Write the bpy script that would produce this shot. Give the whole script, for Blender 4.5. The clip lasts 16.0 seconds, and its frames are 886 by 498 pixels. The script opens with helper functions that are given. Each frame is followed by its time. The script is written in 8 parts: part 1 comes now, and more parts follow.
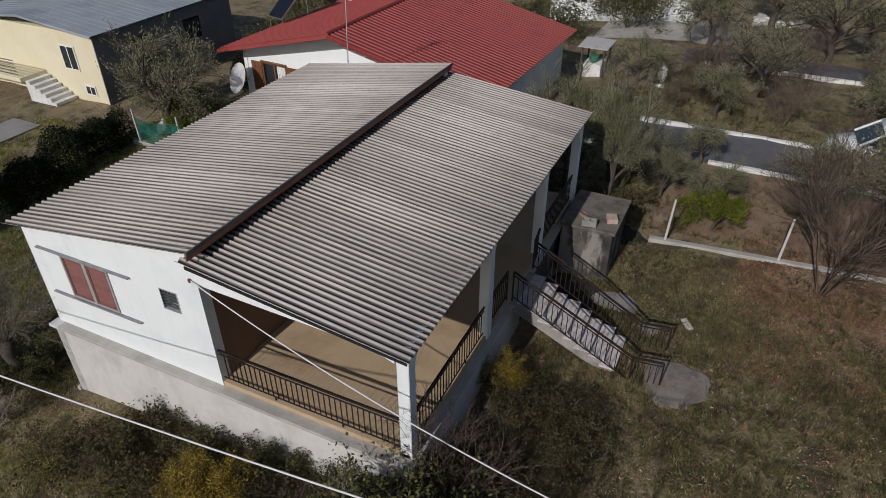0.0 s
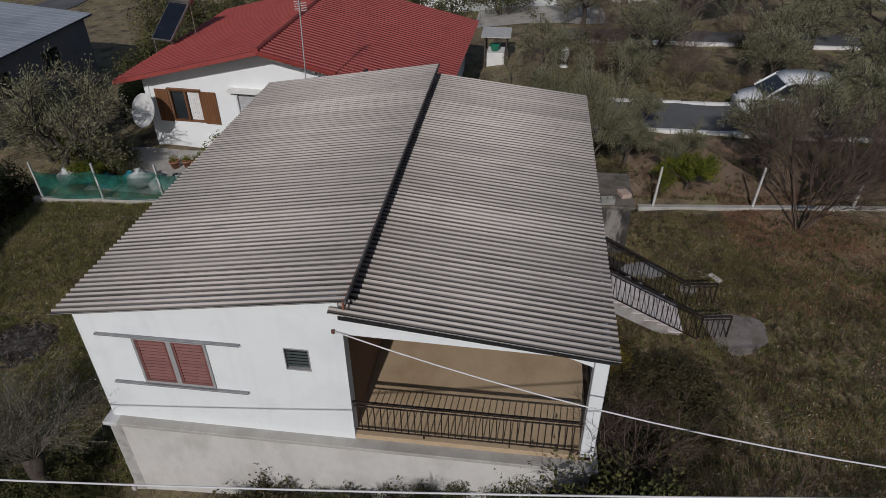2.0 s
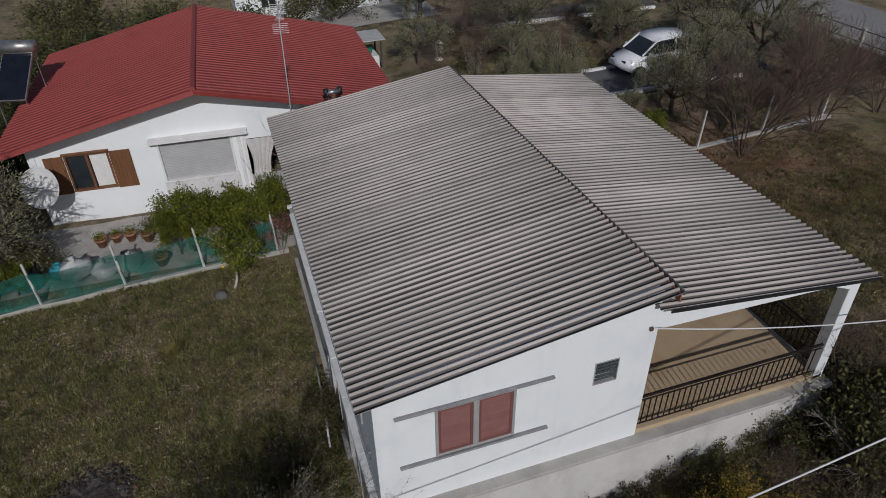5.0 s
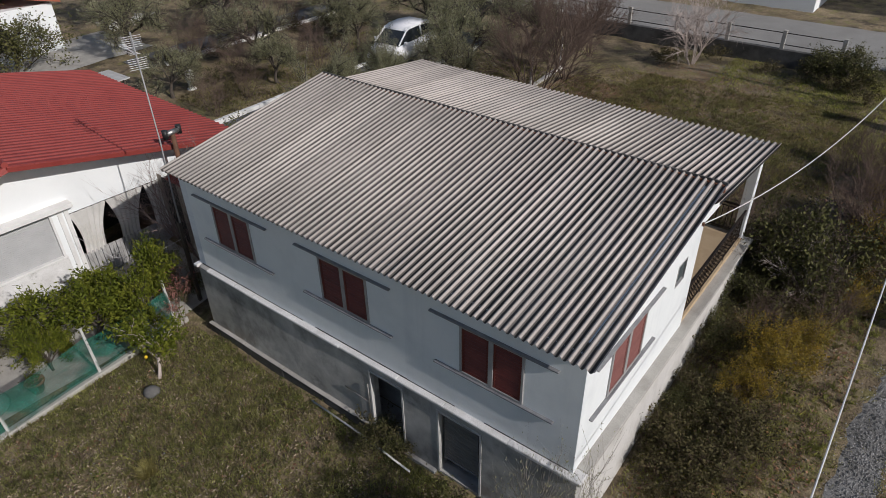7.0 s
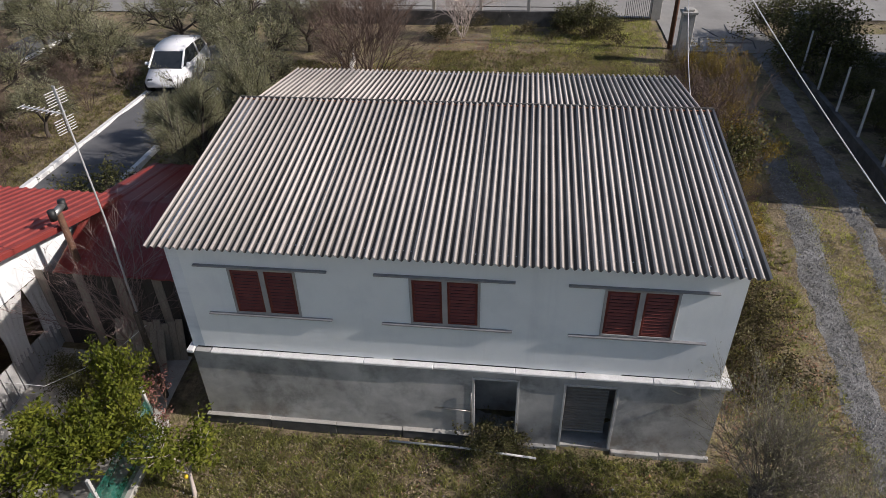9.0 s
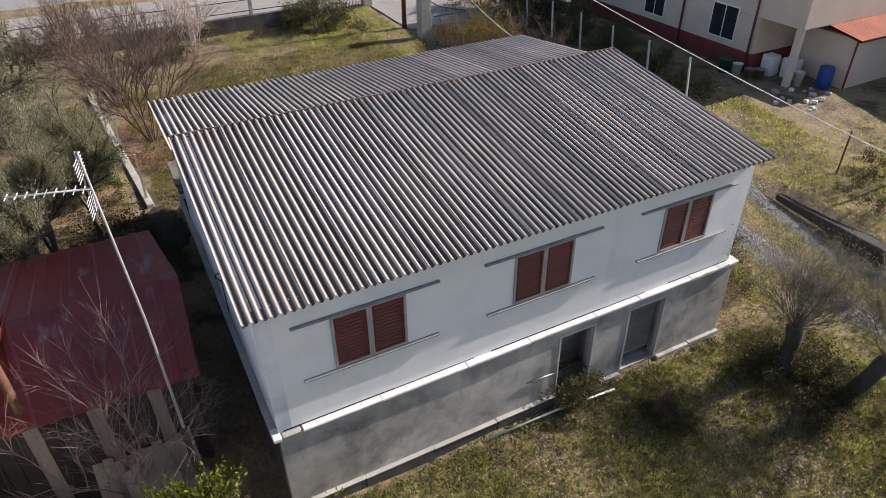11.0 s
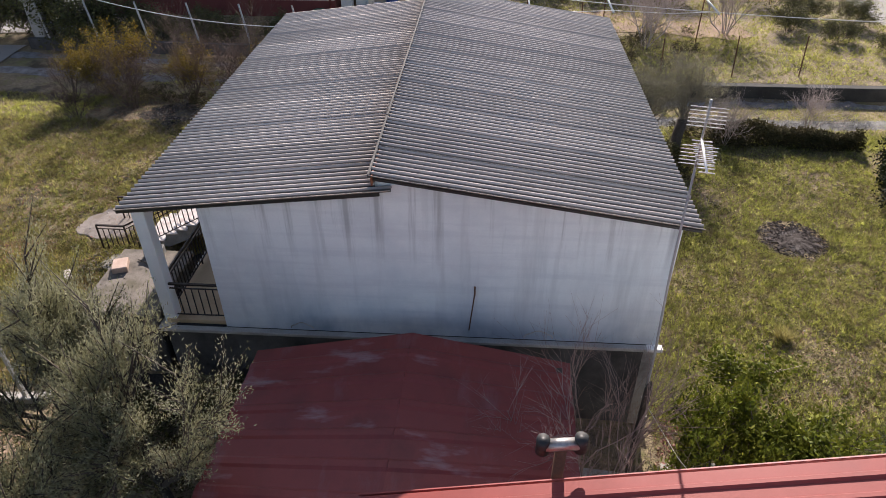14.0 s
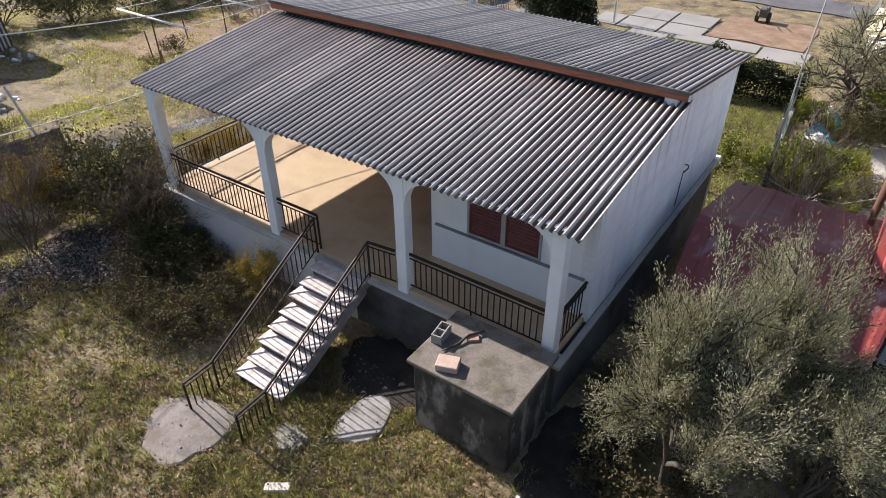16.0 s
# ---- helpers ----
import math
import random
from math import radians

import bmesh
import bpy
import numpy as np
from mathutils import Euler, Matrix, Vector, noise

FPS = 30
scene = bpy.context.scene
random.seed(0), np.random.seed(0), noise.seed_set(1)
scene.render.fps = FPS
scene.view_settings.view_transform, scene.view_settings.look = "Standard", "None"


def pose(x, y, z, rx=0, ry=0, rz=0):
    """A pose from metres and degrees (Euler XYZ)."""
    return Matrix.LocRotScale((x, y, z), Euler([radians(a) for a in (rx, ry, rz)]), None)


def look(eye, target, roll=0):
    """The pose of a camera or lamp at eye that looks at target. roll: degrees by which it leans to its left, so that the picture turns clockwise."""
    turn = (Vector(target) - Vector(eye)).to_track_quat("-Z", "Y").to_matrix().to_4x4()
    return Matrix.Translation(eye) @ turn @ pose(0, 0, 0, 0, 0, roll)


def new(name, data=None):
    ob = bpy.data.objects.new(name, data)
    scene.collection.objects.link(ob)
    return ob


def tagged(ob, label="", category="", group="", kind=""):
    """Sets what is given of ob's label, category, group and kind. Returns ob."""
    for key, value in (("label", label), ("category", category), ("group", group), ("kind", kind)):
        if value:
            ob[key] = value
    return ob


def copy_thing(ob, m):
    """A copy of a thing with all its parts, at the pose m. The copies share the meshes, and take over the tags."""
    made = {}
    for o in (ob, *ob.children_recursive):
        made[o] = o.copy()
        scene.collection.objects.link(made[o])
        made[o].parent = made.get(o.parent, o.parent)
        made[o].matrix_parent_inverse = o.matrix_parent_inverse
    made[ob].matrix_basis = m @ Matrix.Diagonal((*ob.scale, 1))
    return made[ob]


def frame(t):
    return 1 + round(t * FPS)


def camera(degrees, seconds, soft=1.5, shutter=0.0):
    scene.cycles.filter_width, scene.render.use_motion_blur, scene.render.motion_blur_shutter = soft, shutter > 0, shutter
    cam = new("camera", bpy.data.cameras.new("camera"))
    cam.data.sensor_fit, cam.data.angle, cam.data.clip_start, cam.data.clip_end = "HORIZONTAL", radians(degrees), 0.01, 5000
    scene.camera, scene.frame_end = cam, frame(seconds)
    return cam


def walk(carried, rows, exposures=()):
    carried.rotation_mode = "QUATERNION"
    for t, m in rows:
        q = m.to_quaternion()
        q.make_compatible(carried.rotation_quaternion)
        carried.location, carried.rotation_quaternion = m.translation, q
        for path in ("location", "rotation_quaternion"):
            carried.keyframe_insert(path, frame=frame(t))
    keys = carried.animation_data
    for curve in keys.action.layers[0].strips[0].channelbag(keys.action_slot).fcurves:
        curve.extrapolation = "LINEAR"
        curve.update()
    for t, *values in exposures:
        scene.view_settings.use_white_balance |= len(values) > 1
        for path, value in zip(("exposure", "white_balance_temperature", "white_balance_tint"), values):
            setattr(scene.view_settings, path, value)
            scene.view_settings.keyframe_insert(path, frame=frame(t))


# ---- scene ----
cam = camera(67.6, 16.0, soft=0.55)
PATH = [
    (0, (17.859, 13.548, 12.427), (16.369, 12.837, 11.298), -0.0),
    (0.5, (18.233, 11.932, 12.475), (16.687, 11.381, 11.333), 0.1),
    (1, (18.593, 10.627, 12.464), (17.001, 10.215, 11.326), -0.1),
    (1.5, (18.868, 9.293, 12.411), (17.263, 8.927, 11.277), -0.3),
    (2, (19.021, 7.973, 12.366), (17.388, 7.754, 11.232), -0.5),
    (2.5, (19.085, 6.594, 12.365), (17.439, 6.514, 11.231), -0.5),
    (3, (19.108, 5.219, 12.359), (17.461, 5.21, 11.225), -0.7),
    (3.5, (18.984, 3.788, 12.357), (17.343, 3.924, 11.222), -0.7),
    (4, (18.651, 2.299, 12.364), (17.051, 2.679, 11.225), -0.7),
    (4.5, (18.262, 0.838, 12.359), (16.672, 1.257, 11.219), -0.9),
    (4.7, (18.06, 0.218, 12.35), (16.479, 0.668, 11.211), -1.0),
    (6.8, (14.414, -6.445, 11.938), (13.271, -5.238, 10.826), -1.0),
    (7, (13.848, -6.834, 11.928), (12.814, -5.534, 10.814), -1.2),
    (7.5, (12.18, -7.795, 11.906), (11.322, -6.375, 10.789), -1.2),
    (8, (10.492, -8.582, 11.851), (9.851, -7.055, 10.73), -1.4),
    (8.5, (8.688, -9.144, 11.838), (8.295, -7.54, 10.709), -1.4),
    (9, (6.884, -9.438, 11.804), (6.667, -7.804, 10.671), -1.4),
    (9.2, (6.146, -9.389, 11.791), (6.037, -7.746, 10.657), -1.0),
    (11.5, (-2.51, -6.815, 11.154), (-1.546, -5.481, 10.018), -0.9),
    (12, (-4.1, -5.478, 11.048), (-2.942, -4.31, 9.911), -0.8),
    (12.5, (-5.443, -3.951, 11.06), (-4.132, -2.972, 9.91), -0.7),
    (13, (-6.976, -2.239, 11.108), (-5.539, -1.476, 9.944), -0.8),
    (13.5, (-8.195, 0.334, 10.994), (-6.639, 0.791, 9.824), -0.7),
    (14, (-8.973, 3.527, 10.899), (-7.353, 3.645, 9.732), -0.4),
    (14.5, (-8.993, 6.811, 10.753), (-7.381, 6.584, 9.591), -0.8),
    (15, (-8.203, 10.471, 10.694), (-6.699, 9.84, 9.538), -0.3),
    (15.5, (-6.129, 14.195, 10.631), (-4.849, 13.188, 9.47), -0.6),
    (16, (-2.945, 17.48, 10.55), (-2.006, 16.148, 9.391), -0.3),
]
SKY_STRENGTH, SUN_STRENGTH = 0.085, 4.2
EXPOSURES = [(0, -0.62, 6350, 13), (1.5, -0.85, 6300, 13), (3.5, -1.04, 6150, 13), (4.5, -1.04, 6100, 13), (7, -0.40, 6400, 13), (9, 0.18, 6600, 15), (11.5, 0.84, 6950, 18), (12.5, 0.96, 7050, 18), (13.5, 1.05, 7000, 18), (14.5, 1.04, 6900, 19), (15, 1.06, 6950, 18), (15.5, 1.27, 6850, 18), (16, 1.1, 6700, 16)]
walk(cam, [(t, look(eye, target, roll)) for t, eye, target, roll in PATH], EXPOSURES)

# ---------------------------------------------------------------- light
world = bpy.data.worlds.new("sky")
scene.world = world
world.use_nodes = True
_wt = world.node_tree
_sky = _wt.nodes.new("ShaderNodeTexSky")
_sky.sky_type = "NISHITA"
_sky.sun_disc = False
SUN_TO = Vector((1.0, -0.085, 0.64)).normalized()      # towards the sun
_sky.sun_elevation = math.asin(SUN_TO.z)
_sky.sun_rotation = math.atan2(SUN_TO.x, SUN_TO.y)
_sky.air_density, _sky.dust_density, _sky.ozone_density = 1.0, 1.0, 1.0
_wt.links.new(_sky.outputs[0], _wt.nodes["Background"].inputs[0])
_wt.nodes["Background"].inputs[1].default_value = SKY_STRENGTH
sun = new("sun", bpy.data.lights.new("sun", "SUN"))
sun.data.energy, sun.data.angle, sun.data.color = SUN_STRENGTH, radians(0.55), (1.0, 0.965, 0.91)
sun.matrix_world = look((30, -3, 25), Vector((30, -3, 25)) - SUN_TO)

# ---------------------------------------------------------------- mesh tools
rng = np.random.default_rng(7)


class Geo:
    """Collects vertices and faces of one part."""

    def __init__(self):
        self.v, self.f = [], []

    def add(self, verts, faces):
        n = len(self.v)
        self.v.extend(tuple(p) for p in verts)
        self.f.extend(tuple(i + n for i in face) for face in faces)
        return self

    def box(self, x0, y0, z0, x1, y1, z1, c=0.0, m=None):
        """A box; c chamfers its edges; m places it."""
        lo, hi = (min(x0, x1), min(y0, y1), min(z0, z1)), (max(x0, x1), max(y0, y1), max(z0, z1))
        if c <= 0:
            pts = [(x, y, z) for x in (lo[0], hi[0]) for y in (lo[1], hi[1]) for z in (lo[2], hi[2])]
            fs = [(0, 1, 3, 2), (4, 6, 7, 5), (0, 4, 5, 1), (2, 3, 7, 6), (0, 2, 6, 4), (1, 5, 7, 3)]
        else:
            c = min(c, *[(hi[i] - lo[i]) * 0.49 for i in range(3)])
            pts, index = [], {}
            for sx in (0, 1):
                for sy in (0, 1):
                    for sz in (0, 1):
                        s = (sx, sy, sz)
                        for a in range(3):
                            p = [(hi[i] if s[i] else lo[i]) if i == a else (hi[i] - c if s[i] else lo[i] + c) for i in range(3)]
                            index[s, a] = len(pts)
                            pts.append(p)
            fs = []
            for a in range(3):
                b, d = (a + 1) % 3, (a + 2) % 3
                for sa in (0, 1):
                    loop = []
                    for sb, sd in ((0, 0), (1, 0), (1, 1), (0, 1)):
                        s = [0, 0, 0]
                        s[a], s[b], s[d] = sa, sb, sd
                        loop.append(index[tuple(s), a])
                    fs.append(tuple(loop if sa else loop[::-1]))
                for sb in (0, 1):
                    for sd in (0, 1):
                        s0, s1 = [0, 0, 0], [0, 0, 0]
                        s0[b] = s1[b] = sb
                        s0[d] = s1[d] = sd
                        s1[a] = 1
                        q = (index[tuple(s0), b], index[tuple(s1), b], index[tuple(s1), d], index[tuple(s0), d])
                        fs.append(q if sb == sd else q[::-1])
            for sx in (0, 1):
                for sy in (0, 1):
                    for sz in (0, 1):
                        q = tuple(index[(sx, sy, sz), a] for a in range(3))
                        fs.append(q if (sx + sy + sz) % 2 else q[::-1])
        if m is not None:
            pts = [m @ Vector(p) for p in pts]
        return self.add(pts, fs)

    def tube(self, pts, r, sides=6, cap=True):
        """A tube along points; r is a radius or one for each point."""
        pts = [Vector(p) for p in pts]
        rs = [r] * len(pts) if isinstance(r, (int, float)) else list(r)
        rings, ref = [], None
        for i, p in enumerate(pts):
            d = (pts[min(i + 1, len(pts) - 1)] - pts[max(i - 1, 0)])
            d = d.normalized() if d.length > 1e-9 else Vector((0, 0, 1))
            if ref is None:
                ref = d.orthogonal().normalized()
            u = (ref - d * ref.dot(d))
            u = u.normalized() if u.length > 1e-6 else d.orthogonal().normalized()
            ref, w = u, d.cross(u)
            rings.append([p + rs[i] * (math.cos(a) * u + math.sin(a) * w) for a in (2 * math.pi * k / sides for k in range(sides))])
        n = len(pts)
        fs = [(i * sides + k, i * sides + (k + 1) % sides, (i + 1) * sides + (k + 1) % sides, (i + 1) * sides + k) for i in range(n - 1) for k in range(sides)]
        if cap:
            fs += [tuple(range(sides))[::-1], tuple((n - 1) * sides + k for k in range(sides))]
        return self.add([p for ring in rings for p in ring], fs)

    def prism(self, outline, a, b, axis="y"):
        """An outline of 2D points drawn out from a to b along an axis (the two others, in order, are the outline's)."""
        n = len(outline)
        put = {"x": lambda p, t: (t, p[0], p[1]), "y": lambda p, t: (p[0], t, p[1]), "z": lambda p, t: (p[0], p[1], t)}[axis]
        vs = [put(p, a) for p in outline] + [put(p, b) for p in outline]
        fs = [tuple(range(n))[::-1], tuple(range(n, 2 * n))] + [(i, (i + 1) % n, n + (i + 1) % n, n + i) for i in range(n)]
        return self.add(vs, fs)

    def lathe(self, profile, centre=(0, 0, 0), sides=14):
        """A round body from (radius, height) pairs about an upright axis."""
        c = Vector(centre)
        vs = [c + Vector((r * math.cos(2 * math.pi * k / sides), r * math.sin(2 * math.pi * k / sides), z)) for r, z in profile for k in range(sides)]
        n = len(profile)
        fs = [(i * sides + k, i * sides + (k + 1) % sides, (i + 1) * sides + (k + 1) % sides, (i + 1) * sides + k) for i in range(n - 1) for k in range(sides)]
        fs += [tuple(range(sides))[::-1], tuple((n - 1) * sides + k for k in range(sides))]
        return self.add(vs, fs)

    def mesh(self, name, smooth=False):
        me = bpy.data.meshes.new(name)
        me.from_pydata(self.v, [], self.f)
        bm = bmesh.new()
        bm.from_mesh(me)
        bmesh.ops.recalc_face_normals(bm, faces=bm.faces)
        bm.to_mesh(me)
        bm.free()
        if smooth:
            me.polygons.foreach_set("use_smooth", [True] * len(me.polygons))
        me.update()
        return me


def raw_mesh(name, verts, faces, smooth=False):
    """A mesh from arrays, with no clean-up: for foliage and other large sets."""
    me = bpy.data.meshes.new(name)
    me.from_pydata(verts.tolist() if hasattr(verts, "tolist") else verts, [], faces.tolist() if hasattr(faces, "tolist") else faces)
    if smooth:
        me.polygons.foreach_set("use_smooth", [True] * len(me.polygons))
    me.update()
    return me


def thing(name, label, category, at=(0, 0, 0), group="", kind=""):
    ob = new(name)
    ob.empty_display_size = 0.2
    ob.location = at
    bpy.context.view_layer.update()
    return tagged(ob, label, category, group, kind)


def part(name, geo, material, parent, label="", smooth=False):
    """One mesh under a thing or a part; its coordinates are the world's."""
    me = geo if isinstance(geo, bpy.types.Mesh) else geo.mesh(name, smooth)
    if not me.materials:
        me.materials.append(material)
    ob = new(name, me)
    top = parent
    off = Vector((0, 0, 0))
    while top is not None:
        off += top.location
        top = top.parent
    ob.parent = parent
    ob.matrix_parent_inverse = Matrix.Translation(-off) if parent.parent is None else Matrix.Identity(4)
    return tagged(ob, label)


def single(name, geo, material, label, category, group="", kind="", smooth=False):
    me = geo if isinstance(geo, bpy.types.Mesh) else geo.mesh(name, smooth)
    me.materials.append(material)
    return tagged(new(name, me), label, category, group, kind)


# ---------------------------------------------------------------- materials
def mat(name, stops, scale=3.0, fine=40.0, rough=0.8, metal=0.0, bump=0.3, grain=0.35, stretch=(1, 1, 1), vary=0.0, island=0.0, coords="Object", spec=0.4, depth=0.01, trans=0.0, through_tint=None):
    """A surface whose colour runs through stops by a broad noise, with fine grain, relief and, if asked, a change from piece to piece."""
    m = bpy.data.materials.new(name)
    m.use_nodes = True
    nt = m.node_tree
    n, l = nt.nodes, nt.links
    bsdf = n["Principled BSDF"]
    bsdf.inputs["Metallic"].default_value = metal
    bsdf.inputs["Specular IOR Level"].default_value = spec
    co = n.new("ShaderNodeTexCoord")
    mp = n.new("ShaderNodeMapping")
    mp.inputs["Scale"].default_value = stretch
    if coords == "World":
        geo_in = n.new("ShaderNodeNewGeometry")
        l.new(geo_in.outputs["Position"], mp.inputs["Vector"])
    else:
        l.new(co.outputs[coords], mp.inputs["Vector"])
    broad, small = n.new("ShaderNodeTexNoise"), n.new("ShaderNodeTexNoise")
    broad.inputs["Scale"].default_value, broad.inputs["Detail"].default_value, broad.inputs["Roughness"].default_value = scale, 6.0, 0.62
    small.inputs["Scale"].default_value, small.inputs["Detail"].default_value, small.inputs["Roughness"].default_value = fine, 4.0, 0.7
    for tex in (broad, small):
        l.new(mp.outputs[0], tex.inputs["Vector"])
    ramp = n.new("ShaderNodeValToRGB")
    el = ramp.color_ramp.elements
    lo, hi = 0.3, 0.72
    for i, c in enumerate(stops):
        at = lo + (hi - lo) * i / max(1, len(stops) - 1)
        e = el[i] if i < 2 else el.new(at)
        e.position, e.color = at, (*c, 1)
    l.new(broad.outputs["Fac"], ramp.inputs["Fac"])
    mixg = n.new("ShaderNodeMix")
    mixg.data_type, mixg.blend_type = "RGBA", "MULTIPLY"
    mixg.inputs["Factor"].default_value = 1.0
    gr = n.new("ShaderNodeMapRange")
    gr.inputs["From Min"].default_value, gr.inputs["From Max"].default_value = 0.25, 0.75
    gr.inputs["To Min"].default_value, gr.inputs["To Max"].default_value = 1 - grain, 1 + grain * 0.6
    l.new(small.outputs["Fac"], gr.inputs["Value"])
    l.new(ramp.outputs["Color"], mixg.inputs["A"])
    l.new(gr.outputs[0], mixg.inputs["B"])
    colour = mixg.outputs["Result"]
    if vary or island:
        if vary:
            src = n.new("ShaderNodeObjectInfo").outputs["Random"]
        else:
            src = n.new("ShaderNodeNewGeometry").outputs["Random Per Island"]
        amount = vary or island
        vr = n.new("ShaderNodeMapRange")
        vr.inputs["To Min"].default_value, vr.inputs["To Max"].default_value = 1 - amount, 1 + amount
        l.new(src, vr.inputs["Value"])
        mixv = n.new("ShaderNodeMix")
        mixv.data_type, mixv.blend_type = "RGBA", "MULTIPLY"
        mixv.inputs["Factor"].default_value = 1.0
        l.new(colour, mixv.inputs["A"])
        l.new(vr.outputs[0], mixv.inputs["B"])
        colour = mixv.outputs["Result"]
    l.new(colour, bsdf.inputs["Base Color"])
    rr = n.new("ShaderNodeMapRange")
    rr.inputs["To Min"].default_value, rr.inputs["To Max"].default_value = max(0.03, rough - 0.12), min(1.0, rough + 0.12)
    l.new(broad.outputs["Fac"], rr.inputs["Value"])
    l.new(rr.outputs[0], bsdf.inputs["Roughness"])
    if bump > 0:
        bp = n.new("ShaderNodeBump")
        bp.inputs["Strength"].default_value, bp.inputs["Distance"].default_value = bump, depth
        l.new(small.outputs["Fac"], bp.inputs["Height"])
        l.new(bp.outputs[0], bsdf.inputs["Normal"])
    if trans > 0:
        tr = n.new("ShaderNodeBsdfTranslucent")
        if through_tint:
            tint = n.new("ShaderNodeMix")
            tint.data_type, tint.blend_type = "RGBA", "MULTIPLY"
            tint.inputs["Factor"].default_value = 1.0
            tint.inputs["B"].default_value = (*through_tint, 1)
            l.new(colour, tint.inputs["A"])
            l.new(tint.outputs["Result"], tr.inputs["Color"])
        else:
            l.new(colour, tr.inputs["Color"])
        mx = n.new("ShaderNodeMixShader")
        mx.inputs[0].default_value = trans
        l.new(bsdf.outputs[0], mx.inputs[1])
        l.new(tr.outputs[0], mx.inputs[2])
        l.new(mx.outputs[0], n["Material Output"].inputs["Surface"])
    return m


def stained(m, tint, scale, stretch, low, high, amount, height=None):
    """Lays stains and tints with a shape of their own (runs, damp patches) over a material; height (z0, z1) keeps them
    to a band.
    """
    nt = m.node_tree
    n, l = nt.nodes, nt.links
    bsdf = n["Principled BSDF"]
    src = bsdf.inputs["Base Color"].links[0].from_socket
    g = n.new("ShaderNodeNewGeometry")
    mp = n.new("ShaderNodeMapping")
    mp.inputs["Scale"].default_value = stretch
    l.new(g.outputs["Position"], mp.inputs["Vector"])
    t = n.new("ShaderNodeTexNoise")
    t.inputs["Scale"].default_value, t.inputs["Detail"].default_value, t.inputs["Roughness"].default_value = scale, 5.0, 0.65
    l.new(mp.outputs[0], t.inputs["Vector"])
    r = n.new("ShaderNodeMapRange")
    r.inputs["From Min"].default_value, r.inputs["From Max"].default_value, r.inputs["To Max"].default_value = low, high, amount
    l.new(t.outputs["Fac"], r.inputs["Value"])
    fac = r.outputs[0]
    if height:
        sep = n.new("ShaderNodeSeparateXYZ")
        l.new(g.outputs["Position"], sep.inputs[0])
        hr = n.new("ShaderNodeMapRange")
        hr.inputs["From Min"].default_value, hr.inputs["From Max"].default_value = height
        l.new(sep.outputs["Z"], hr.inputs["Value"])
        mu = n.new("ShaderNodeMath")
        mu.operation = "MULTIPLY"
        l.new(fac, mu.inputs[0])
        l.new(hr.outputs[0], mu.inputs[1])
        fac = mu.outputs[0]
    mx = n.new("ShaderNodeMix")
    mx.data_type = "RGBA"
    mx.inputs["B"].default_value = (*tint, 1)
    l.new(fac, mx.inputs["Factor"])
    l.new(src, mx.inputs["A"])
    l.new(mx.outputs["Result"], bsdf.inputs["Base Color"])
    return m


M_PLASTER = stained(mat("white_plaster", [(0.70, 0.73, 0.74), (0.79, 0.815, 0.815), (0.75, 0.78, 0.785)], 0.8, 60, 0.85, grain=0.06, bump=0.25, depth=0.004, coords="World"), (0.55, 0.57, 0.60), 0.9, (3.2, 3.2, 0.16), 0.56, 0.78, 0.28)
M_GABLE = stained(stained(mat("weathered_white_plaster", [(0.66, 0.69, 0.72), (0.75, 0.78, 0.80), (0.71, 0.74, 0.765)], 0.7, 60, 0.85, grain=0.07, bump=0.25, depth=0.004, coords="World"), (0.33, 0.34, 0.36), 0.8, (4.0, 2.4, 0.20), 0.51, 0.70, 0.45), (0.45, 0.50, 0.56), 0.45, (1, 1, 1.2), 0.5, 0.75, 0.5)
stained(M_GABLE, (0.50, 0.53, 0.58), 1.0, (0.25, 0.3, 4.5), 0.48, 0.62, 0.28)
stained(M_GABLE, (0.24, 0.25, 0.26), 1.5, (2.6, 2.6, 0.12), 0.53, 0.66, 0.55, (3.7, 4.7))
# Blue-grey tint in patches that strengthens towards the wall's foot.
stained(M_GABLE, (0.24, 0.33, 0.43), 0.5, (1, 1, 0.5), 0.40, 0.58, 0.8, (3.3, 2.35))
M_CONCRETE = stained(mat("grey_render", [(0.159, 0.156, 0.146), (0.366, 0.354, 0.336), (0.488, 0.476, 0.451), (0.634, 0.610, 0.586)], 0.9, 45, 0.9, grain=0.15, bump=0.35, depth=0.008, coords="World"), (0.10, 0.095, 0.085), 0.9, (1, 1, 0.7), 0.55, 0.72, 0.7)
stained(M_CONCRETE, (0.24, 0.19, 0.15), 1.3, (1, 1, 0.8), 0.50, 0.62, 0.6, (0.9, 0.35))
stained(M_CONCRETE, (0.62, 0.60, 0.57), 1.1, (0.7, 0.7, 1.0), 0.58, 0.66, 0.5)
# Dark and pale render copies; the dark one holds the west wall's shade.
M_DARKRENDER = mat("dark_render", [(0.045, 0.042, 0.04), (0.10, 0.096, 0.092), (0.16, 0.155, 0.15)], 1.2, 40, 0.92, grain=0.2, bump=0.35, depth=0.008, coords="World")
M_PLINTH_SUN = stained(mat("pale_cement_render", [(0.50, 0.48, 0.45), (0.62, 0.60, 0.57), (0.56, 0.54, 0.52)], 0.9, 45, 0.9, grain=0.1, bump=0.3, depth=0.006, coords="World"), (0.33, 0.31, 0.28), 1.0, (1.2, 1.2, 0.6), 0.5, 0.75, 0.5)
M_LEDGE = stained(mat("white_painted_ledge", [(0.58, 0.57, 0.55), (0.80, 0.79, 0.78)], 2.5, 40, 0.8, grain=0.15, coords="World"), (0.30, 0.29, 0.27), 2.2, (1, 1, 1), 0.60, 0.70, 0.7)
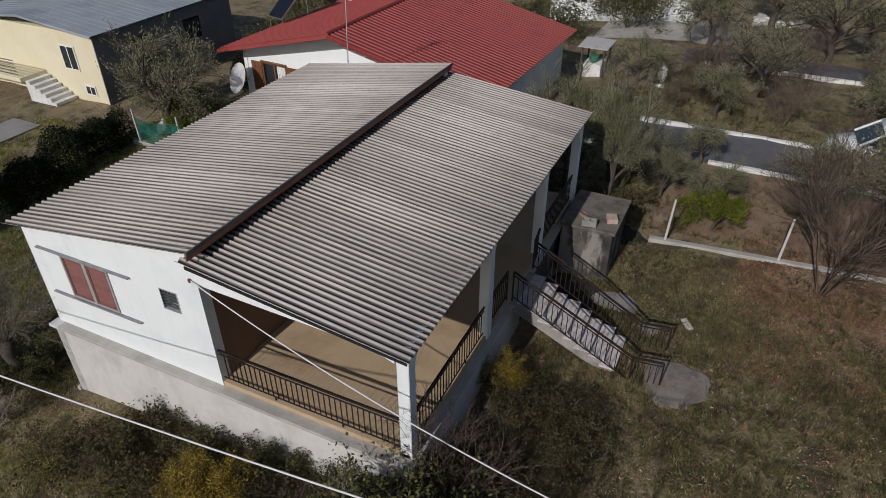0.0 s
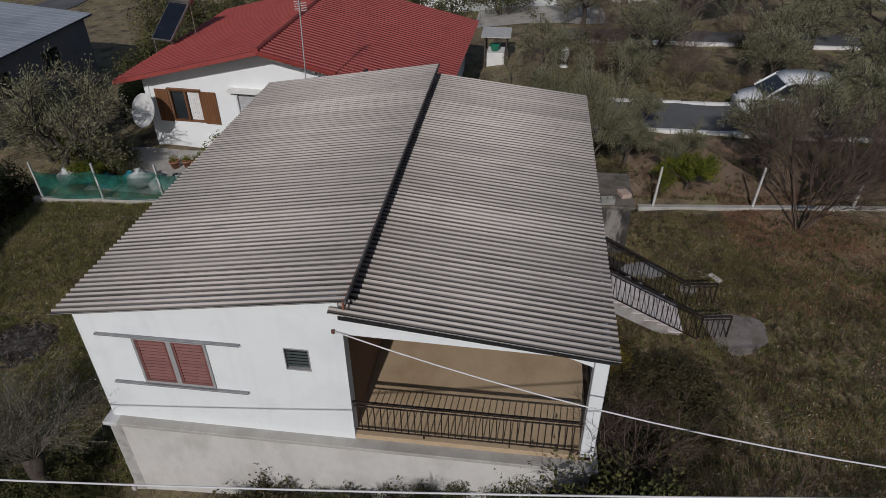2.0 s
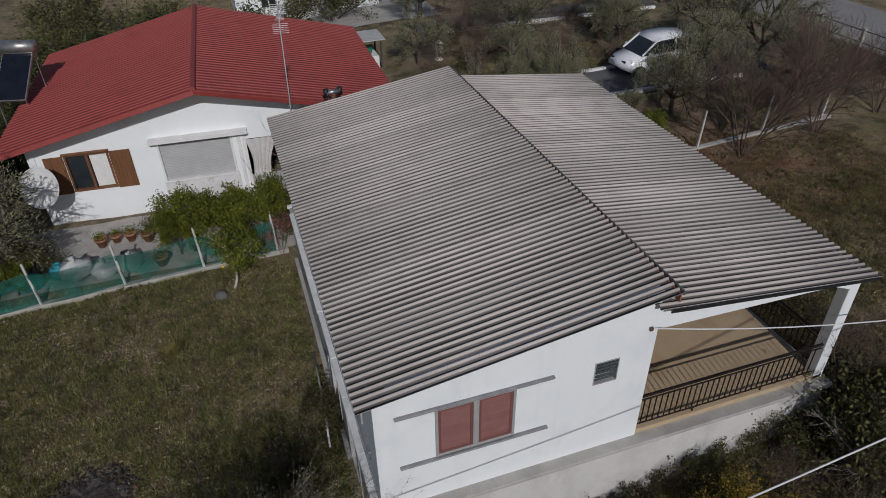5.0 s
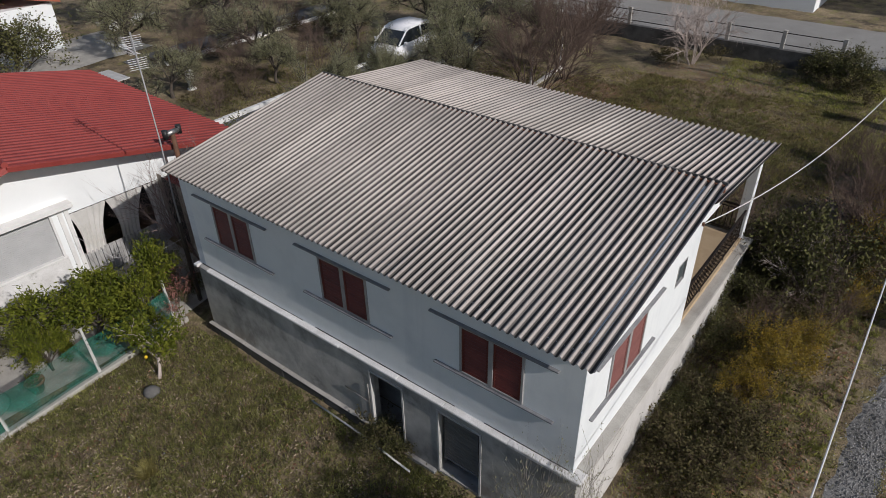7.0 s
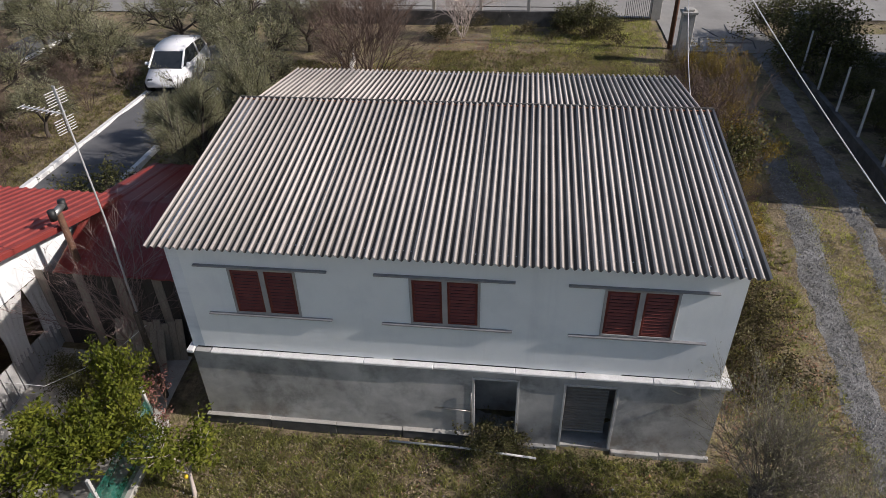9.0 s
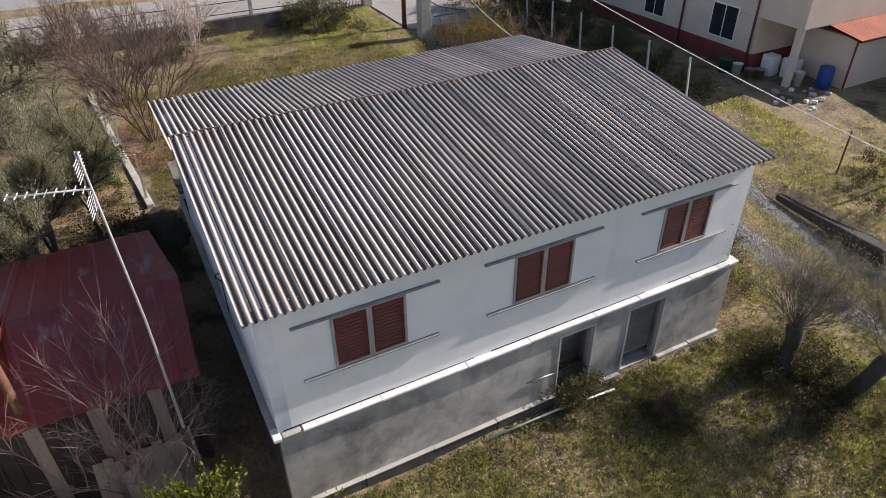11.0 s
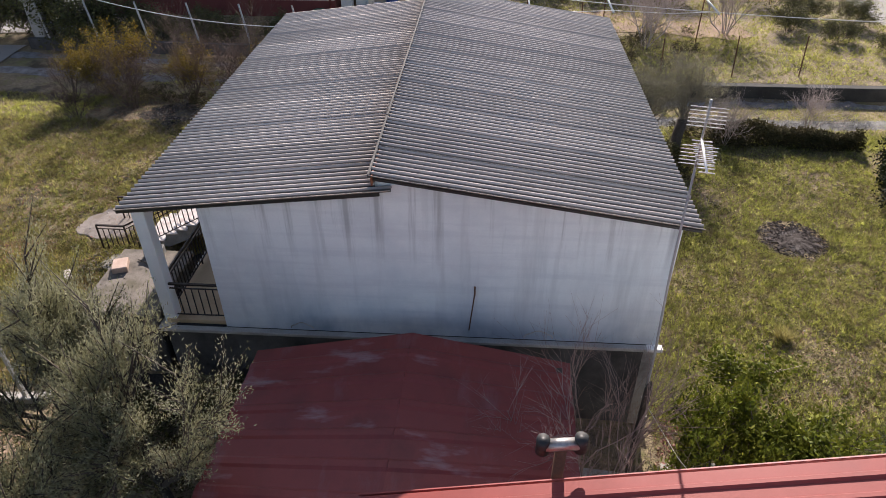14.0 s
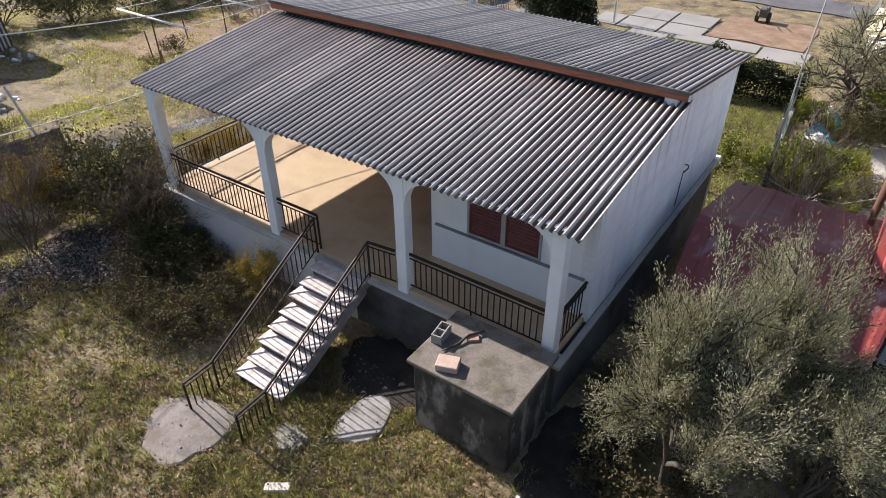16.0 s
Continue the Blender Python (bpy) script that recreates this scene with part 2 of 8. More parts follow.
M_FLOOR = mat("tan_screed_floor", [(0.38, 0.27, 0.16), (0.48, 0.36, 0.23), (0.43, 0.315, 0.195)], 0.9, 30, 0.7, grain=0.08, bump=0.15, coords="World")
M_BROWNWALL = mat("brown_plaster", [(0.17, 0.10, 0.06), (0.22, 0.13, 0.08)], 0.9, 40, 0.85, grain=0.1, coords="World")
M_ROOF = stained(mat("fibre_cement", [(0.503, 0.451, 0.408), (0.589, 0.529, 0.483), (0.544, 0.489, 0.445)], 1.6, 80, 0.9, grain=0.16, bump=0.4, depth=0.006, vary=0.13, coords="World", spec=0.05), (0.20, 0.195, 0.19), 1.1, (1.5, 0.7, 1), 0.62, 0.8, 0.5)


def trough_dirt_shade(m, pitch, tint, amount):
    """Dirt, lichen and painted shade along the troughs of the corrugated sheets, patchy along their length."""
    nt = m.node_tree
    n, l = nt.nodes, nt.links
    bsdf = n["Principled BSDF"]
    src = bsdf.inputs["Base Color"].links[0].from_socket
    co = n.new("ShaderNodeTexCoord")
    sep = n.new("ShaderNodeSeparateXYZ")
    l.new(co.outputs["Object"], sep.inputs[0])
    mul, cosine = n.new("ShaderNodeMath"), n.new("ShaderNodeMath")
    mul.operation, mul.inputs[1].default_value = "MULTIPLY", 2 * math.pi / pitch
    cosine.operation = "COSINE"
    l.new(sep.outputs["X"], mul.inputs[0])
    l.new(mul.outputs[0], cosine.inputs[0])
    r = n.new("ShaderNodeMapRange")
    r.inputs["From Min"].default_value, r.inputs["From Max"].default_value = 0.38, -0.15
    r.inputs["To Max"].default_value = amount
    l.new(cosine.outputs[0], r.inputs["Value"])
    t = n.new("ShaderNodeTexNoise")
    t.inputs["Scale"].default_value, t.inputs["Detail"].default_value = 1.0, 5.0
    g = n.new("ShaderNodeNewGeometry")
    runs = n.new("ShaderNodeMapping")
    runs.inputs["Scale"].default_value = (2.6, 0.35, 0.35)
    l.new(g.outputs["Position"], runs.inputs["Vector"])
    l.new(runs.outputs[0], t.inputs["Vector"])
    tr = n.new("ShaderNodeMapRange")
    tr.inputs["From Min"].default_value, tr.inputs["From Max"].default_value, tr.inputs["To Min"].default_value = 0.34, 0.58, 0.80
    l.new(t.outputs["Fac"], tr.inputs["Value"])
    mu = n.new("ShaderNodeMath")
    mu.operation = "MULTIPLY"
    l.new(r.outputs[0], mu.inputs[0])
    l.new(tr.outputs[0], mu.inputs[1])
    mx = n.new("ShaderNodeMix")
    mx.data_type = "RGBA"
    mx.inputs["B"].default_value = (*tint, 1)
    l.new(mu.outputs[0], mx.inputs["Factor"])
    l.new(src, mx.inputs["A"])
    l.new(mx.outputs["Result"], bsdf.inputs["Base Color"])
    return m


# Troughs get one dark tint for lodged dirt and their own shade.
trough_dirt_shade(M_ROOF, 11.2 / 77.0, (0.088, 0.081, 0.074), 0.97)
stained(M_ROOF, (0.17, 0.16, 0.15), 1.0, (1.9, 0.06, 0.06), 0.50, 0.62, 0.22)
M_FASCIA = mat("rusty_brown_board", [(0.16, 0.055, 0.03), (0.30, 0.12, 0.07), (0.22, 0.08, 0.045)], 4, 50, 0.8, stretch=(0.3, 3, 3), grain=0.3)
# Same shutters twice: deeper maroon for shaded walls, sunlight mixed into the second.
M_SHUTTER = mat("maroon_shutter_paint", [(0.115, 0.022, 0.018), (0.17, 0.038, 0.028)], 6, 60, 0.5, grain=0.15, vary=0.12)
M_SHUTTER_SUNLIT = mat("sunlit_red_shutter_paint", [(0.175, 0.066, 0.058), (0.215, 0.09, 0.08)], 6, 60, 0.6, grain=0.15, vary=0.08)
M_ALU = mat("grey_window_frame", [(0.30, 0.30, 0.30), (0.38, 0.37, 0.36)], 5, 50, 0.5, grain=0.1)
M_TRACK = mat("grey_shutter_track", [(0.210, 0.210, 0.225), (0.330, 0.330, 0.330)], 5, 60, 0.55, grain=0.2, metal=0.3)
M_IRON = mat("dark_wrought_iron", [(0.018, 0.015, 0.014), (0.05, 0.035, 0.028)], 8, 60, 0.55, grain=0.3, metal=0.4)
M_TREAD = mat("pale_marble_tread", [(0.40, 0.33, 0.30), (0.60, 0.54, 0.51), (0.66, 0.62, 0.60)], 5, 40, 0.6, grain=0.12, vary=0.08)
M_STAIR = mat("stair_concrete", [(0.22, 0.205, 0.19), (0.40, 0.38, 0.36)], 2.5, 40, 0.9, grain=0.2)
M_DARK = mat("dark_recess", [(0.012, 0.012, 0.013), (0.03, 0.03, 0.03)], 2, 30, 0.9, grain=0.2)
M_GLASS = mat("dark_window_glass", [(0.02, 0.025, 0.03), (0.035, 0.04, 0.045)], 2, 20, 0.12, grain=0.05, bump=0, spec=0.6)
M_LOUVRE = mat("dark_louvre_glass", [(0.05, 0.062, 0.062), (0.08, 0.095, 0.095)], 3, 30, 0.6, grain=0.1, bump=0, spec=0.2)
M_METAL = mat("galvanised_pipe", [(0.32, 0.30, 0.28), (0.50, 0.49, 0.47)], 6, 50, 0.4, metal=0.8, grain=0.2)
M_RUST = mat("rusty_pipe", [(0.10, 0.05, 0.03), (0.20, 0.10, 0.06)], 6, 50, 0.75, metal=0.2, grain=0.3)
M_BLACKPLASTIC = mat("black_plastic", [(0.012, 0.012, 0.012), (0.03, 0.03, 0.03)], 6, 40, 0.5, grain=0.1)
M_WHITEPAINT = mat("white_paint", [(0.68, 0.67, 0.65), (0.80, 0.79, 0.77)], 3, 40, 0.6, grain=0.1)
M_CABLE = mat("white_cable", [(0.62, 0.61, 0.60), (0.72, 0.71, 0.70)], 3, 30, 0.6, grain=0.05, bump=0)
M_REDROOF = stained(mat("red_metal_sheet", [(0.235, 0.038, 0.032), (0.29, 0.052, 0.043), (0.26, 0.045, 0.037)], 0.8, 60, 0.55, grain=0.12, bump=0.1, coords="World"), (0.17, 0.033, 0.028), 0.8, (1, 1, 1), 0.55, 0.8, 0.5)
M_SHEDROOF = stained(stained(mat("maroon_metal_sheet", [(0.16, 0.028, 0.024), (0.23, 0.040, 0.033), (0.20, 0.035, 0.03)], 0.9, 60, 0.5, grain=0.15, bump=0.12, coords="World"), (0.24, 0.12, 0.12), 0.9, (0.5, 1.8, 1), 0.57, 0.75, 0.7), (0.33, 0.22, 0.22), 0.8, (1.6, 0.5, 1), 0.60, 0.68, 0.6)
M_NEIGHWALL = mat("white_house_paint", [(0.79, 0.81, 0.81), (0.85, 0.87, 0.87)], 0.9, 40, 0.85, grain=0.05, coords="World")
M_WOOD = mat("brown_wood_shutter", [(0.13, 0.055, 0.022), (0.22, 0.10, 0.045)], 5, 50, 0.6, stretch=(1, 1, 0.15), grain=0.25)
M_KERB = mat("pale_kerb_concrete", [(0.34, 0.32, 0.29), (0.50, 0.48, 0.44)], 2, 40, 0.92, grain=0.25, bump=0.4, coords="World")
M_POST = mat("concrete_post", [(0.45, 0.44, 0.42), (0.58, 0.57, 0.55)], 3, 40, 0.9, grain=0.2)
M_ASPHALT = mat("worn_asphalt", [(0.075, 0.075, 0.08), (0.12, 0.12, 0.125), (0.16, 0.16, 0.165)], 0.6, 60, 0.9, grain=0.3, bump=0.4, coords="World")
M_ROAD = mat("pale_road", [(0.24, 0.23, 0.215), (0.33, 0.32, 0.30)], 0.5, 50, 0.92, grain=0.2, bump=0.3, coords="World")
M_BARK = mat("grey_bark", [(0.055, 0.043, 0.034), (0.12, 0.10, 0.082)], 5, 40, 0.95, stretch=(1, 1, 0.3), grain=0.4, bump=0.5)
M_TWIG = mat("bare_brown_twigs", [(0.085, 0.056, 0.041), (0.196, 0.137, 0.110)], 2, 30, 0.95, grain=0.3, bump=0, vary=0.2)
M_TWIGPALE = mat("pale_dry_twigs", [(0.38, 0.31, 0.275), (0.58, 0.50, 0.455)], 2, 30, 0.95, grain=0.25, bump=0, vary=0.15)
M_OLIVE = mat("olive_leaves", [(0.165, 0.166, 0.092), (0.285, 0.280, 0.165), (0.42, 0.405, 0.29)], 1.2, 20, 0.8, grain=0.2, bump=0, island=0.3, trans=0.34, spec=0.15)
M_DARKLEAF = mat("dark_evergreen_leaves", [(0.046, 0.050, 0.019), (0.109, 0.109, 0.041), (0.166, 0.153, 0.057)], 1.2, 20, 0.6, grain=0.2, bump=0, island=0.35, trans=0.15, spec=0.12)
M_CITRUS = mat("citrus_leaves", [(0.053, 0.075, 0.011), (0.134, 0.155, 0.019), (0.256, 0.250, 0.038)], 2.2, 20, 0.65, grain=0.15, bump=0, island=0.35, trans=0.25, spec=0.15)
M_HEDGE = mat("dark_hedge_leaves", [(0.012, 0.017, 0.008), (0.031, 0.039, 0.015)], 1.5, 20, 0.6, grain=0.2, bump=0, island=0.35, trans=0.1, spec=0.12)
M_YELLOW = mat("yellowing_leaves", [(0.11, 0.095, 0.025), (0.26, 0.19, 0.03), (0.38, 0.24, 0.035)], 1.5, 20, 0.7, grain=0.2, bump=0, island=0.4, trans=0.2, spec=0.12)
M_WEED = mat("weed_leaves", [(0.052, 0.049, 0.021), (0.094, 0.082, 0.038), (0.135, 0.107, 0.058)], 1.0, 20, 0.8, grain=0.2, bump=0, island=0.4, trans=0.15, spec=0.12)
M_GRASS = mat("winter_grass", [(0.138, 0.112, 0.081), (0.281, 0.242, 0.163), (0.270, 0.262, 0.123), (0.330, 0.319, 0.134), (0.517, 0.451, 0.341)], 1.7, 6, 0.8, grain=0.5, bump=0, island=0.45, trans=0.6, coords="World", spec=0.15, through_tint=(1.95, 2.1, 1.05))
M_GRASS_DRY = mat("dry_brown_grass", [(0.110, 0.078, 0.060), (0.241, 0.178, 0.130), (0.253, 0.216, 0.109), (0.316, 0.259, 0.144), (0.460, 0.345, 0.276)], 1.1, 5, 0.8, grain=0.25, bump=0, island=0.4, trans=0.55, coords="World", spec=0.15, through_tint=(1.7, 1.95, 0.95))
M_TWIGGREY = mat("grey_bare_shoots", [(0.13, 0.11, 0.092), (0.25, 0.22, 0.19)], 2, 30, 0.95, grain=0.25, bump=0)
M_DRYLEAF = mat("fallen_leaves", [(0.128, 0.057, 0.030), (0.240, 0.120, 0.068), (0.315, 0.210, 0.143)], 0.6, 10, 0.8, grain=0.2, bump=0, island=0.45, coords="World")
M_GRAVEL = mat("grey_gravel", [(0.12, 0.112, 0.10), (0.22, 0.215, 0.205), (0.31, 0.305, 0.30)], 3.0, 55, 0.95, grain=0.45, bump=0.8, depth=0.03, coords="World")


def ground_material():
    m = mat("yard_soil_and_grass", [(0.110, 0.081, 0.051), (0.202, 0.155, 0.096), (0.303, 0.234, 0.143), (0.227, 0.180, 0.104)], 0.9, 11, 0.95, grain=0.55, bump=1.0, depth=0.06, coords="World")
    stained(m, (0.135, 0.118, 0.045), 0.20, (1, 1, 1), 0.52, 0.64, 0.55)
    stained(m, (0.190, 0.182, 0.055), 1.5, (1, 1, 1), 0.52, 0.64, 0.7)
    stained(m, (0.25, 0.21, 0.135), 2.6, (1, 1, 1), 0.60, 0.70, 0.5)
    stained(m, (0.045, 0.034, 0.024), 0.8, (1, 1, 1), 0.53, 0.63, 0.75)
    return m


M_EARTH = mat("bare_reddish_earth", [(0.16, 0.10, 0.065), (0.27, 0.18, 0.12), (0.34, 0.25, 0.18)], 1.2, 25, 0.95, grain=0.4, bump=0.6, depth=0.03, coords="World")
M_GROUND = ground_material()


# ---------------------------------------------------------------- ground
def ground_z(x, y):
    """The yard rises gently from the front of the house to its back."""
    z = np.interp(y, [-3, 0, 8, 14], [0.0, 0.0, 0.86, 0.95]) + 0.55 * np.interp(x, [17.3, 17.6], [0, 1]) * np.interp(y, [2.8, 5.0], [1, 0]) * np.interp(x, [40, 60], [1, 0])
    return z + 0.035 * np.sin(x * 1.7 + 0.8 * y) * np.cos(y * 1.3) + 0.02 * np.sin(3.1 * x) * np.sin(2.7 * y)


def off_paving(x, y):
    """True where no paving or ash lies."""
    ash = ((x - 7.2) / 1.0) ** 2 + ((y + 5.3) / 0.95) ** 2 > 1.0
    return ash & (((x - 3.3) / 1.05) ** 2 + ((y - 10.5) / 0.85) ** 2 > 1.0) & (((x - 11.9) / 1.5) ** 2 + ((y - 11.4) / 1.3) ** 2 > 1.0) & (((x - 5.42) / 0.72) ** 2 + ((y - 13.7) / 0.72) ** 2 > 1.0) & (((x - 2.93) / 0.38) ** 2 + ((y - 11.7) / 0.6) ** 2 > 1.0)


def spaced(lo, hi, step, far):
    near = np.arange(lo, hi + step / 2, step)
    out = []
    s, p = step * 2, hi
    while p < far:
        p += s
        s *= 1.35
        out.append(p)
    back = []
    s, p = step * 2, lo
    while p > -far:
        p -= s
        s *= 1.35
        back.append(p)
    return np.array(back[::-1] + list(near) + out)


def build_ground():
    xs, ys = spaced(-30, 36, 0.4, 900), spaced(-26, 40, 0.4, 900)
    gx, gy = np.meshgrid(xs, ys)
    gz = ground_z(gx, gy)
    v = np.stack([gx, gy, gz], -1).reshape(-1, 3)
    nx, ny = len(xs), len(ys)
    i = np.arange(nx - 1)[None, :] + nx * np.arange(ny - 1)[:, None]
    f = np.stack([i, i + 1, i + 1 + nx, i + nx], -1).reshape(-1, 4)
    me = raw_mesh("ground", v, f, True)
    me.materials.append(M_GROUND)
    tagged(new("ground", me), "uneven yard of dry soil, moss and winter grass", "ground", kind="structure")


build_ground()


def drape(xy_outline_rows, dz):
    """A sheet over the ground through rows of points of equal number."""
    v = [(x, y, float(ground_z(x, y)) + dz) for row in xy_outline_rows for x, y in row]
    n = len(xy_outline_rows[0])
    f = [(r * n + k, r * n + k + 1, (r + 1) * n + k + 1, (r + 1) * n + k) for r in range(len(xy_outline_rows) - 1) for k in range(n - 1)]
    return v, f


def along_lane(y):
    """How the lane swings sideways along its length."""
    return np.interp(y, [-14, -4, 0, 2, 4, 6, 9, 13, 24], [15.2, 15.0, 14.95, 14.85, 15.1, 15.15, 15.45, 15.8, 16.6])


def strip(name, x0, x1, y0, y1, material, label, category, dz=0.05, step=0.8, wob=0.0, kind="structure", lane=False):
    ys = np.linspace(y0, y1, max(2, int((y1 - y0) / step)))
    n = max(3, int((x1 - x0) / 0.5) + 1)
    rows = []
    for y in ys:
        c = along_lane(y) if lane else 0.0
        rag = lambda p: wob * (0.6 * math.sin(y * 0.9 + p) + 0.5 * math.sin(y * 2.9 + 2 * p) + 0.5 * math.sin(y * 7.3 + 3 * p))
        a, b = x0 + c + rag(x0), x1 + c + rag(2 * x1)
        rows.append([(a + (b - a) * k / (n - 1), y) for k in range(n)])
    v, f = drape(rows, dz)
    if lane:
        v = [(x, y, z - (0.06 if i % n in (0, n - 1) else 0.0)) for i, (x, y, z) in enumerate(v)]
    me = raw_mesh(name, v, f, True)
    me.materials.append(material)
    return tagged(new(name, me), label, category, kind=kind)

# ---------------------------------------------------------------- the house
X0, X1, Y0, YV, YR, XR = 0.21, 10.97, 0.27, 5.17, 8.38, 3.75      # outer walls, veranda wall, room front, room end
YC = 9.5                                                          # line of the columns
ZL, ZF = 2.25, 2.35                                               # ledge, floor of the upper storey
RIDGE_Y, RIDGE_Z, EAVE_Z = 5.35, 5.80, 5.0
LOW_Y0, LOW_Z0, LOW_Y1, LOW_Z1 = 5.02, 5.535, 9.74, 4.99


def up_z(y):
    return EAVE_Z + (RIDGE_Z - EAVE_Z) * y / RIDGE_Y


def low_z(y):
    return LOW_Z0 + (LOW_Z1 - LOW_Z0) * (y - LOW_Y0) / (LOW_Y1 - LOW_Y0)


WINDOWS = [(1.38, 2.73), (4.93, 6.28), (8.54, 9.89)]               # along the front
WZ0, WZ1 = 3.27, 4.40
house = thing("single_storey_house", "white rendered house with grey corrugated roof and arched veranda", "house", (5.6, 4.9, 0))


def wall_with_openings(g, along, a0, a1, z0, top, t0, t1, openings):
    """A wall along x or y from a0 to a1 between t0 and t1, pierced by openings (b0, b1, z0, z1); top is a function of the place along it."""
    cuts = sorted({a0, a1, *[b for o in openings for b in o[:2]]})
    levels = sorted({z0, *[z for o in openings for z in o[2:]]}) + [None]
    nc, nl = len(cuts), len(levels)
    put = (lambda a, t, z: (a, t, z)) if along == "x" else (lambda a, t, z: (t, a, z))
    vs = [put(a, t, top(a) if z is None else z) for t in (t0, t1) for z in levels for a in cuts]
    at = lambda s, l, c: (s * nl + l) * nc + c
    solid = {}
    for c in range(nc - 1):
        for l in range(nl - 1):
            mid = (cuts[c] + cuts[c + 1]) / 2
            zm = levels[l] + 0.01
            solid[c, l] = not any(o[0] < mid < o[1] and o[2] < zm < o[3] for o in openings)
    fs = []
    for (c, l), there in solid.items():
        if not there:
            continue
        q = [(l, c), (l, c + 1), (l + 1, c + 1), (l + 1, c)]
        fs.append(tuple(at(0, *p) for p in q))
        fs.append(tuple(at(1, *p) for p in q[::-1]))
        for (dc, dl), (p, r) in {(0, -1): (q[0], q[1]), (1, 0): (q[1], q[2]), (0, 1): (q[2], q[3]), (-1, 0): (q[3], q[0])}.items():
            if not solid.get((c + dc, l + dl), False):
                fs.append((at(0, *p), at(1, *p), at(1, *r), at(0, *r)))
    used = sorted({i for f in fs for i in f})
    new_index = {i: k for k, i in enumerate(used)}
    g.add([vs[i] for i in used], [tuple(new_index[i] for i in f) for f in fs])


# basement
g = Geo()
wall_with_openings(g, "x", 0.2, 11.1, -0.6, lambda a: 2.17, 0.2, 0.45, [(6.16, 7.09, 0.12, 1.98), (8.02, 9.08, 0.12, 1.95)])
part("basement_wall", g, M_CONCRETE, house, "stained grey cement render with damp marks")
# Sunny east wall takes a paler copy of the render, sunlight in its colour.
g = Geo()
g.prism([(0.45, -0.6), (9.6, -0.6), (9.6, 2.17), (0.45, 2.17)], 10.85, 11.1, "x")
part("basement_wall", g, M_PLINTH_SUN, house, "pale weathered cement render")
# West wall in the narrow gap: its shade is put into the colour.
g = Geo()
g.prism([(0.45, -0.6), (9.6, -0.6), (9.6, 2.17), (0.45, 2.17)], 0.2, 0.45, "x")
part("basement_wall", g, M_DARKRENDER, house, "dark cement wall")
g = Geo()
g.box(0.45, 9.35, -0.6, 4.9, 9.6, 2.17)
part("basement_wall", g, M_DARKRENDER, house, "dark cement wall")
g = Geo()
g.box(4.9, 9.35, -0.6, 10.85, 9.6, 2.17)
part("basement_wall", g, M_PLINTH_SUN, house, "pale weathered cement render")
g = Geo()
g.box(0.45, 1.05, 0.05, 10.85, 1.15, 2.17)
g.box(0.45, 0.45, 0.0, 10.85, 1.05, 0.1)
part("basement_back", g, M_CONCRETE, house)
g = Geo()
g.box(7.5, 0.45, 0.1, 7.6, 1.05, 2.17)
part("basement_partition", g, M_CONCRETE, house)
for a, b, top in ((0.12, 6.12, 0.29), (7.12, 7.98, 0.12), (9.12, 11.15, 0.12)):
    n = int((b - a) / 1.9) + 1
    for k in range(n):
        xa, xb = a + (b - a) * k / n, a + (b - a) * (k + 1) / n
        g = Geo()
        h = top + rng.uniform(-0.015, 0.015)
        g.box(xa, 0.10 + rng.uniform(-0.008, 0.008), -0.4, xb - 0.004, 0.198, h, 0.012)
        part("footing", g, M_DARKRENDER if a < 1 else M_CONCRETE, house, "concrete footing")
        if a < 1:
            g = Geo()
            g.box(xa, 0.085 + rng.uniform(-0.006, 0.006), h + 0.002, xb - 0.004, 0.198, h + 0.030, 0.010)
            part("footing_cap", g, M_KERB, house, "pale cement edge along the top of the footing")
cuts = [0.62, 2.1, 3.9, 5.35, 7.0, 8.2, 9.7, 11.19]
for a, b in zip(cuts, cuts[1:]):
    g = Geo()
    g.box(a, 0.13 + rng.uniform(-0.008, 0.008), 2.175 + rng.uniform(-0.012, 0.012), b, 0.42, ZL + rng.uniform(-0.008, 0.0), 0.014)
    part("ledge", g, M_LEDGE, house, "white painted projecting ledge")
for a, b, h in ((0.3, 2.4, 0.022), (2.4, 4.1, 0.014), (4.5, 7.2, 0.026), (7.2, 8.4, 0.015), (9.1, 10.9, 0.02)):
    g = Geo()
    g.box(a, Y0 - 0.004, ZL - 0.002, b, Y0 + 0.05, ZL + h)
    part("open_joint", g, M_DARK, house, "dark open joint above the ledge")
for b in ((0.09, 0.13, 2.17, 0.24, 0.42, ZL), (10.86, 0.42, 2.17, 11.19, 9.72, ZL), (0.09, 0.42, 2.17, 0.4, 9.72, ZL), (0.4, 9.38, 2.17, 10.86, 9.72, ZL)):
    g = Geo()
    g.box(*b, 0.012)
    part("ledge", g, M_LEDGE if b[1] < 0.2 else M_KERB, house, "white painted projecting ledge" if b[1] < 0.2 else "grey cement ledge")
g = Geo()
g.box(0.245, 0.17, 2.16, 0.615, 0.42, ZL - 0.02, 0.03)
part("ledge", g, M_CONCRETE, house, "broken unpainted end of the ledge")
g = Geo()
g.box(X0 + 0.06, YV - 0.1, 2.1, X1 - 0.02, 9.58, ZF, 0.01)
part("veranda_floor", g, M_FLOOR, house, "tan screed floor")
for x0, x1 in ((6.16, 7.09), (8.02, 9.08)):
    g = Geo()
    for x in (x0 - 0.02, x1 - 0.03):
        g.box(x, 0.185, 0.1, x + 0.05, 0.3, 1.97, 0.004)
    g.box(x0 + 0.03, 0.185, 1.92, x1 - 0.03, 0.3, 1.975, 0.004)
    part("door_frame", g, M_POST, house)

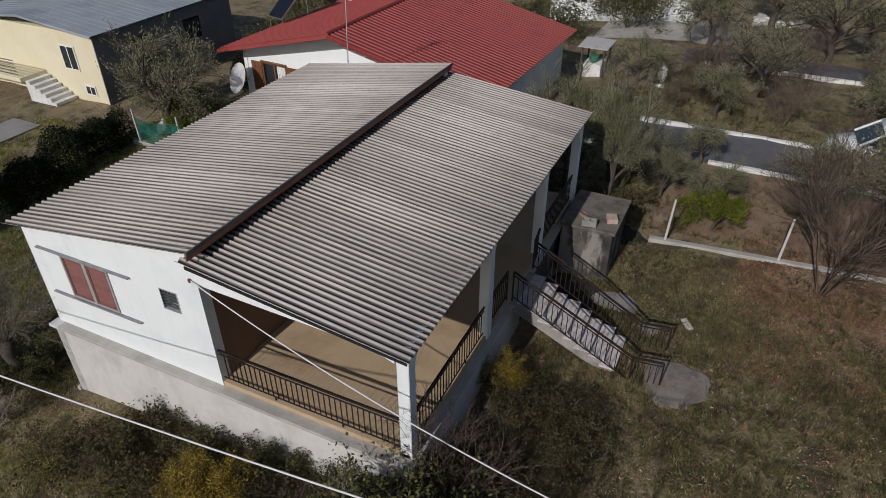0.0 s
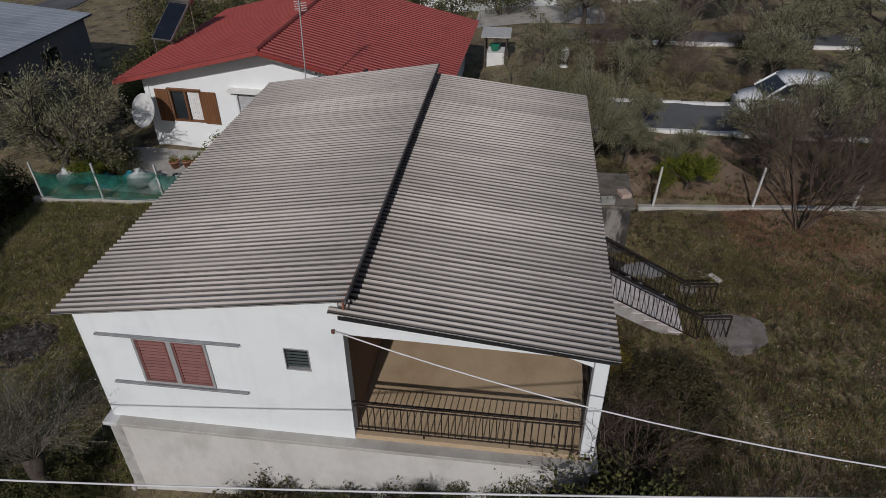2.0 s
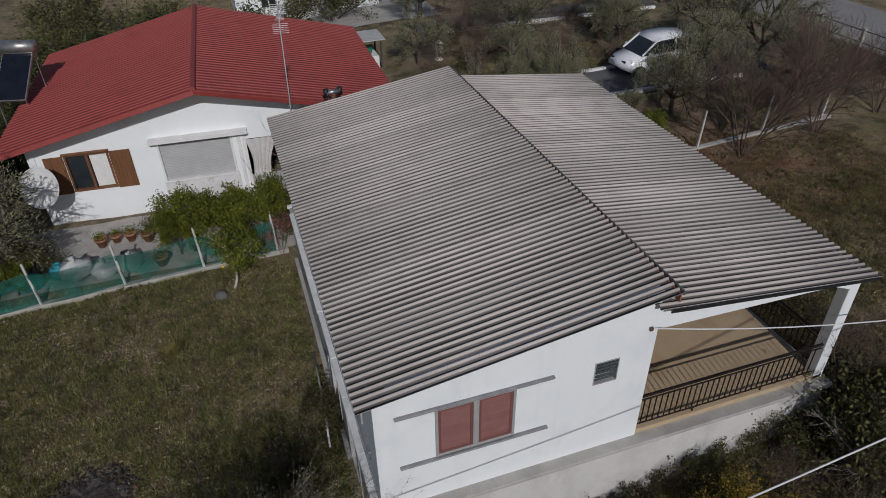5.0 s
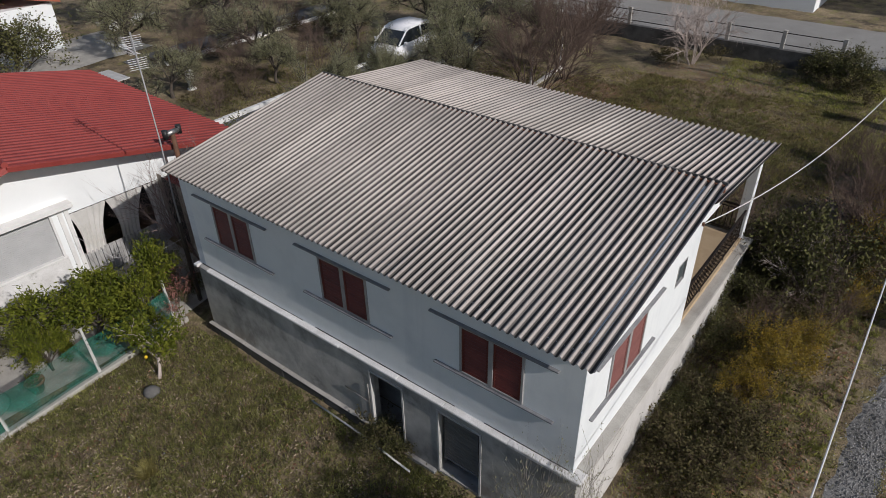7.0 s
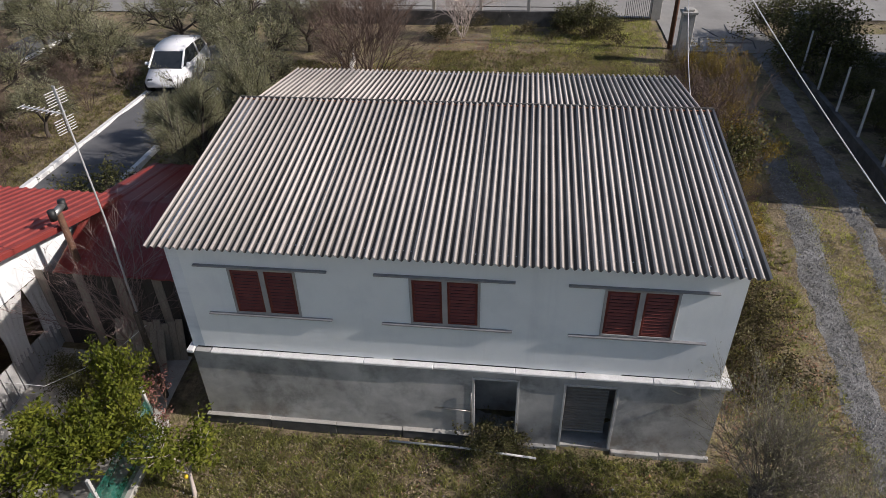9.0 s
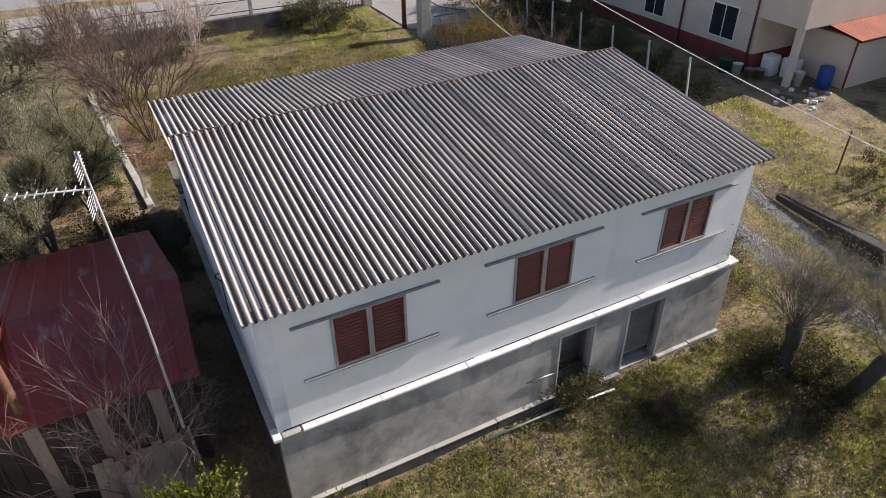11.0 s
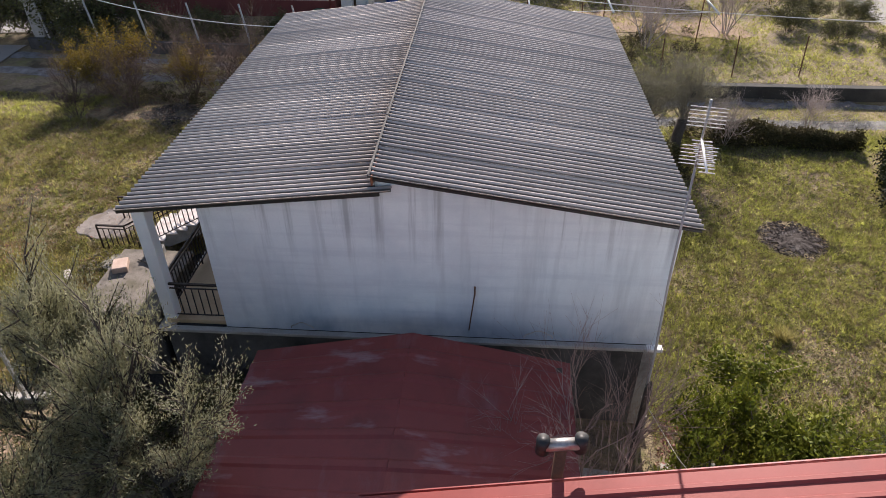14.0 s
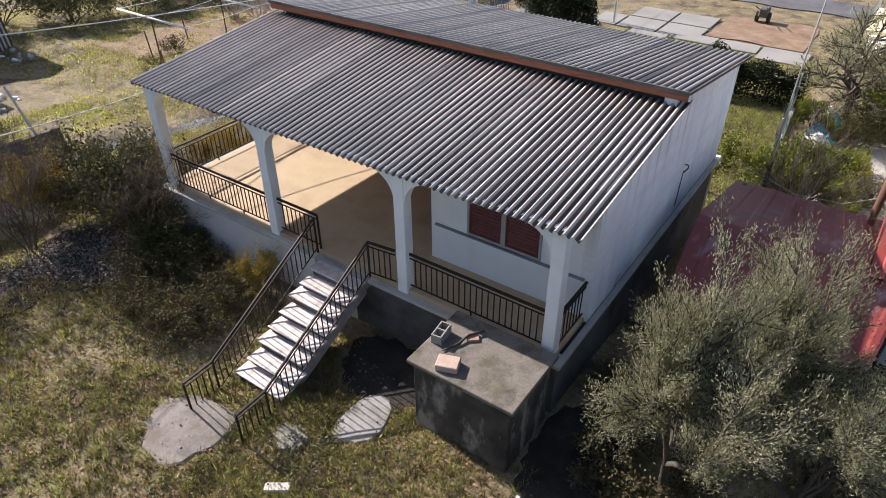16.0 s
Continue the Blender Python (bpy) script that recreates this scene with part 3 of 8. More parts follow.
M_ROLLER = mat("grey_roller_shutter", [(0.135, 0.125, 0.115), (0.20, 0.187, 0.172)], 3, 40, 0.6, grain=0.2, vary=0.08)
roller = thing("roller_shutter", "dented grey roller shutter half closed in the basement doorway", "shutter", (8.5, 0.38, 0.5))
for k in range(17):
    z = 0.50 + k * 0.086
    g = Geo()
    g.prism([(0.345, z), (0.33, z + 0.02), (0.33, z + 0.06), (0.345, z + 0.082), (0.37, z + 0.082), (0.37, z)], 8.08 + 0.004 * math.sin(k * 1.7), 8.93, "x")
    part("slat", g, M_ROLLER, roller)
g = Geo()
g.box(8.07, 0.325, 0.44, 8.94, 0.38, 0.495, 0.008)
part("bottom_rail", g, M_TRACK, roller)

# upper walls
g = Geo()
wall_with_openings(g, "x", X0 + 0.25, X1, ZL, lambda a: up_z(Y0) - 0.055, Y0, Y0 + 0.25, [(a, b, WZ0, WZ1) for a, b in WINDOWS])
part("front_wall", g, M_PLASTER, house, "white plaster wall")
g = Geo()
wall_with_openings(g, "y", Y0 + 0.25, YV - 0.25, ZL, lambda a: up_z(a) - 0.055, X1 - 0.25, X1, [(1.25, 2.64, 3.30, 4.43), (4.07, 4.53, 3.95, 4.47)])
part("gable_wall", g, M_PLASTER, house, "bright white plaster gable")
g = Geo()
g.prism([(Y0, ZL), (YR, ZL), (YR, low_z(YR) - 0.055), (RIDGE_Y - 0.06, low_z(RIDGE_Y) - 0.055), (RIDGE_Y - 0.06, up_z(RIDGE_Y - 0.06) - 0.055), (Y0, up_z(Y0) - 0.055)], X0, X0 + 0.25, "x")
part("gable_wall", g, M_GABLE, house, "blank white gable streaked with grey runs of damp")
g = Geo()
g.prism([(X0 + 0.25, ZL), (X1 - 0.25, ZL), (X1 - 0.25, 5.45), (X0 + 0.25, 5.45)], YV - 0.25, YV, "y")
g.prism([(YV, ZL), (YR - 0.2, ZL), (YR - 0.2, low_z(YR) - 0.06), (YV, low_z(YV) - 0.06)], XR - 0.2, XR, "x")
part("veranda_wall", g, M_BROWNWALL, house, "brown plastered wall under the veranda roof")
g = Geo()
g.prism([(YV - 0.25, ZL), (YV + 0.012, ZL), (YV + 0.012, low_z(YV) - 0.055), (YV - 0.02, low_z(YV) - 0.055), (YV - 0.02, up_z(YV) - 0.055), (YV - 0.25, up_z(YV - 0.25) - 0.055)], X1 - 0.25, X1, "x")
part("corner_pier", g, M_PLASTER, house)
g = Geo()
wall_with_openings(g, "x", X0 + 0.25, XR, ZL, lambda a: low_z(YR) - 0.06, YR - 0.2, YR, [(1.26, 2.88, 3.25, 4.35)])
part("room_wall", g, M_PLASTER, house, "white plaster wall")
# Near-black strip for the shade in the gap between the two roofs.
g = Geo()
g.box(X0 + 0.26, YV - 0.02, 5.45, X1 - 0.26, YV + 0.06, 5.70)
part("clerestory_strip", g, M_DARK, house)

g = Geo()
g.box(X0 - 0.004, 0.42, ZL - 0.012, X0 + 0.05, YR + 1.0, ZL + 0.016)
part("open_joint", g, M_DARK, house, "dark open joint above the ledge")
for yc, r in ((2.42, 0.27), (6.9, 0.22)):
    g = Geo()
    arc = [(X0 - 0.001, yc + r * math.cos(a), ZL + 0.02 + 0.75 * r * math.sin(a) + 0.015 * math.sin(5 * a)) for a in np.linspace(0.1, 3.0, 18)]
    g.tube(arc, [0.006 + 0.012 * abs(math.sin(1.3 * k)) for k in range(18)], 5)
    part("crack", g, M_CONCRETE, house, "arched crack in the plaster")

# arched columns
COLS = [0.40, 3.58, 7.18, 10.83]


def column_bay(g, xa, xb, r, top):
    """Spandrel between two columns with quarter-round corners."""
    zs = top - 0.10
    n = 8
    left = [(xa, top), (xa, zs - r)] + [(xa + r - r * math.cos(t), zs - r + r * math.sin(t)) for t in (math.pi / 2 * k / n for k in range(n + 1))]
    right = [(xb - r + r * math.sin(t), zs - r + r * math.cos(t)) for t in (math.pi / 2 * k / n for k in range(n + 1))] + [(xb, zs - r), (xb, top)]
    pts_l = left + [(xa + r, top)]
    pts_r = [(xb - r, top)] + right
    g.prism(pts_l, YC - 0.10, YC + 0.10, "y")
    g.prism(pts_r, YC - 0.10, YC + 0.10, "y")
    g.box(xa + r, YC - 0.10, zs, xb - r, YC + 0.10, top)


ZC = low_z(YC) - 0.055
for i, x in enumerate(COLS):
    g = Geo()
    g.box(x - 0.12, YC - 0.12, ZL, x + 0.12, YC + 0.12, ZC, 0.012)
    part("column", g, M_PLASTER, house, "white square veranda column")
for a, b in zip(COLS, COLS[1:]):
    g = Geo()
    column_bay(g, a + 0.12, b - 0.12, 0.55, ZC)
    part("arch", g, M_PLASTER, house)
g = Geo()
out = [(YV + 0.012, 4.89), (YC - 0.6, 4.80), (YC - 0.14, 4.62), (YC - 0.14, ZC), (YV + 0.012, low_z(YV) - 0.055)]
g.prism(out, X1 - 0.24, X1 - 0.002, "x")
part("beam", g, M_PLASTER, house, "white end beam")


# corrugated roof: sheets of seven waves, three courses above and three below
PITCH = 11.2 / 77.0


def corrugated(waves, length, amp=0.032, thick=0.007, segs=10, name="sheet", seed=0):
    n = waves * segs + 1
    uneven = np.random.default_rng(seed).uniform(-0.002, 0.002, 2 * waves + 4)
    verts, faces = [], []
    for side in (0, 1):
        for yy in (0.0, length):
            for k in range(n):
                x = k * PITCH / segs
                verts.append((x, yy, amp * math.cos(2 * math.pi * k / segs) - side * thick + float(np.interp(2 * k / segs, np.arange(2 * waves + 4), uneven))))
    r = lambda s, e, k: (s * 2 + e) * n + k
    for k in range(n - 1):
        faces.append((r(0, 0, k), r(0, 0, k + 1), r(0, 1, k + 1), r(0, 1, k)))
        faces.append((r(1, 0, k), r(1, 1, k), r(1, 1, k + 1), r(1, 0, k + 1)))
        for e in (0, 1):
            q = (r(0, e, k), r(1, e, k), r(1, e, k + 1), r(0, e, k + 1))
            faces.append(q if e == 0 else q[::-1])
    for k in (0, n - 1):
        faces.append((r(0, 0, k), r(0, 1, k), r(1, 1, k), r(1, 0, k)))
    me = raw_mesh(name, verts, faces)
    me.polygons.foreach_set("use_smooth", [True] * len(me.polygons))
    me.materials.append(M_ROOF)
    return me


def lay_roof(y0, z0, y1, z1, courses, label):
    """Sheets from the low edge (y0, z0) up to (y1, z1)."""
    dy, dz = y1 - y0, z1 - z0
    length = math.hypot(dy, dz)
    tilt = math.degrees(math.atan2(dz, abs(dy)))
    lap = 0.14
    one = (length + lap * (courses - 1)) / courses
    kinds = [corrugated(7, one, seed=k + int(10 * abs(dz))) for k in range(4)]
    for c in range(courses):
        s = c * (one - lap)
        for k in range(11):
            px = k * 7 * PITCH
            fy, fz = y0 + dy * s / length, z0 + dz * s / length
            if dy > 0:
                m = pose(px, fy, fz, tilt, 0, 0)
            else:
                m = pose(px + 7 * PITCH, fy, fz, tilt, 0, 180)
            lift = 0.007 * c + 0.004 * (k % 2) - 0.026 + rng.uniform(-0.002, 0.002)
            m = Matrix.Translation((0, 0, lift)) @ m @ pose(0, 0, 0, rng.uniform(-0.03, 0.03), rng.uniform(-0.12, 0.12), rng.uniform(-0.03, 0.03))
            ob = new("roof_sheet", kinds[(k * 3 + c) % 4])
            ob.parent = house
            ob.matrix_parent_inverse = Matrix.Translation(-house.location)
            ob.matrix_basis = m


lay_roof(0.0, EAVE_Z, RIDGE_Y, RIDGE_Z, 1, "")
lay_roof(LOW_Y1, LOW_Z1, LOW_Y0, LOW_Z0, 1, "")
g = Geo()
g.box(0.02, RIDGE_Y - 0.055, 5.60, 11.18, RIDGE_Y - 0.025, 5.762, 0.004)
part("fascia_board", g, M_FASCIA, house, "rusty red-brown fascia board under the raised roof edge")
# Added strip draws the dark line along the raised roof edge.
for k in range(5):
    g = Geo()
    g.box(0.01 + k * 2.24, RIDGE_Y - 0.012, 5.735 + 0.004 * math.sin(k * 2.0), 2.24 + k * 2.24, RIDGE_Y + 0.022, 5.812 + 0.005 * math.sin(k * 1.7), 0.005)
    part("edge_strip", g, M_DARKRENDER, house, "thin dark strip along the raised roof edge")
for y in (6.0, 6.9, 7.8, 8.9):
    g = Geo()
    g.box(0.50, y, low_z(y) - 0.12, 10.72, y + 0.06, low_z(y) - 0.06)
    part("purlin", g, M_WOOD, house)
g = Geo()
g.prism([(0.03, up_z(0.03) - 0.10), (5.28, up_z(5.28) - 0.10), (5.28, up_z(5.28) - 0.052), (0.03, up_z(0.03) - 0.052)], 0.03, 0.05, "x")
part("verge_board", g, M_BLACKPLASTIC, house, "dark verge strip")
g = Geo()
g.prism([(5.2, low_z(5.2) - 0.12), (9.72, low_z(9.72) - 0.10), (9.72, low_z(9.72) - 0.05), (5.2, low_z(5.2) - 0.05)], 0.05, 0.07, "x")
part("verge_board", g, M_BLACKPLASTIC, house, "dark verge strip")
g = Geo()
g.prism([(5.2, low_z(5.2) - 0.12), (9.72, low_z(9.72) - 0.10), (9.72, low_z(9.72) - 0.05), (5.2, low_z(5.2) - 0.05)], 11.16, 11.18, "x")
part("verge_board", g, M_BLACKPLASTIC, house, "dark verge strip")


# windows with sliding louvred shutters
def louvred_shutter(parent, w, h, material, m):
    """A shutter in the plane y = 0, from (0, 0) to (w, h), facing -y; m places it."""
    g = Geo()
    s = 0.045
    for a, b, c, d in ((0, 0, s, h), (w - s, 0, w, h), (s, 0, w - s, s), (s, h - s, w - s, h)):
        g.box(a, -0.018, b, c, 0.018, d, 0.004, m)
    leaf = part("shutter", g, material, parent)
    n = int((h - 2 * s) / 0.074)
    g0 = None
    for k in range(n):
        z = s + (k + 0.5) * (h - 2 * s) / n
        g = Geo()
        g.box(s, -0.005, -0.026, w - s, 0.004, 0.026, 0.0, m @ Matrix.Translation((0, 0, z)) @ pose(0, 0, 0, -30, 0, 0))
        part("slat", g, material, leaf)
    return leaf


def shuttered_window(m, w, h, track, material, label):
    """Window in the plane y = 0 of m, its lower left corner at the origin, facing -y."""
    at = m.translation
    win = thing("shuttered_window", label, "window", at, "shuttered windows of the house")
    g = Geo()
    f = 0.05
    for a, b, c, d in ((0, 0, f, h), (w - f, 0, w, h), (f, h - f, w - f, h), (f, 0, w - f, f), (w / 2 - 0.05, f, w / 2 + 0.05, h - f)):
        g.box(a, -0.03, b, c, 0.09, d, 0.005, m)
    part("frame", g, M_ALU, win, "grey painted frame")
    g = Geo()
    g.box(f, 0.075, f, w - f, 0.08, h - f, 0, m)
    part("pane", g, M_GLASS, win)
    lw = w / 2 - 0.05 - f
    louvred_shutter(win, lw, h - 2 * f, material, m @ Matrix.Translation((f, 0.0, f)))
    louvred_shutter(win, lw, h - 2 * f, material, m @ Matrix.Translation((w / 2 + 0.05, 0.0, f)))
    for z, a, b in ((h + 0.012, -track[0], w + track[1]), (-0.045, -track[2], w + track[3])):
        g = Geo()
        g.box(a, -0.07, z, b, 0.0, z + 0.034, 0.006, m)
        part("shutter_track", g, M_TRACK, win, "grey steel shutter track")
    return win


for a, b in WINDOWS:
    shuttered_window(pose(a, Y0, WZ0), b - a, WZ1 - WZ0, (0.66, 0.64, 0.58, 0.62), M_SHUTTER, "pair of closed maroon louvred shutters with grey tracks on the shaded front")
shuttered_window(pose(X1, 1.25, 3.30, 0, 0, 90), 1.39, 1.13, (0.66, 0.66, 0.62, 0.62), M_SHUTTER_SUNLIT, "pair of closed red louvred shutters on the sunny gable, sunlight in their colour")
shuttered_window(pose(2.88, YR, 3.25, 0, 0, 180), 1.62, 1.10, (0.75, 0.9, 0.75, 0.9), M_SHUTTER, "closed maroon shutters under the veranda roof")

vent = thing("louvre_window", "small square window with dark glass louvres in the gable", "window", (X1, 4.07, 3.95))
g = Geo()
for a, b, c, d in ((4.07, 3.95, 4.09, 4.47), (4.51, 3.95, 4.53, 4.47), (4.09, 4.45, 4.51, 4.47), (4.09, 3.95, 4.51, 3.97)):
    g.box(X1 - 0.08, a, b, X1 + 0.012, c, d, 0.004)
part("frame", g, M_ALU, vent)
for k in range(6):
    g = Geo()
    g.box(-0.018, 4.09, -0.004, 0.018, 4.51, 0.004, 0, Matrix.Translation((X1 - 0.035, 0, 4.03 + k * 0.074)) @ pose(0, 0, 0, 0, 28, 0))
    part("glass_louvre", g, M_LOUVRE, vent)
# Near-black sheet stands for the unlit room behind the louvres.
g = Geo()
g.box(X1 - 0.2, 4.1, 3.97, X1 - 0.19, 4.5, 4.45)
part("backing", g, M_DARK, vent)


# ---------------------------------------------------------------- railings and stairs
def railing(points, label, post_ends=(True, True), height=0.84, feet=(), between=2, group="veranda railings"):
    """Wrought-iron railing along points at floor level: two top bars, a bottom bar and upright bars."""
    pts = [Vector(p) for p in points]
    rail = thing("iron_railing", label, "railing", tuple(pts[0]), group)
    for name, z, r in (("top_rail", height, 0.026), ("upper_bar", height - 0.10, 0.014), ("bottom_bar", 0.10, 0.014)):
        g = Geo()
        for a, b in zip(pts, pts[1:]):
            d = (b - a)
            m = Matrix.Translation(a + Vector((0, 0, z))) @ Vector((1, 0, 0)).rotation_difference(d).to_matrix().to_4x4()
            g.box(-0.005, -r, -r * 0.7, d.length + 0.005, r, r * 0.7, 0.003, m)
        part(name, g, M_IRON, rail)
    for i, p in enumerate(pts):
        if (i == 0 and not post_ends[0]) or (i == len(pts) - 1 and not post_ends[1]):
            continue
        g = Geo()
        g.box(p.x - 0.018, p.y - 0.018, p.z - 0.02, p.x + 0.018, p.y + 0.018, p.z + height - 0.012, 0.003)
        part("post", g, M_IRON, rail)
    for a, b in zip(pts, pts[1:]):
        d = b - a
        flat = math.hypot(d.x, d.y)
        n = max(2, int(flat / 0.125))
        for k in range(1, n):
            p = a + d * (k / n)
            g = Geo()
            g.box(p.x - 0.009, p.y - 0.009, p.z + 0.10, p.x + 0.009, p.y + 0.009, p.z + height - 0.1)
            part("baluster", g, M_IRON, rail)
        for f in feet:
            if f < flat:
                p = a + d * (f / flat)
                g = Geo()
                g.box(p.x - 0.012, p.y - 0.012, p.z - 0.03, p.x + 0.012, p.y + 0.012, p.z + 0.1)
                part("foot", g, M_IRON, rail)
    return rail


railing([(10.90, YV + 0.02, ZF), (10.90, YC - 0.15, ZF)], "black wrought-iron railing across the sunny veranda end", (False, False), feet=(1.3, 2.9))
railing([(10.69, YC + 0.02, ZF), (7.33, YC + 0.02, ZF)], "black wrought-iron railing between the veranda columns", (False, False), feet=(1.2, 2.4))
railing([(7.03, YC + 0.02, ZF), (5.86, YC + 0.02, ZF)], "short black iron railing beside the stairs", (False, True))
railing([(3.44, YC + 0.02, ZF), (0.55, YC + 0.02, ZF)], "black wrought-iron railing between the veranda columns", (False, False), feet=(1.4,))
railing([(X0 + 0.1, YR + 0.02, ZF), (X0 + 0.1, YC - 0.15, ZF)], "short black iron railing closing the veranda end", (False, False))
railing([(5.82, 9.66, 2.36), (5.76, 12.69, 0.80), (5.70, 13.38, 0.84)], "black iron stair handrail leading down to the yard", group="stair handrails")
railing([(3.74, YC + 0.10, ZF), (4.36, 9.68, 2.36), (4.40, 12.62, 0.78), (4.36, 13.32, 0.82)], "black iron stair handrail leading down to the yard", (False, True), group="stair handrails")

stairs = thing("outdoor_staircase", "straight concrete staircase with pale marble treads up to the veranda", "stairs", (5.1, 11.2, 0.8))
N_STEP = 8
rise, go = (2.27 - 0.93) / N_STEP, 0.322
g = Geo()
prof = [(9.70, 2.20)]
for k in range(N_STEP):
    y = 9.70 + (k + 1) * go
    z = 2.20 - k * rise
    prof += [(y, z), (y, z - rise)]
end_y = 9.70 + N_STEP * go
prof += [(end_y - 0.25, 0.78), (9.70, 1.86)]
g.prism(prof, 4.48, 5.66, "x")
part("flight", g, M_STAIR, stairs)
for k in range(N_STEP):
    y0, z = 9.70 + k * go, 2.202 - k * rise
    g = Geo()
    g.box(4.42, y0 - 0.01, z, 5.72, y0 + go + 0.05, z + 0.036, 0.007, Matrix.Rotation(0.004 * math.sin(k * 2.3), 4, "Z"))
    part("tread", g, M_TREAD, stairs)
# Riser plates painted dark: dirt plus the shade under each tread nose.
for k in range(N_STEP):
    g = Geo()
    y, z = 9.70 + (k + 1) * go, 2.20 - k * rise
    g.box(4.50, y - 0.004, z - rise + 0.04, 5.64, y + 0.004, z - 0.002)
    part("riser", g, M_DARKRENDER, stairs, "dark riser with dirt and shade in its colour")
g = Geo()
g.box(4.40, 9.6, 2.05, 5.86, 9.76, 2.26, 0.01)
part("landing_edge", g, M_STAIR, stairs)


# ---------------------------------------------------------------- by the stairs
tank = thing("concrete_cistern", "square concrete cistern with a flat mossy slab beside the stairs", "cistern", (1.15, 10.5, 0.9))
M_SLABTOP = stained(mat("mossy_concrete_slab", [(0.08, 0.07, 0.058), (0.20, 0.175, 0.15), (0.14, 0.122, 0.104)], 2.2, 30, 0.95, grain=0.3, bump=0.5, coords="World"), (0.09, 0.078, 0.045), 1.6, (1, 1, 1), 0.5, 0.65, 0.7)
g = Geo()
g.box(0.22, 9.75, 0.3, 2.12, 11.20, 2.47, 0.02)
part("chamber", g, stained(mat("dark_stained_concrete", [(0.030, 0.028, 0.026), (0.075, 0.069, 0.062), (0.14, 0.128, 0.115)], 1.5, 30, 0.95, grain=0.3, bump=0.5, coords="World"), (0.36, 0.33, 0.30), 1.3, (1.5, 1.5, 0.6), 0.50, 0.60, 0.65), tank)
g = Geo()
g.box(0.12, 9.72, 2.47, 2.20, 11.28, 2.56, 0.015)
part("slab", g, M_SLABTOP, tank, "flat mossy concrete slab")

M_BLOCK = mat("grey_cinder_block", [(0.22, 0.215, 0.20), (0.34, 0.33, 0.31)], 5, 60, 0.95, grain=0.3, bump=0.5)
g = Geo()
m = pose(2.02, 10.50, 2.56, 0, 0, 98)
w = 0.028
for a in ((-0.20, -0.10, 0.20, -0.10 + w), (-0.20, 0.10 - w, 0.20, 0.10), (-0.20, -0.10 + w, -0.20 + w, 0.10 - w), (0.20 - w, -0.10 + w, 0.20, 0.10 - w), (-w / 2, -0.10 + w, w / 2, 0.10 - w)):
    g.box(a[0], a[1], 0.0, a[2], a[3], 0.19, 0.003, m)
single("cinder_block", g, M_BLOCK, "hollow grey cinder block on the cistern slab", "cinder block")
g = Geo()
g.box(-0.19, -0.15, 0, 0.19, 0.15, 0.13, 0.012, pose(1.52, 11.02, 2.56, 0, 0, 20))
single("stone_block", g, mat("pinkish_stone", [(0.42, 0.30, 0.24), (0.55, 0.42, 0.35)], 4, 50, 0.9, grain=0.2), "pale pink squared stone on the cistern slab", "stone")
g = Geo()
g.box(-0.11, -0.09, 0, 0.11, 0.09, 0.045, 0.006, pose(1.55, 10.22, 2.56, 0, 0, 40))
single("roof_tile_piece", g, mat("terracotta_piece", [(0.36, 0.20, 0.14), (0.46, 0.28, 0.21)], 4, 50, 0.9, grain=0.2), "broken pale terracotta tile on the cistern slab", "tile")
g = Geo()
g.tube([(1.45, 9.98, 2.62), (1.62, 10.25, 2.63), (1.66, 10.50, 2.60), (1.80, 10.78, 2.585)], [0.018, 0.024, 0.022, 0.014], 6)
single("dry_branch", g, M_BARK, "short dark dry branch lying on the cistern slab", "branch", smooth=True)


def broken_pad(cx, cy, rx, ry, rise, seed, material, label, n=26):
    """A thin worn slab with a ragged edge that follows the ground."""
    r = np.random.default_rng(seed)
    w = 1 + 0.10 * np.sin(3 * np.linspace(0, 6.283, n, False) + seed) + r.uniform(-0.09, 0.09, n)
    rim = [(cx + rx * k * math.cos(6.283 * i / n), cy + ry * k * math.sin(6.283 * i / n)) for i, k in enumerate(w)]
    rings = []
    for f, dz in ((1.0, -0.10), (1.0, rise - 0.018), (0.96, rise), (0.5, rise + 0.008)):
        rings.append([(cx + (x - cx) * f, cy + (y - cy) * f) for x, y in rim])
        rings[-1] = [(x, y, float(ground_z(x, y)) + dz) for x, y in rings[-1]]
    g = Geo()
    fs = [(j * n + i, j * n + (i + 1) % n, (j + 1) * n + (i + 1) % n, (j + 1) * n + i) for j in range(3) for i in range(n)]
    g.add([p for ring in rings for p in ring], fs + [tuple(3 * n + i for i in range(n))])
    return single("concrete_pad", g, material, label, "paving", kind="structure")


# Dark soil sheets by the stairs and shrubs, local shade painted into the black.
M_SHADEDSOIL = mat("shaded_black_soil", [(0.014, 0.012, 0.010), (0.035, 0.029, 0.023), (0.06, 0.05, 0.04)], 2.5, 25, 0.95, grain=0.5, bump=0.8, depth=0.03, coords="World")
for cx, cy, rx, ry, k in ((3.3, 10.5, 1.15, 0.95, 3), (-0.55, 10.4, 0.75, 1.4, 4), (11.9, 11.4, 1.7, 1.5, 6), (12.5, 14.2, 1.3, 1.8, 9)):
    tagged(broken_pad(cx, cy, rx, ry, 0.012, k, M_SHADEDSOIL, "black soil and rotted leaves with shade in the colour", 40), category="soil", kind="structure").name = "damp_soil"
broken_pad(5.45, 13.7, 0.80, 0.78, 0.035, 2, stained(mat("worn_pinkish_concrete", [(0.158, 0.135, 0.119), (0.251, 0.221, 0.198), (0.211, 0.182, 0.162)], 2.5, 30, 0.92, grain=0.3, coords="World"), (0.15, 0.12, 0.09), 2.2, (1, 1, 1), 0.52, 0.66, 0.7), "worn concrete pad at the foot of the stairs")
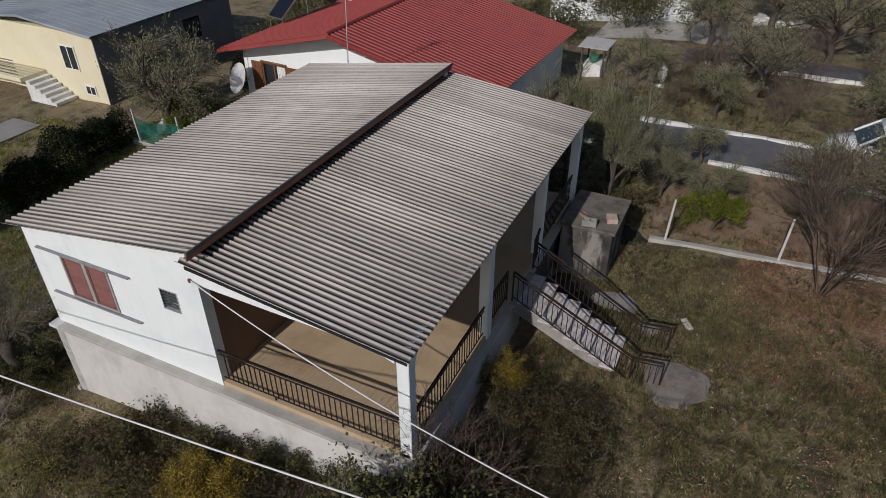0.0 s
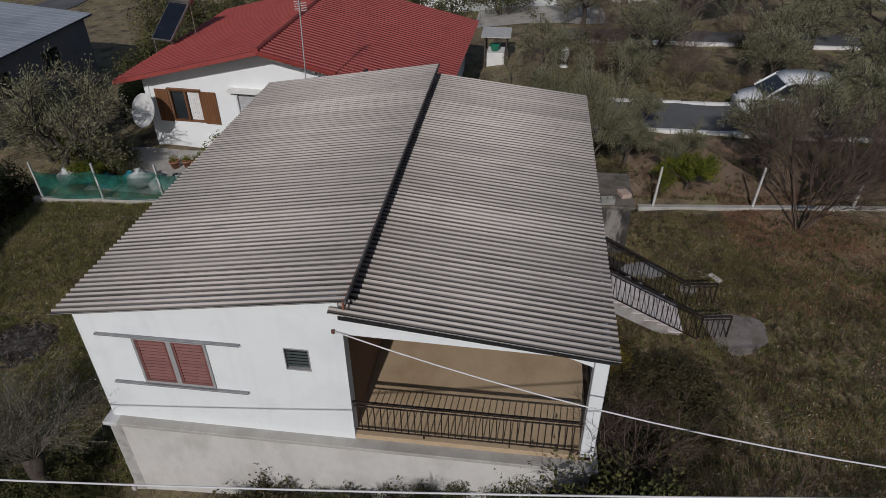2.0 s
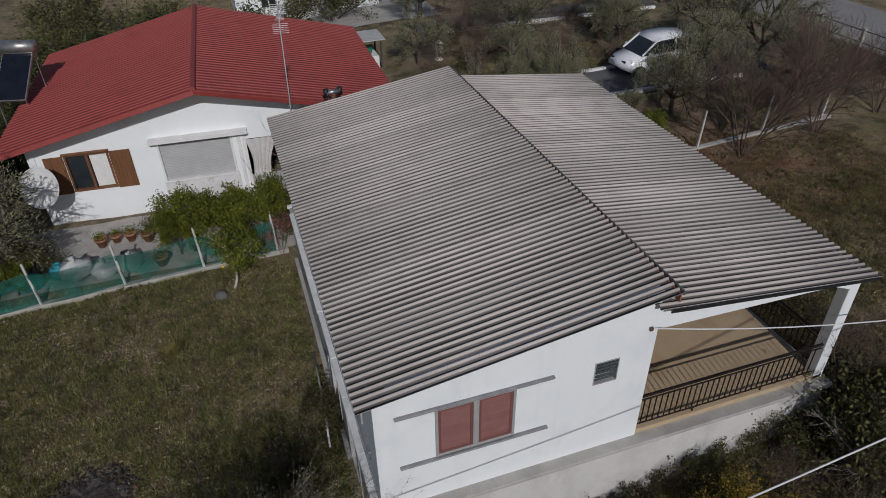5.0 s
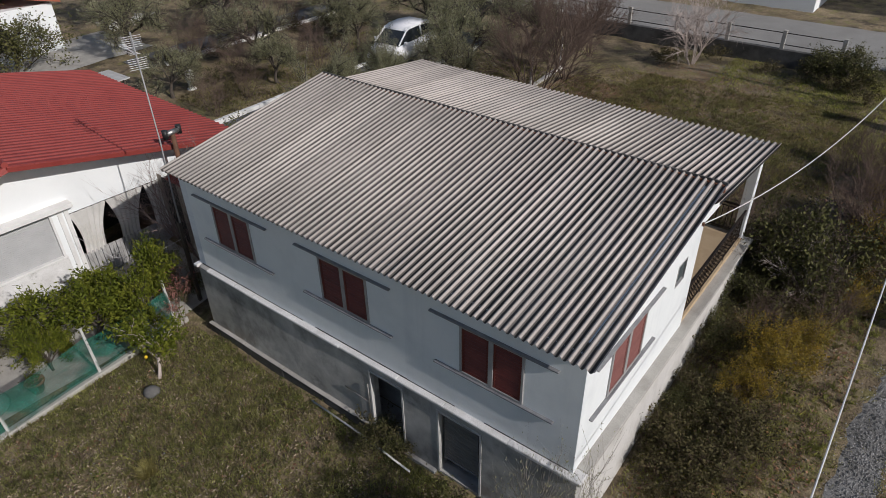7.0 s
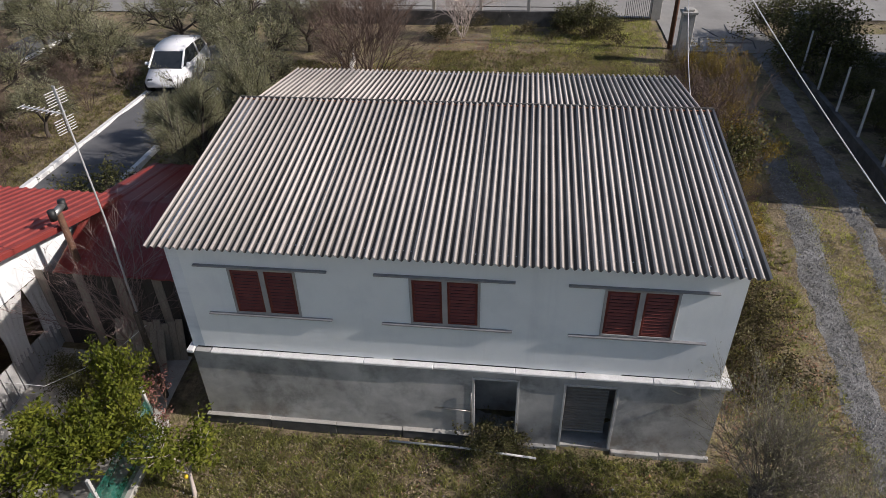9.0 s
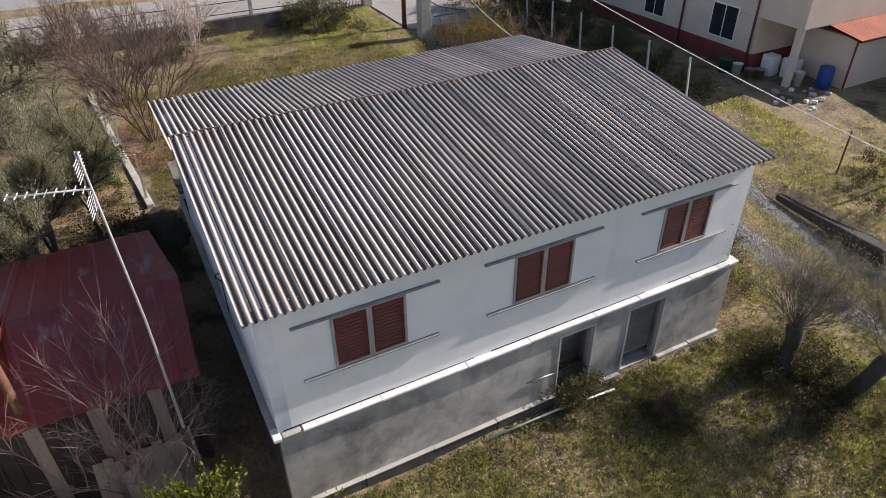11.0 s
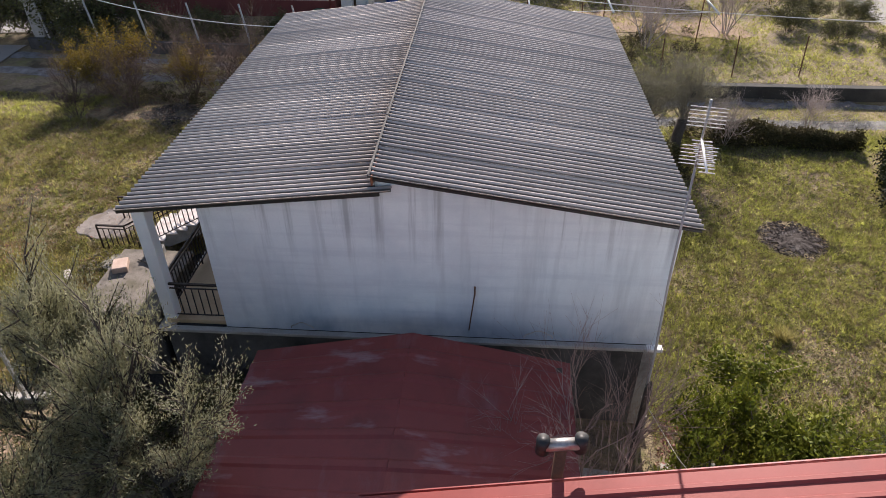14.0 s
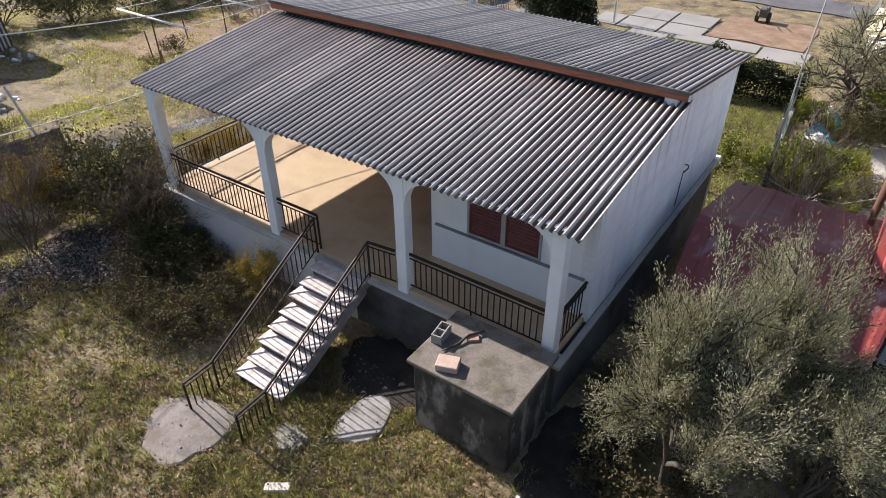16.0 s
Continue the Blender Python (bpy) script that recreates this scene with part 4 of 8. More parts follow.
broken_pad(2.93, 11.7, 0.42, 0.66, 0.04, 5, M_STAIR, "broken pale slab lying in the shade of the stairs", 14)
broken_pad(3.75, 12.75, 0.35, 0.28, 0.03, 8, M_STAIR, "broken pale slab piece beside the stairs", 12)
g = Geo()
g.box(-0.22, -0.09, 0, 0.22, 0.09, 0.08, 0.02, pose(3.15, 13.63, 0.93, 0, 0, 35))
single("loose_stone", g, M_TREAD, "pale loose stone lying in the grass", "stone")

# front of the basement
g = Geo()
g.tube([(4.35, -0.06, 0.10), (6.0, -0.12, 0.14), (7.55, -0.22, 0.12)], 0.024, 8)
single("plastic_pipe", g, M_WHITEPAINT, "long white plastic pipe lying on the grass by the wall", "pipe", smooth=True)
g = Geo()
g.tube([(5.35, 0.17, 1.02), (6.12, 0.16, 1.0)], 0.016, 6)
g.tube([(6.12, 0.16, 1.55), (6.12, 0.16, 0.35)], 0.014, 6)
single("wall_pipe", g, M_METAL, "thin grey water pipe fixed to the basement wall", "pipe", smooth=True)
g = Geo()
g.tube([(X0 - 0.03, 3.63, 3.50), (X0 - 0.10, 3.63, 3.50), (X0 - 0.11, 3.63, 3.43), (X0 - 0.03, 3.63, 3.30)], 0.016, 6)
g.tube([(X0 - 0.02, 3.63, 3.34), (X0 - 0.02, 3.72, 2.45)], 0.012, 6)
single("wall_hook", g, M_RUST, "small dark iron hook with a cable on the blank gable", "hook", smooth=True)

# overhead cables and their pole
g = Geo()
g.tube([(14.1, 25.0, 0.6), (14.12, 25.0, 4.0), (14.15, 25.0, 8.5)], [0.13, 0.11, 0.085], 10)
pole = thing("utility_pole", "brown wooden utility pole by the gate", "pole", (14.1, 25.0, 0.9))
part("shaft", g, M_RUST, pole, smooth=True)
g = Geo()
g.box(13.5, 24.95, 8.15, 14.55, 25.05, 8.25, 0.01)
g.box(13.9, 24.93, 7.42, 14.22, 25.07, 7.5, 0.01)
part("crossarm", g, M_RUST, pole)


def cable(name, pts, r, label):
    g = Geo()
    g.tube(pts, r, 5)
    return single(name, g, M_CABLE, label, "cable", smooth=True)


cable("overhead_cable", [(11.0 + 0.156 * s, 5.06 + 0.988 * s, 4.97 - 0.195 * s + 0.0160 * s * s) for s in np.linspace(0, 20, 24)], 0.013, "white sagging service cable from the gable to the pole")
cable("overhead_cable", [(14.235 - 0.0157 * y, y, 4.62 + 0.0821 * y + 0.0025 * y * y) for y in np.linspace(-40, 25, 40)], 0.014, "long white overhead cable above the lane")
g = Geo()
g.box(X1, 5.0, 4.93, X1 + 0.05, 5.06, 5.0, 0.006)
single("cable_bracket", g, M_RUST, "small rusty cable bracket on the gable corner", "bracket")

# ---------------------------------------------------------------- antenna masts
mast = thing("antenna_mast", "thin steel mast with a television grid aerial and yagi", "antenna", (-1.09, 0.74, 0.0))
g = Geo()
g.box(-1.24, 0.64, -0.1, -1.14, 0.74, 2.72, 0.008)
part("support_post", g, M_BARK, mast, "dark wooden post carrying the mast")
g = Geo()
g.tube([(-1.18, 0.72, 2.62), (-1.185, 0.73, 3.4), (-1.20, 0.80, 5.0), (-1.31, 0.86, 7.72)], [0.026, 0.023, 0.019, 0.016], 8)
part("pole", g, M_ALU, mast, smooth=True)
mm = pose(-1.29, 0.85, 7.28, 0, 0, 78)
g = Geo()
g.tube([mm @ Vector((0, 0.05, -0.45)), mm @ Vector((0, 0.05, 0.45))], 0.012, 6)
panel = part("grid_panel", g, M_METAL, mast, smooth=True)
for k in range(12):
    z = -0.42 + 0.05 * k + (0.22 if k > 5 else 0)
    g = Geo()
    g.tube([mm @ Vector((-0.22, 0.05, z)), mm @ Vector((0.22, 0.05, z))], 0.006, 5)
    part("grid_bar", g, M_WHITEPAINT, panel)
g = Geo()
g.tube([(-1.28, 0.85, 7.20), (-2.25, 1.04, 7.24)], 0.014, 6)
yagi = part("yagi", g, M_WHITEPAINT, mast, smooth=True)
for k in range(9):
    t = 0.1 + 0.9 * k / 8
    p = Vector((-1.28, 0.85, 7.20)).lerp(Vector((-2.25, 1.04, 7.24)), t)
    side = Vector((0.2, 1.0, 0)).normalized() * (0.12 - 0.004 * k)
    g = Geo()
    g.tube([p - side, p + side], 0.007, 5)
    part("element", g, M_WHITEPAINT, yagi)
cable("guy_wire", [(-1.1, 0.75, 2.3), (-1.9, 0.2, 1.75), (-3.0, -0.5, 1.5), (-4.2, -0.9, 2.0)], 0.006, "thin sagging wire from the mast to the porch")


# ---------------------------------------------------------------- red-roofed neighbour
def ribbed_slope(parent, a, b, c, d, ribs, height, material, name="roof_slope"):
    """Profiled metal sheet over the quad a, b (along the ridge) to d, c (along the eave), with raised ribs from ridge to eave."""
    a, b, c, d = (Vector(p) for p in (a, b, c, d))
    nrm = (b - a).cross(d - a).normalized()
    if nrm.z < 0:
        nrm = -nrm
    verts, faces = [], []
    prof = [(0.0, 0.0), (0.60, 0.0), (0.70, 1.0), (0.90, 1.0)]
    ts = []
    for k in range(ribs):
        for u, h in prof:
            ts.append(((k + u) / ribs, h))
    ts.append((1.0, 0.0))
    for t, h in ts:
        for p, q in ((a, b), (d, c)):
            verts.append(p.lerp(q, t) + nrm * (h * height))
    n = len(ts)
    faces = [(2 * k, 2 * k + 1, 2 * k + 3, 2 * k + 2) for k in range(n - 1)]
    m0 = len(verts)
    verts += [v - nrm * 0.03 for v in verts[:m0]]
    faces += [(2 * k + m0, 2 * k + 2 + m0, 2 * k + 3 + m0, 2 * k + 1 + m0) for k in range(n - 1)]
    for e in (0, 1):
        faces += [(2 * k + e, 2 * k + 2 + e, 2 * k + 2 + e + m0, 2 * k + e + m0) for k in range(n - 1)]
    for k in (0, n - 1):
        faces.append((2 * k, 2 * k + 1, 2 * k + 1 + m0, 2 * k + m0))
    g = Geo()
    g.add(verts, faces)
    return part(name, g, material, parent)


red = thing("red_roofed_house", "white bungalow with a red ribbed metal roof", "house", (-9.0, -1.7, 0))
FL, FA, FR = Vector((-4.55, -8.40, 3.05)), Vector((-3.88, -1.92, 4.68)), Vector((-3.80, 5.05, 3.03))
BACK = Vector((-10.6, 0.35, 0.0))
ribbed_slope(red, FA, FA + BACK, FL + BACK, FL, 40, 0.035, M_REDROOF)
ribbed_slope(red, FA, FA + BACK, FR + BACK, FR, 40, 0.035, M_REDROOF)
g = Geo()
g.tube([FA + Vector((0.02, 0, 0.03)), FA + BACK + Vector((0, 0, 0.03))], 0.09, 8)
part("ridge_cap", g, M_REDROOF, red)
for p, q in ((FL, FA), (FA, FR)):
    g = Geo()
    d = q - p
    mm = Matrix.Translation(p + Vector((0.03, 0, -0.10))) @ Vector((1, 0, 0)).rotation_difference(d).to_matrix().to_4x4()
    g.box(0, -0.015, -0.06, d.length, 0.015, 0.09, 0.004, mm)
    part("bargeboard", g, M_REDROOF, red)
# walls
gm = pose(-4.78, 0, 0, 0, 0, -3.6)      # the gable stands a little askew


def red_wall_top(y):
    return (FL.z + (FA.z - FL.z) * (y - FL.y) / (FA.y - FL.y) if y < FA.y else FA.z + (FR.z - FA.z) * (y - FA.y) / (FR.y - FA.y)) - 0.20


g = Geo()
wall_with_openings(g, "y", -7.6, 4.4, -0.3, red_wall_top, -0.22, 0.0, [(-6.52, -5.12, 1.18, 2.56), (-3.57, -1.08, 1.14, 2.66), (-0.70, 2.75, 0.02, 2.36)])
g.v = [tuple(gm @ Vector(v)) for v in g.v]
part("gable_wall", g, M_NEIGHWALL, red, "bright white painted gable wall")
g = Geo()
g.prism([(-2.3, red_wall_top(-2.3) - 0.02), (-1.78, red_wall_top(-1.78)), (-1.2, red_wall_top(-1.2) - 0.02), (-1.2, 3.4), (-2.3, 3.4)], -0.2, -0.02, "x")
g.v = [tuple(gm @ Vector(v)) for v in g.v]
part("gable_peak", g, M_NEIGHWALL, red)
g = Geo()
g.box(-14.9, 4.45, -0.3, -4.6, 4.65, 2.72)
part("side_wall", g, M_NEIGHWALL, red)
g = Geo()
g.box(-14.9, -7.55, -0.3, -5.2, -7.35, 2.85)
part("side_wall", g, M_NEIGHWALL, red)
g = Geo()
g.box(-14.9, -7.35, -0.3, -14.7, 4.45, 2.8)
part("rear_wall", g, M_NEIGHWALL, red)
# Porch back and floor take near-black colours for the porch's deep shade.
g = Geo()
g.box(-7.2, -1.2, 0.0, -7.1, 4.4, 2.7)
part("porch_back", g, M_DARK, red)
g = Geo()
g.box(-7.1, -1.2, -0.2, -4.85, 4.4, 0.06)
part("porch_floor", g, M_ASPHALT, red)

gw = gm @ Matrix.Translation((0, -0.42, -0.04))
win = thing("neighbour_window", "window with open brown wooden shutters in the white gable", "window", (-4.8, -5.4, 1.2))
g = Geo()
for a, b, c, d in ((-6.10, 1.22, -6.03, 2.60), (-4.77, 1.22, -4.70, 2.60), (-6.03, 2.53, -4.77, 2.60), (-6.03, 1.22, -4.77, 1.29), (-5.44, 1.29, -5.36, 2.53)):
    g.box(-0.12, a, b, 0.03, c, d, 0.006, gw)
part("frame", g, M_WOOD, win)
g = Geo()
g.box(-0.10, -6.03, 1.29, -0.09, -4.77, 2.53, 0, gw)
part("pane", g, M_GLASS, win)
g = Geo()
for k in range(12):
    y = -5.33 + 0.045 * k
    g.box(-0.082, y, 1.30, -0.075 + 0.012 * (k % 2), y + 0.045, 2.52, 0, gw)
part("curtain", g, M_WHITEPAINT, win, "white curtain behind the glass")
for y0, y1 in ((-6.72, -6.12), (-4.68, -4.02)):
    g = Geo()
    g.box(0.02, y0, 1.20, 0.055, y1, 2.58, 0.006, gw)
    leaf = part("shutter", g, M_WOOD, win, "open brown wooden shutter")
    for k in range(5):
        g = Geo()
        yy = y0 + 0.05 + k * (y1 - y0 - 0.1) / 5
        g.box(0.055, yy, 1.26, 0.066, yy + (y1 - y0 - 0.1) / 5 - 0.012, 2.52, 0.003, gw)
        part("board", g, M_WOOD, leaf)
g = Geo()
g.box(-0.02, -6.14, 2.60, 0.10, -4.66, 2.66, 0.008, gw)
part("lintel", g, M_WOOD, win)

blind = thing("roller_blind_window", "wide pale grey roller blind closed over a white frame", "window", (-4.7, -2.2, 1.4))
g = Geo()
for k in range(25):
    g.box(-0.08, -3.50, 1.16 + k * 0.06, -0.065, -1.15, 1.155 + (k + 1) * 0.06, 0.0, gm)
part("slats", g, mat("pale_grey_blind", [(0.42, 0.42, 0.42), (0.50, 0.50, 0.50)], 2, 40, 0.6, grain=0.06), blind)
for a in ((-3.78, 2.66, -0.52, 2.80, 0.30), (-3.60, 1.08, -1.05, 1.15, 0.06), (-3.57, 1.15, -3.50, 2.66, 0.05), (-1.15, 1.15, -1.08, 2.66, 0.05), (-0.92, 0.20, -0.80, 2.66, 0.05), (-0.74, 0.20, -0.62, 2.66, 0.05)):
    g = Geo()
    g.box(-0.1, a[0], a[1], a[4], a[2], a[3], 0.006, gm)
    part("frame", g, M_WHITEPAINT, blind)
g = Geo()
g.box(-0.02, -3.62, 0.16, 0.035, -1.04, 1.06, 0.006, gm)
part("lower_panel", g, M_LEDGE, blind, "pale dusty panel below the blind")


def curtain_sheet(y0, y1, z0, z1, pinch, seed):
    """A hanging cloth with folds, gathered by pinch at its lower end."""
    r = np.random.default_rng(seed)
    n, rows = 22, 9
    vs, fs = [], []
    for j in range(rows):
        t = j / (rows - 1)
        w = 1 - pinch * math.sin(min(1, t * 1.4) * math.pi / 2)
        mid = y0 + (y1 - y0) * (0.5 - 0.3 * pinch * t)
        for k in range(n):
            s = k / (n - 1) - 0.5
            fold = 0.045 * math.sin(k * 1.5 + seed) * (0.4 + t) + r.uniform(-0.008, 0.008)
            vs.append((fold, mid + (y1 - y0) * s * w, z1 + (z0 - z1) * t))
    for j in range(rows - 1):
        for k in range(n - 1):
            fs.append((j * n + k, j * n + k + 1, (j + 1) * n + k + 1, (j + 1) * n + k))
    g = Geo()
    g.add(vs, fs)
    return g


M_CLOTH = mat("white_awning_cloth", [(0.60, 0.58, 0.54), (0.74, 0.72, 0.69)], 1.5, 40, 0.9, grain=0.1, trans=0.15)
porch = thing("porch_curtain", "white cloth curtains gathered in the open porch", "curtain", (-4.6, 1.0, 0.0))
for y0, y1, z0, pinch, seed in ((-0.65, 0.45, 0.9, 0.45, 1), (0.45, 1.6, 0.8, 0.5, 2), (1.65, 2.7, 0.7, 0.25, 3)):
    g = curtain_sheet(y0, y1, z0, 2.34, pinch, seed)
    g.v = [tuple(gm @ Vector(v)) for v in g.v]
    part("cloth", g, M_CLOTH, porch, smooth=True)
M_PARAPET = mat("grey_board_parapet", [(0.33, 0.32, 0.31), (0.45, 0.44, 0.43)], 3, 40, 0.8, grain=0.15)
for k in range(30):
    y = -0.65 + k * 0.112
    g = Geo()
    g.box(-0.03, y, 0.05, 0.015 if k % 2 else -0.01, y + 0.1, 0.95, 0.004, gm)
    part("parapet_board", g, M_PARAPET, porch, "grey board of the parapet below the curtains")

dish = thing("satellite_dish", "large white satellite dish on the neighbour's gable corner", "satellite dish", (-4.45, -7.35, 2.0))
dm = Matrix.Translation((-4.25, -7.25, 1.98)) @ Vector((0, 0, 1)).rotation_difference(Vector((0.80, -0.35, 0.42))).to_matrix().to_4x4()
g = Geo()
R = 0.68
rings, sides = 7, 28
vs = [tuple(dm @ Vector((0, 0, -0.16)))]
for j in range(1, rings + 1):
    r = R * j / rings
    vs += [tuple(dm @ Vector((r * math.cos(2 * math.pi * k / sides), r * math.sin(2 * math.pi * k / sides), -0.16 + 0.16 * (j / rings) ** 2))) for k in range(sides)]
fs = [(0, 1 + k, 1 + (k + 1) % sides) for k in range(sides)]
for j in range(rings - 1):
    fs += [(1 + j * sides + k, 1 + (j + 1) * sides + k, 1 + (j + 1) * sides + (k + 1) % sides, 1 + j * sides + (k + 1) % sides) for k in range(sides)]
g.add(vs, fs)
part("reflector", g, M_WHITEPAINT, dish, smooth=True)
g = Geo()
g.tube([dm @ Vector((0, -R, 0)), dm @ Vector((0, -0.15, 0.62))], 0.014, 6)
g.tube([dm @ Vector((0.5 * R, 0.8 * R, 0)), dm @ Vector((0, -0.1, 0.64))], 0.008, 6)
part("feed_arm", g, M_METAL, dish, smooth=True)
g = Geo()
g.tube([dm @ Vector((0, -0.2, 0.58)), dm @ Vector((0, -0.08, 0.70))], 0.04, 8)
part("receiver", g, M_WHITEPAINT, dish, smooth=True)
g = Geo()
g.tube([dm @ Vector((0, 0, -0.16)), (-4.75, -7.2, 1.7), (-4.9, -7.2, 1.7)], 0.03, 8)
part("bracket", g, M_METAL, dish, smooth=True)

solar = thing("solar_water_heater", "dark solar panel with a silver tank on a frame", "solar heater", (-9.6, -8.2, 3.0))
sm = pose(-9.5, -8.15, 4.0, 38, 0, 75)
g = Geo()
g.box(-0.55, -1.0, -0.04, 0.55, 1.0, 0.04, 0.01, sm)
part("panel_frame", g, M_METAL, solar)
g = Geo()
g.box(-0.51, -0.96, 0.041, 0.51, 0.96, 0.046, 0, sm)
part("collector", g, mat("dark_collector_glass", [(0.008, 0.010, 0.016), (0.014, 0.017, 0.026)], 2, 20, 0.12, grain=0.05, bump=0), solar)
g = Geo()
g.tube([sm @ Vector((-0.65, 1.2, 0.12)), sm @ Vector((0.65, 1.2, 0.12))], 0.24, 14)
part("tank", g, M_METAL, solar, smooth=True)
for x in (-0.5, 0.5):
    for end in (1.1, -0.95):
        g = Geo()
        p = sm @ Vector((x, end, -0.05))
        g.tube([p, (p.x, p.y, 2.0)], 0.02, 6)
        part("leg", g, M_METAL, solar)


def chimney_pipe(x, y, z0, z1, r, turn, label):
    ch = thing("chimney_pipe", label, "chimney", (x, y, z0), "stove pipes")
    g = Geo()
    g.tube([(x, y, z0), (x, y, z1)], r, 12)
    part("flue", g, M_RUST, ch, smooth=True)
    mm = pose(x, y, z1 + 0.06, 0, 0, turn)
    g = Geo()
    g.tube([mm @ Vector((-0.22, 0, 0)), mm @ Vector((0.22, 0, 0))], r * 1.1, 12)
    part("tee_cap", g, M_METAL, ch, smooth=True)
    for s in (-0.24, 0.24):
        g = Geo()
        g.tube([mm @ Vector((s, 0, -0.12)), mm @ Vector((s, 0, 0.13))], r * 1.15, 12)
        part("cap_end", g, M_BLACKPLASTIC, ch, smooth=True)


chimney_pipe(-3.61, 2.45, 0.0, 4.04, 0.075, 97, "rusty stove pipe with a T-shaped metal cap")

# ---------------------------------------------------------------- maroon shed
# Board colour near black: the shade under the shed roof is painted in.
M_SHADEBOARD = mat("shaded_dark_boards", [(0.035, 0.03, 0.026), (0.075, 0.065, 0.055)], 3, 40, 0.9, stretch=(1, 1, 0.15), grain=0.3, vary=0.35)
M_PALEBOARD = mat("weathered_pale_board", [(0.22, 0.19, 0.155), (0.36, 0.32, 0.27)], 3, 40, 0.9, stretch=(1, 1, 0.15), grain=0.3)
shed = thing("maroon_shed", "low shed with a faded maroon metal roof between the houses", "shed", (-2.9, 4.6, 0))
SN, SA, SC = Vector((-0.85, 7.38, 2.72)), Vector((-0.55, 4.68, 3.02)), Vector((-0.72, 1.95, 2.62))
SB = Vector((-4.4, 0.1, 0))
ribbed_slope(shed, SA, SA + SB * 0.9, SN + SB * 0.76, SN, 7, 0.022, M_SHEDROOF)
ribbed_slope(shed, SA, SA + SB * 0.9, SC + SB * 0.75, SC, 7, 0.022, M_SHEDROOF)
for y in (2.15, 7.15):
    for k in range(16):
        x = -4.9 + k * 0.25
        if x > -0.95:
            continue
        g = Geo()
        g.box(x, y - 0.012, float(ground_z(x, y)) - 0.05, x + 0.24, y + 0.012, 2.50 + (0.06 if k % 2 else 0), 0.004)
        part("board", g, M_PALEBOARD if y < 3 and k % 4 == 1 else M_SHADEBOARD, shed)
for y in (2.15, 3.8, 5.5, 7.15):
    g = Geo()
    g.box(-0.98, y - 0.05, 0.0, -0.88, y + 0.05, 2.66, 0.006)
    part("post", g, M_BARK, shed)
# Added near-black block fills the unseen inside of the shed.
g = Geo()
g.box(-4.9, 2.3, 0.2, -1.0, 7.0, 0.9)
part("storage_crate", g, M_DARK, shed)


# Loose pale board panels leaning by the shed.
for x, y, a, lean in ((-1.55, 1.72, 8, 16), (-2.5, 1.62, -6, 20), (-1.9, 1.25, 14, 34)):
    g = Geo()
    for k in range(5):
        g.box(-0.45 + k * 0.18, -0.012, 0, -0.28 + k * 0.18, 0.012, 1.15 + 0.06 * math.sin(k * 2.1), 0.004, pose(x, y, float(ground_z(x, y)) - 0.03, -lean, 0, a))
    single("boarded_hurdle", g, M_PALEBOARD, "weathered pale board panel leaning against the shed", "hurdle", "hurdles by the shed")

# ---------------------------------------------------------------- fences and kerbs
def kerb_fence(name, pts, h, label, posts, lean, net=None, group=""):
    """Low concrete kerb through points with concrete posts at distances along it; net (z height) adds netting."""
    pts = [Vector((x, y, float(ground_z(x, y)))) for x, y in pts]
    fence = thing(name, label, "fence", tuple(pts[0]), group)
    for a, b in zip(pts, pts[1:]):
        g = Geo()
        d = b - a
        mm = Matrix.Translation(a) @ Vector((1, 0, 0)).rotation_difference(d).to_matrix().to_4x4()
        g.box(0, -0.11, -0.35, d.length, 0.11, h, 0.02, mm)
        part("kerb", g, M_KERB, fence)
        n = max(1, int(d.length / posts))
        for k in range(n + 1):
            p = a + d * ((k + 0.15) / (n + 0.3))
            g = Geo()
            top = p + Vector((lean[0], lean[1], h + 1.45))
            g.tube([p + Vector((0, 0, h - 0.05)), top], [0.052, 0.040], 4)
            part("post", g, M_POST, fence, "pale leaning concrete post")
        if net:
            side = d.cross(Vector((0, 0, 1))).normalized()
            for i in range(n):
                p0 = a + d * ((i + 0.15) / (n + 0.3))
                p1 = a + d * ((i + 1.15) / (n + 0.3))
                vs, fs = [], []
                cols, rows = 12, 6
                for j in range(rows):
                    for k in range(cols):
                        t, z = k / (cols - 1), j / (rows - 1)
                        sag = -0.10 * math.sin(math.pi * t) * z
                        p = p0.lerp(p1, t) + side * (0.06 * math.sin(4 * t + i) + 0.05 * math.sin(7 * z + 3 * t)) + Vector((lean[0] * z, lean[1] * z, h + z * net + sag))
                        vs.append(tuple(p))
                for j in range(rows - 1):
                    for k in range(cols - 1):
                        fs.append((j * cols + k, j * cols + k + 1, (j + 1) * cols + k + 1, (j + 1) * cols + k))
                gg = Geo()
                gg.add(vs, fs)
                part("shade_net", gg, M_NET, fence, "torn green shade netting", smooth=True)
    return fence


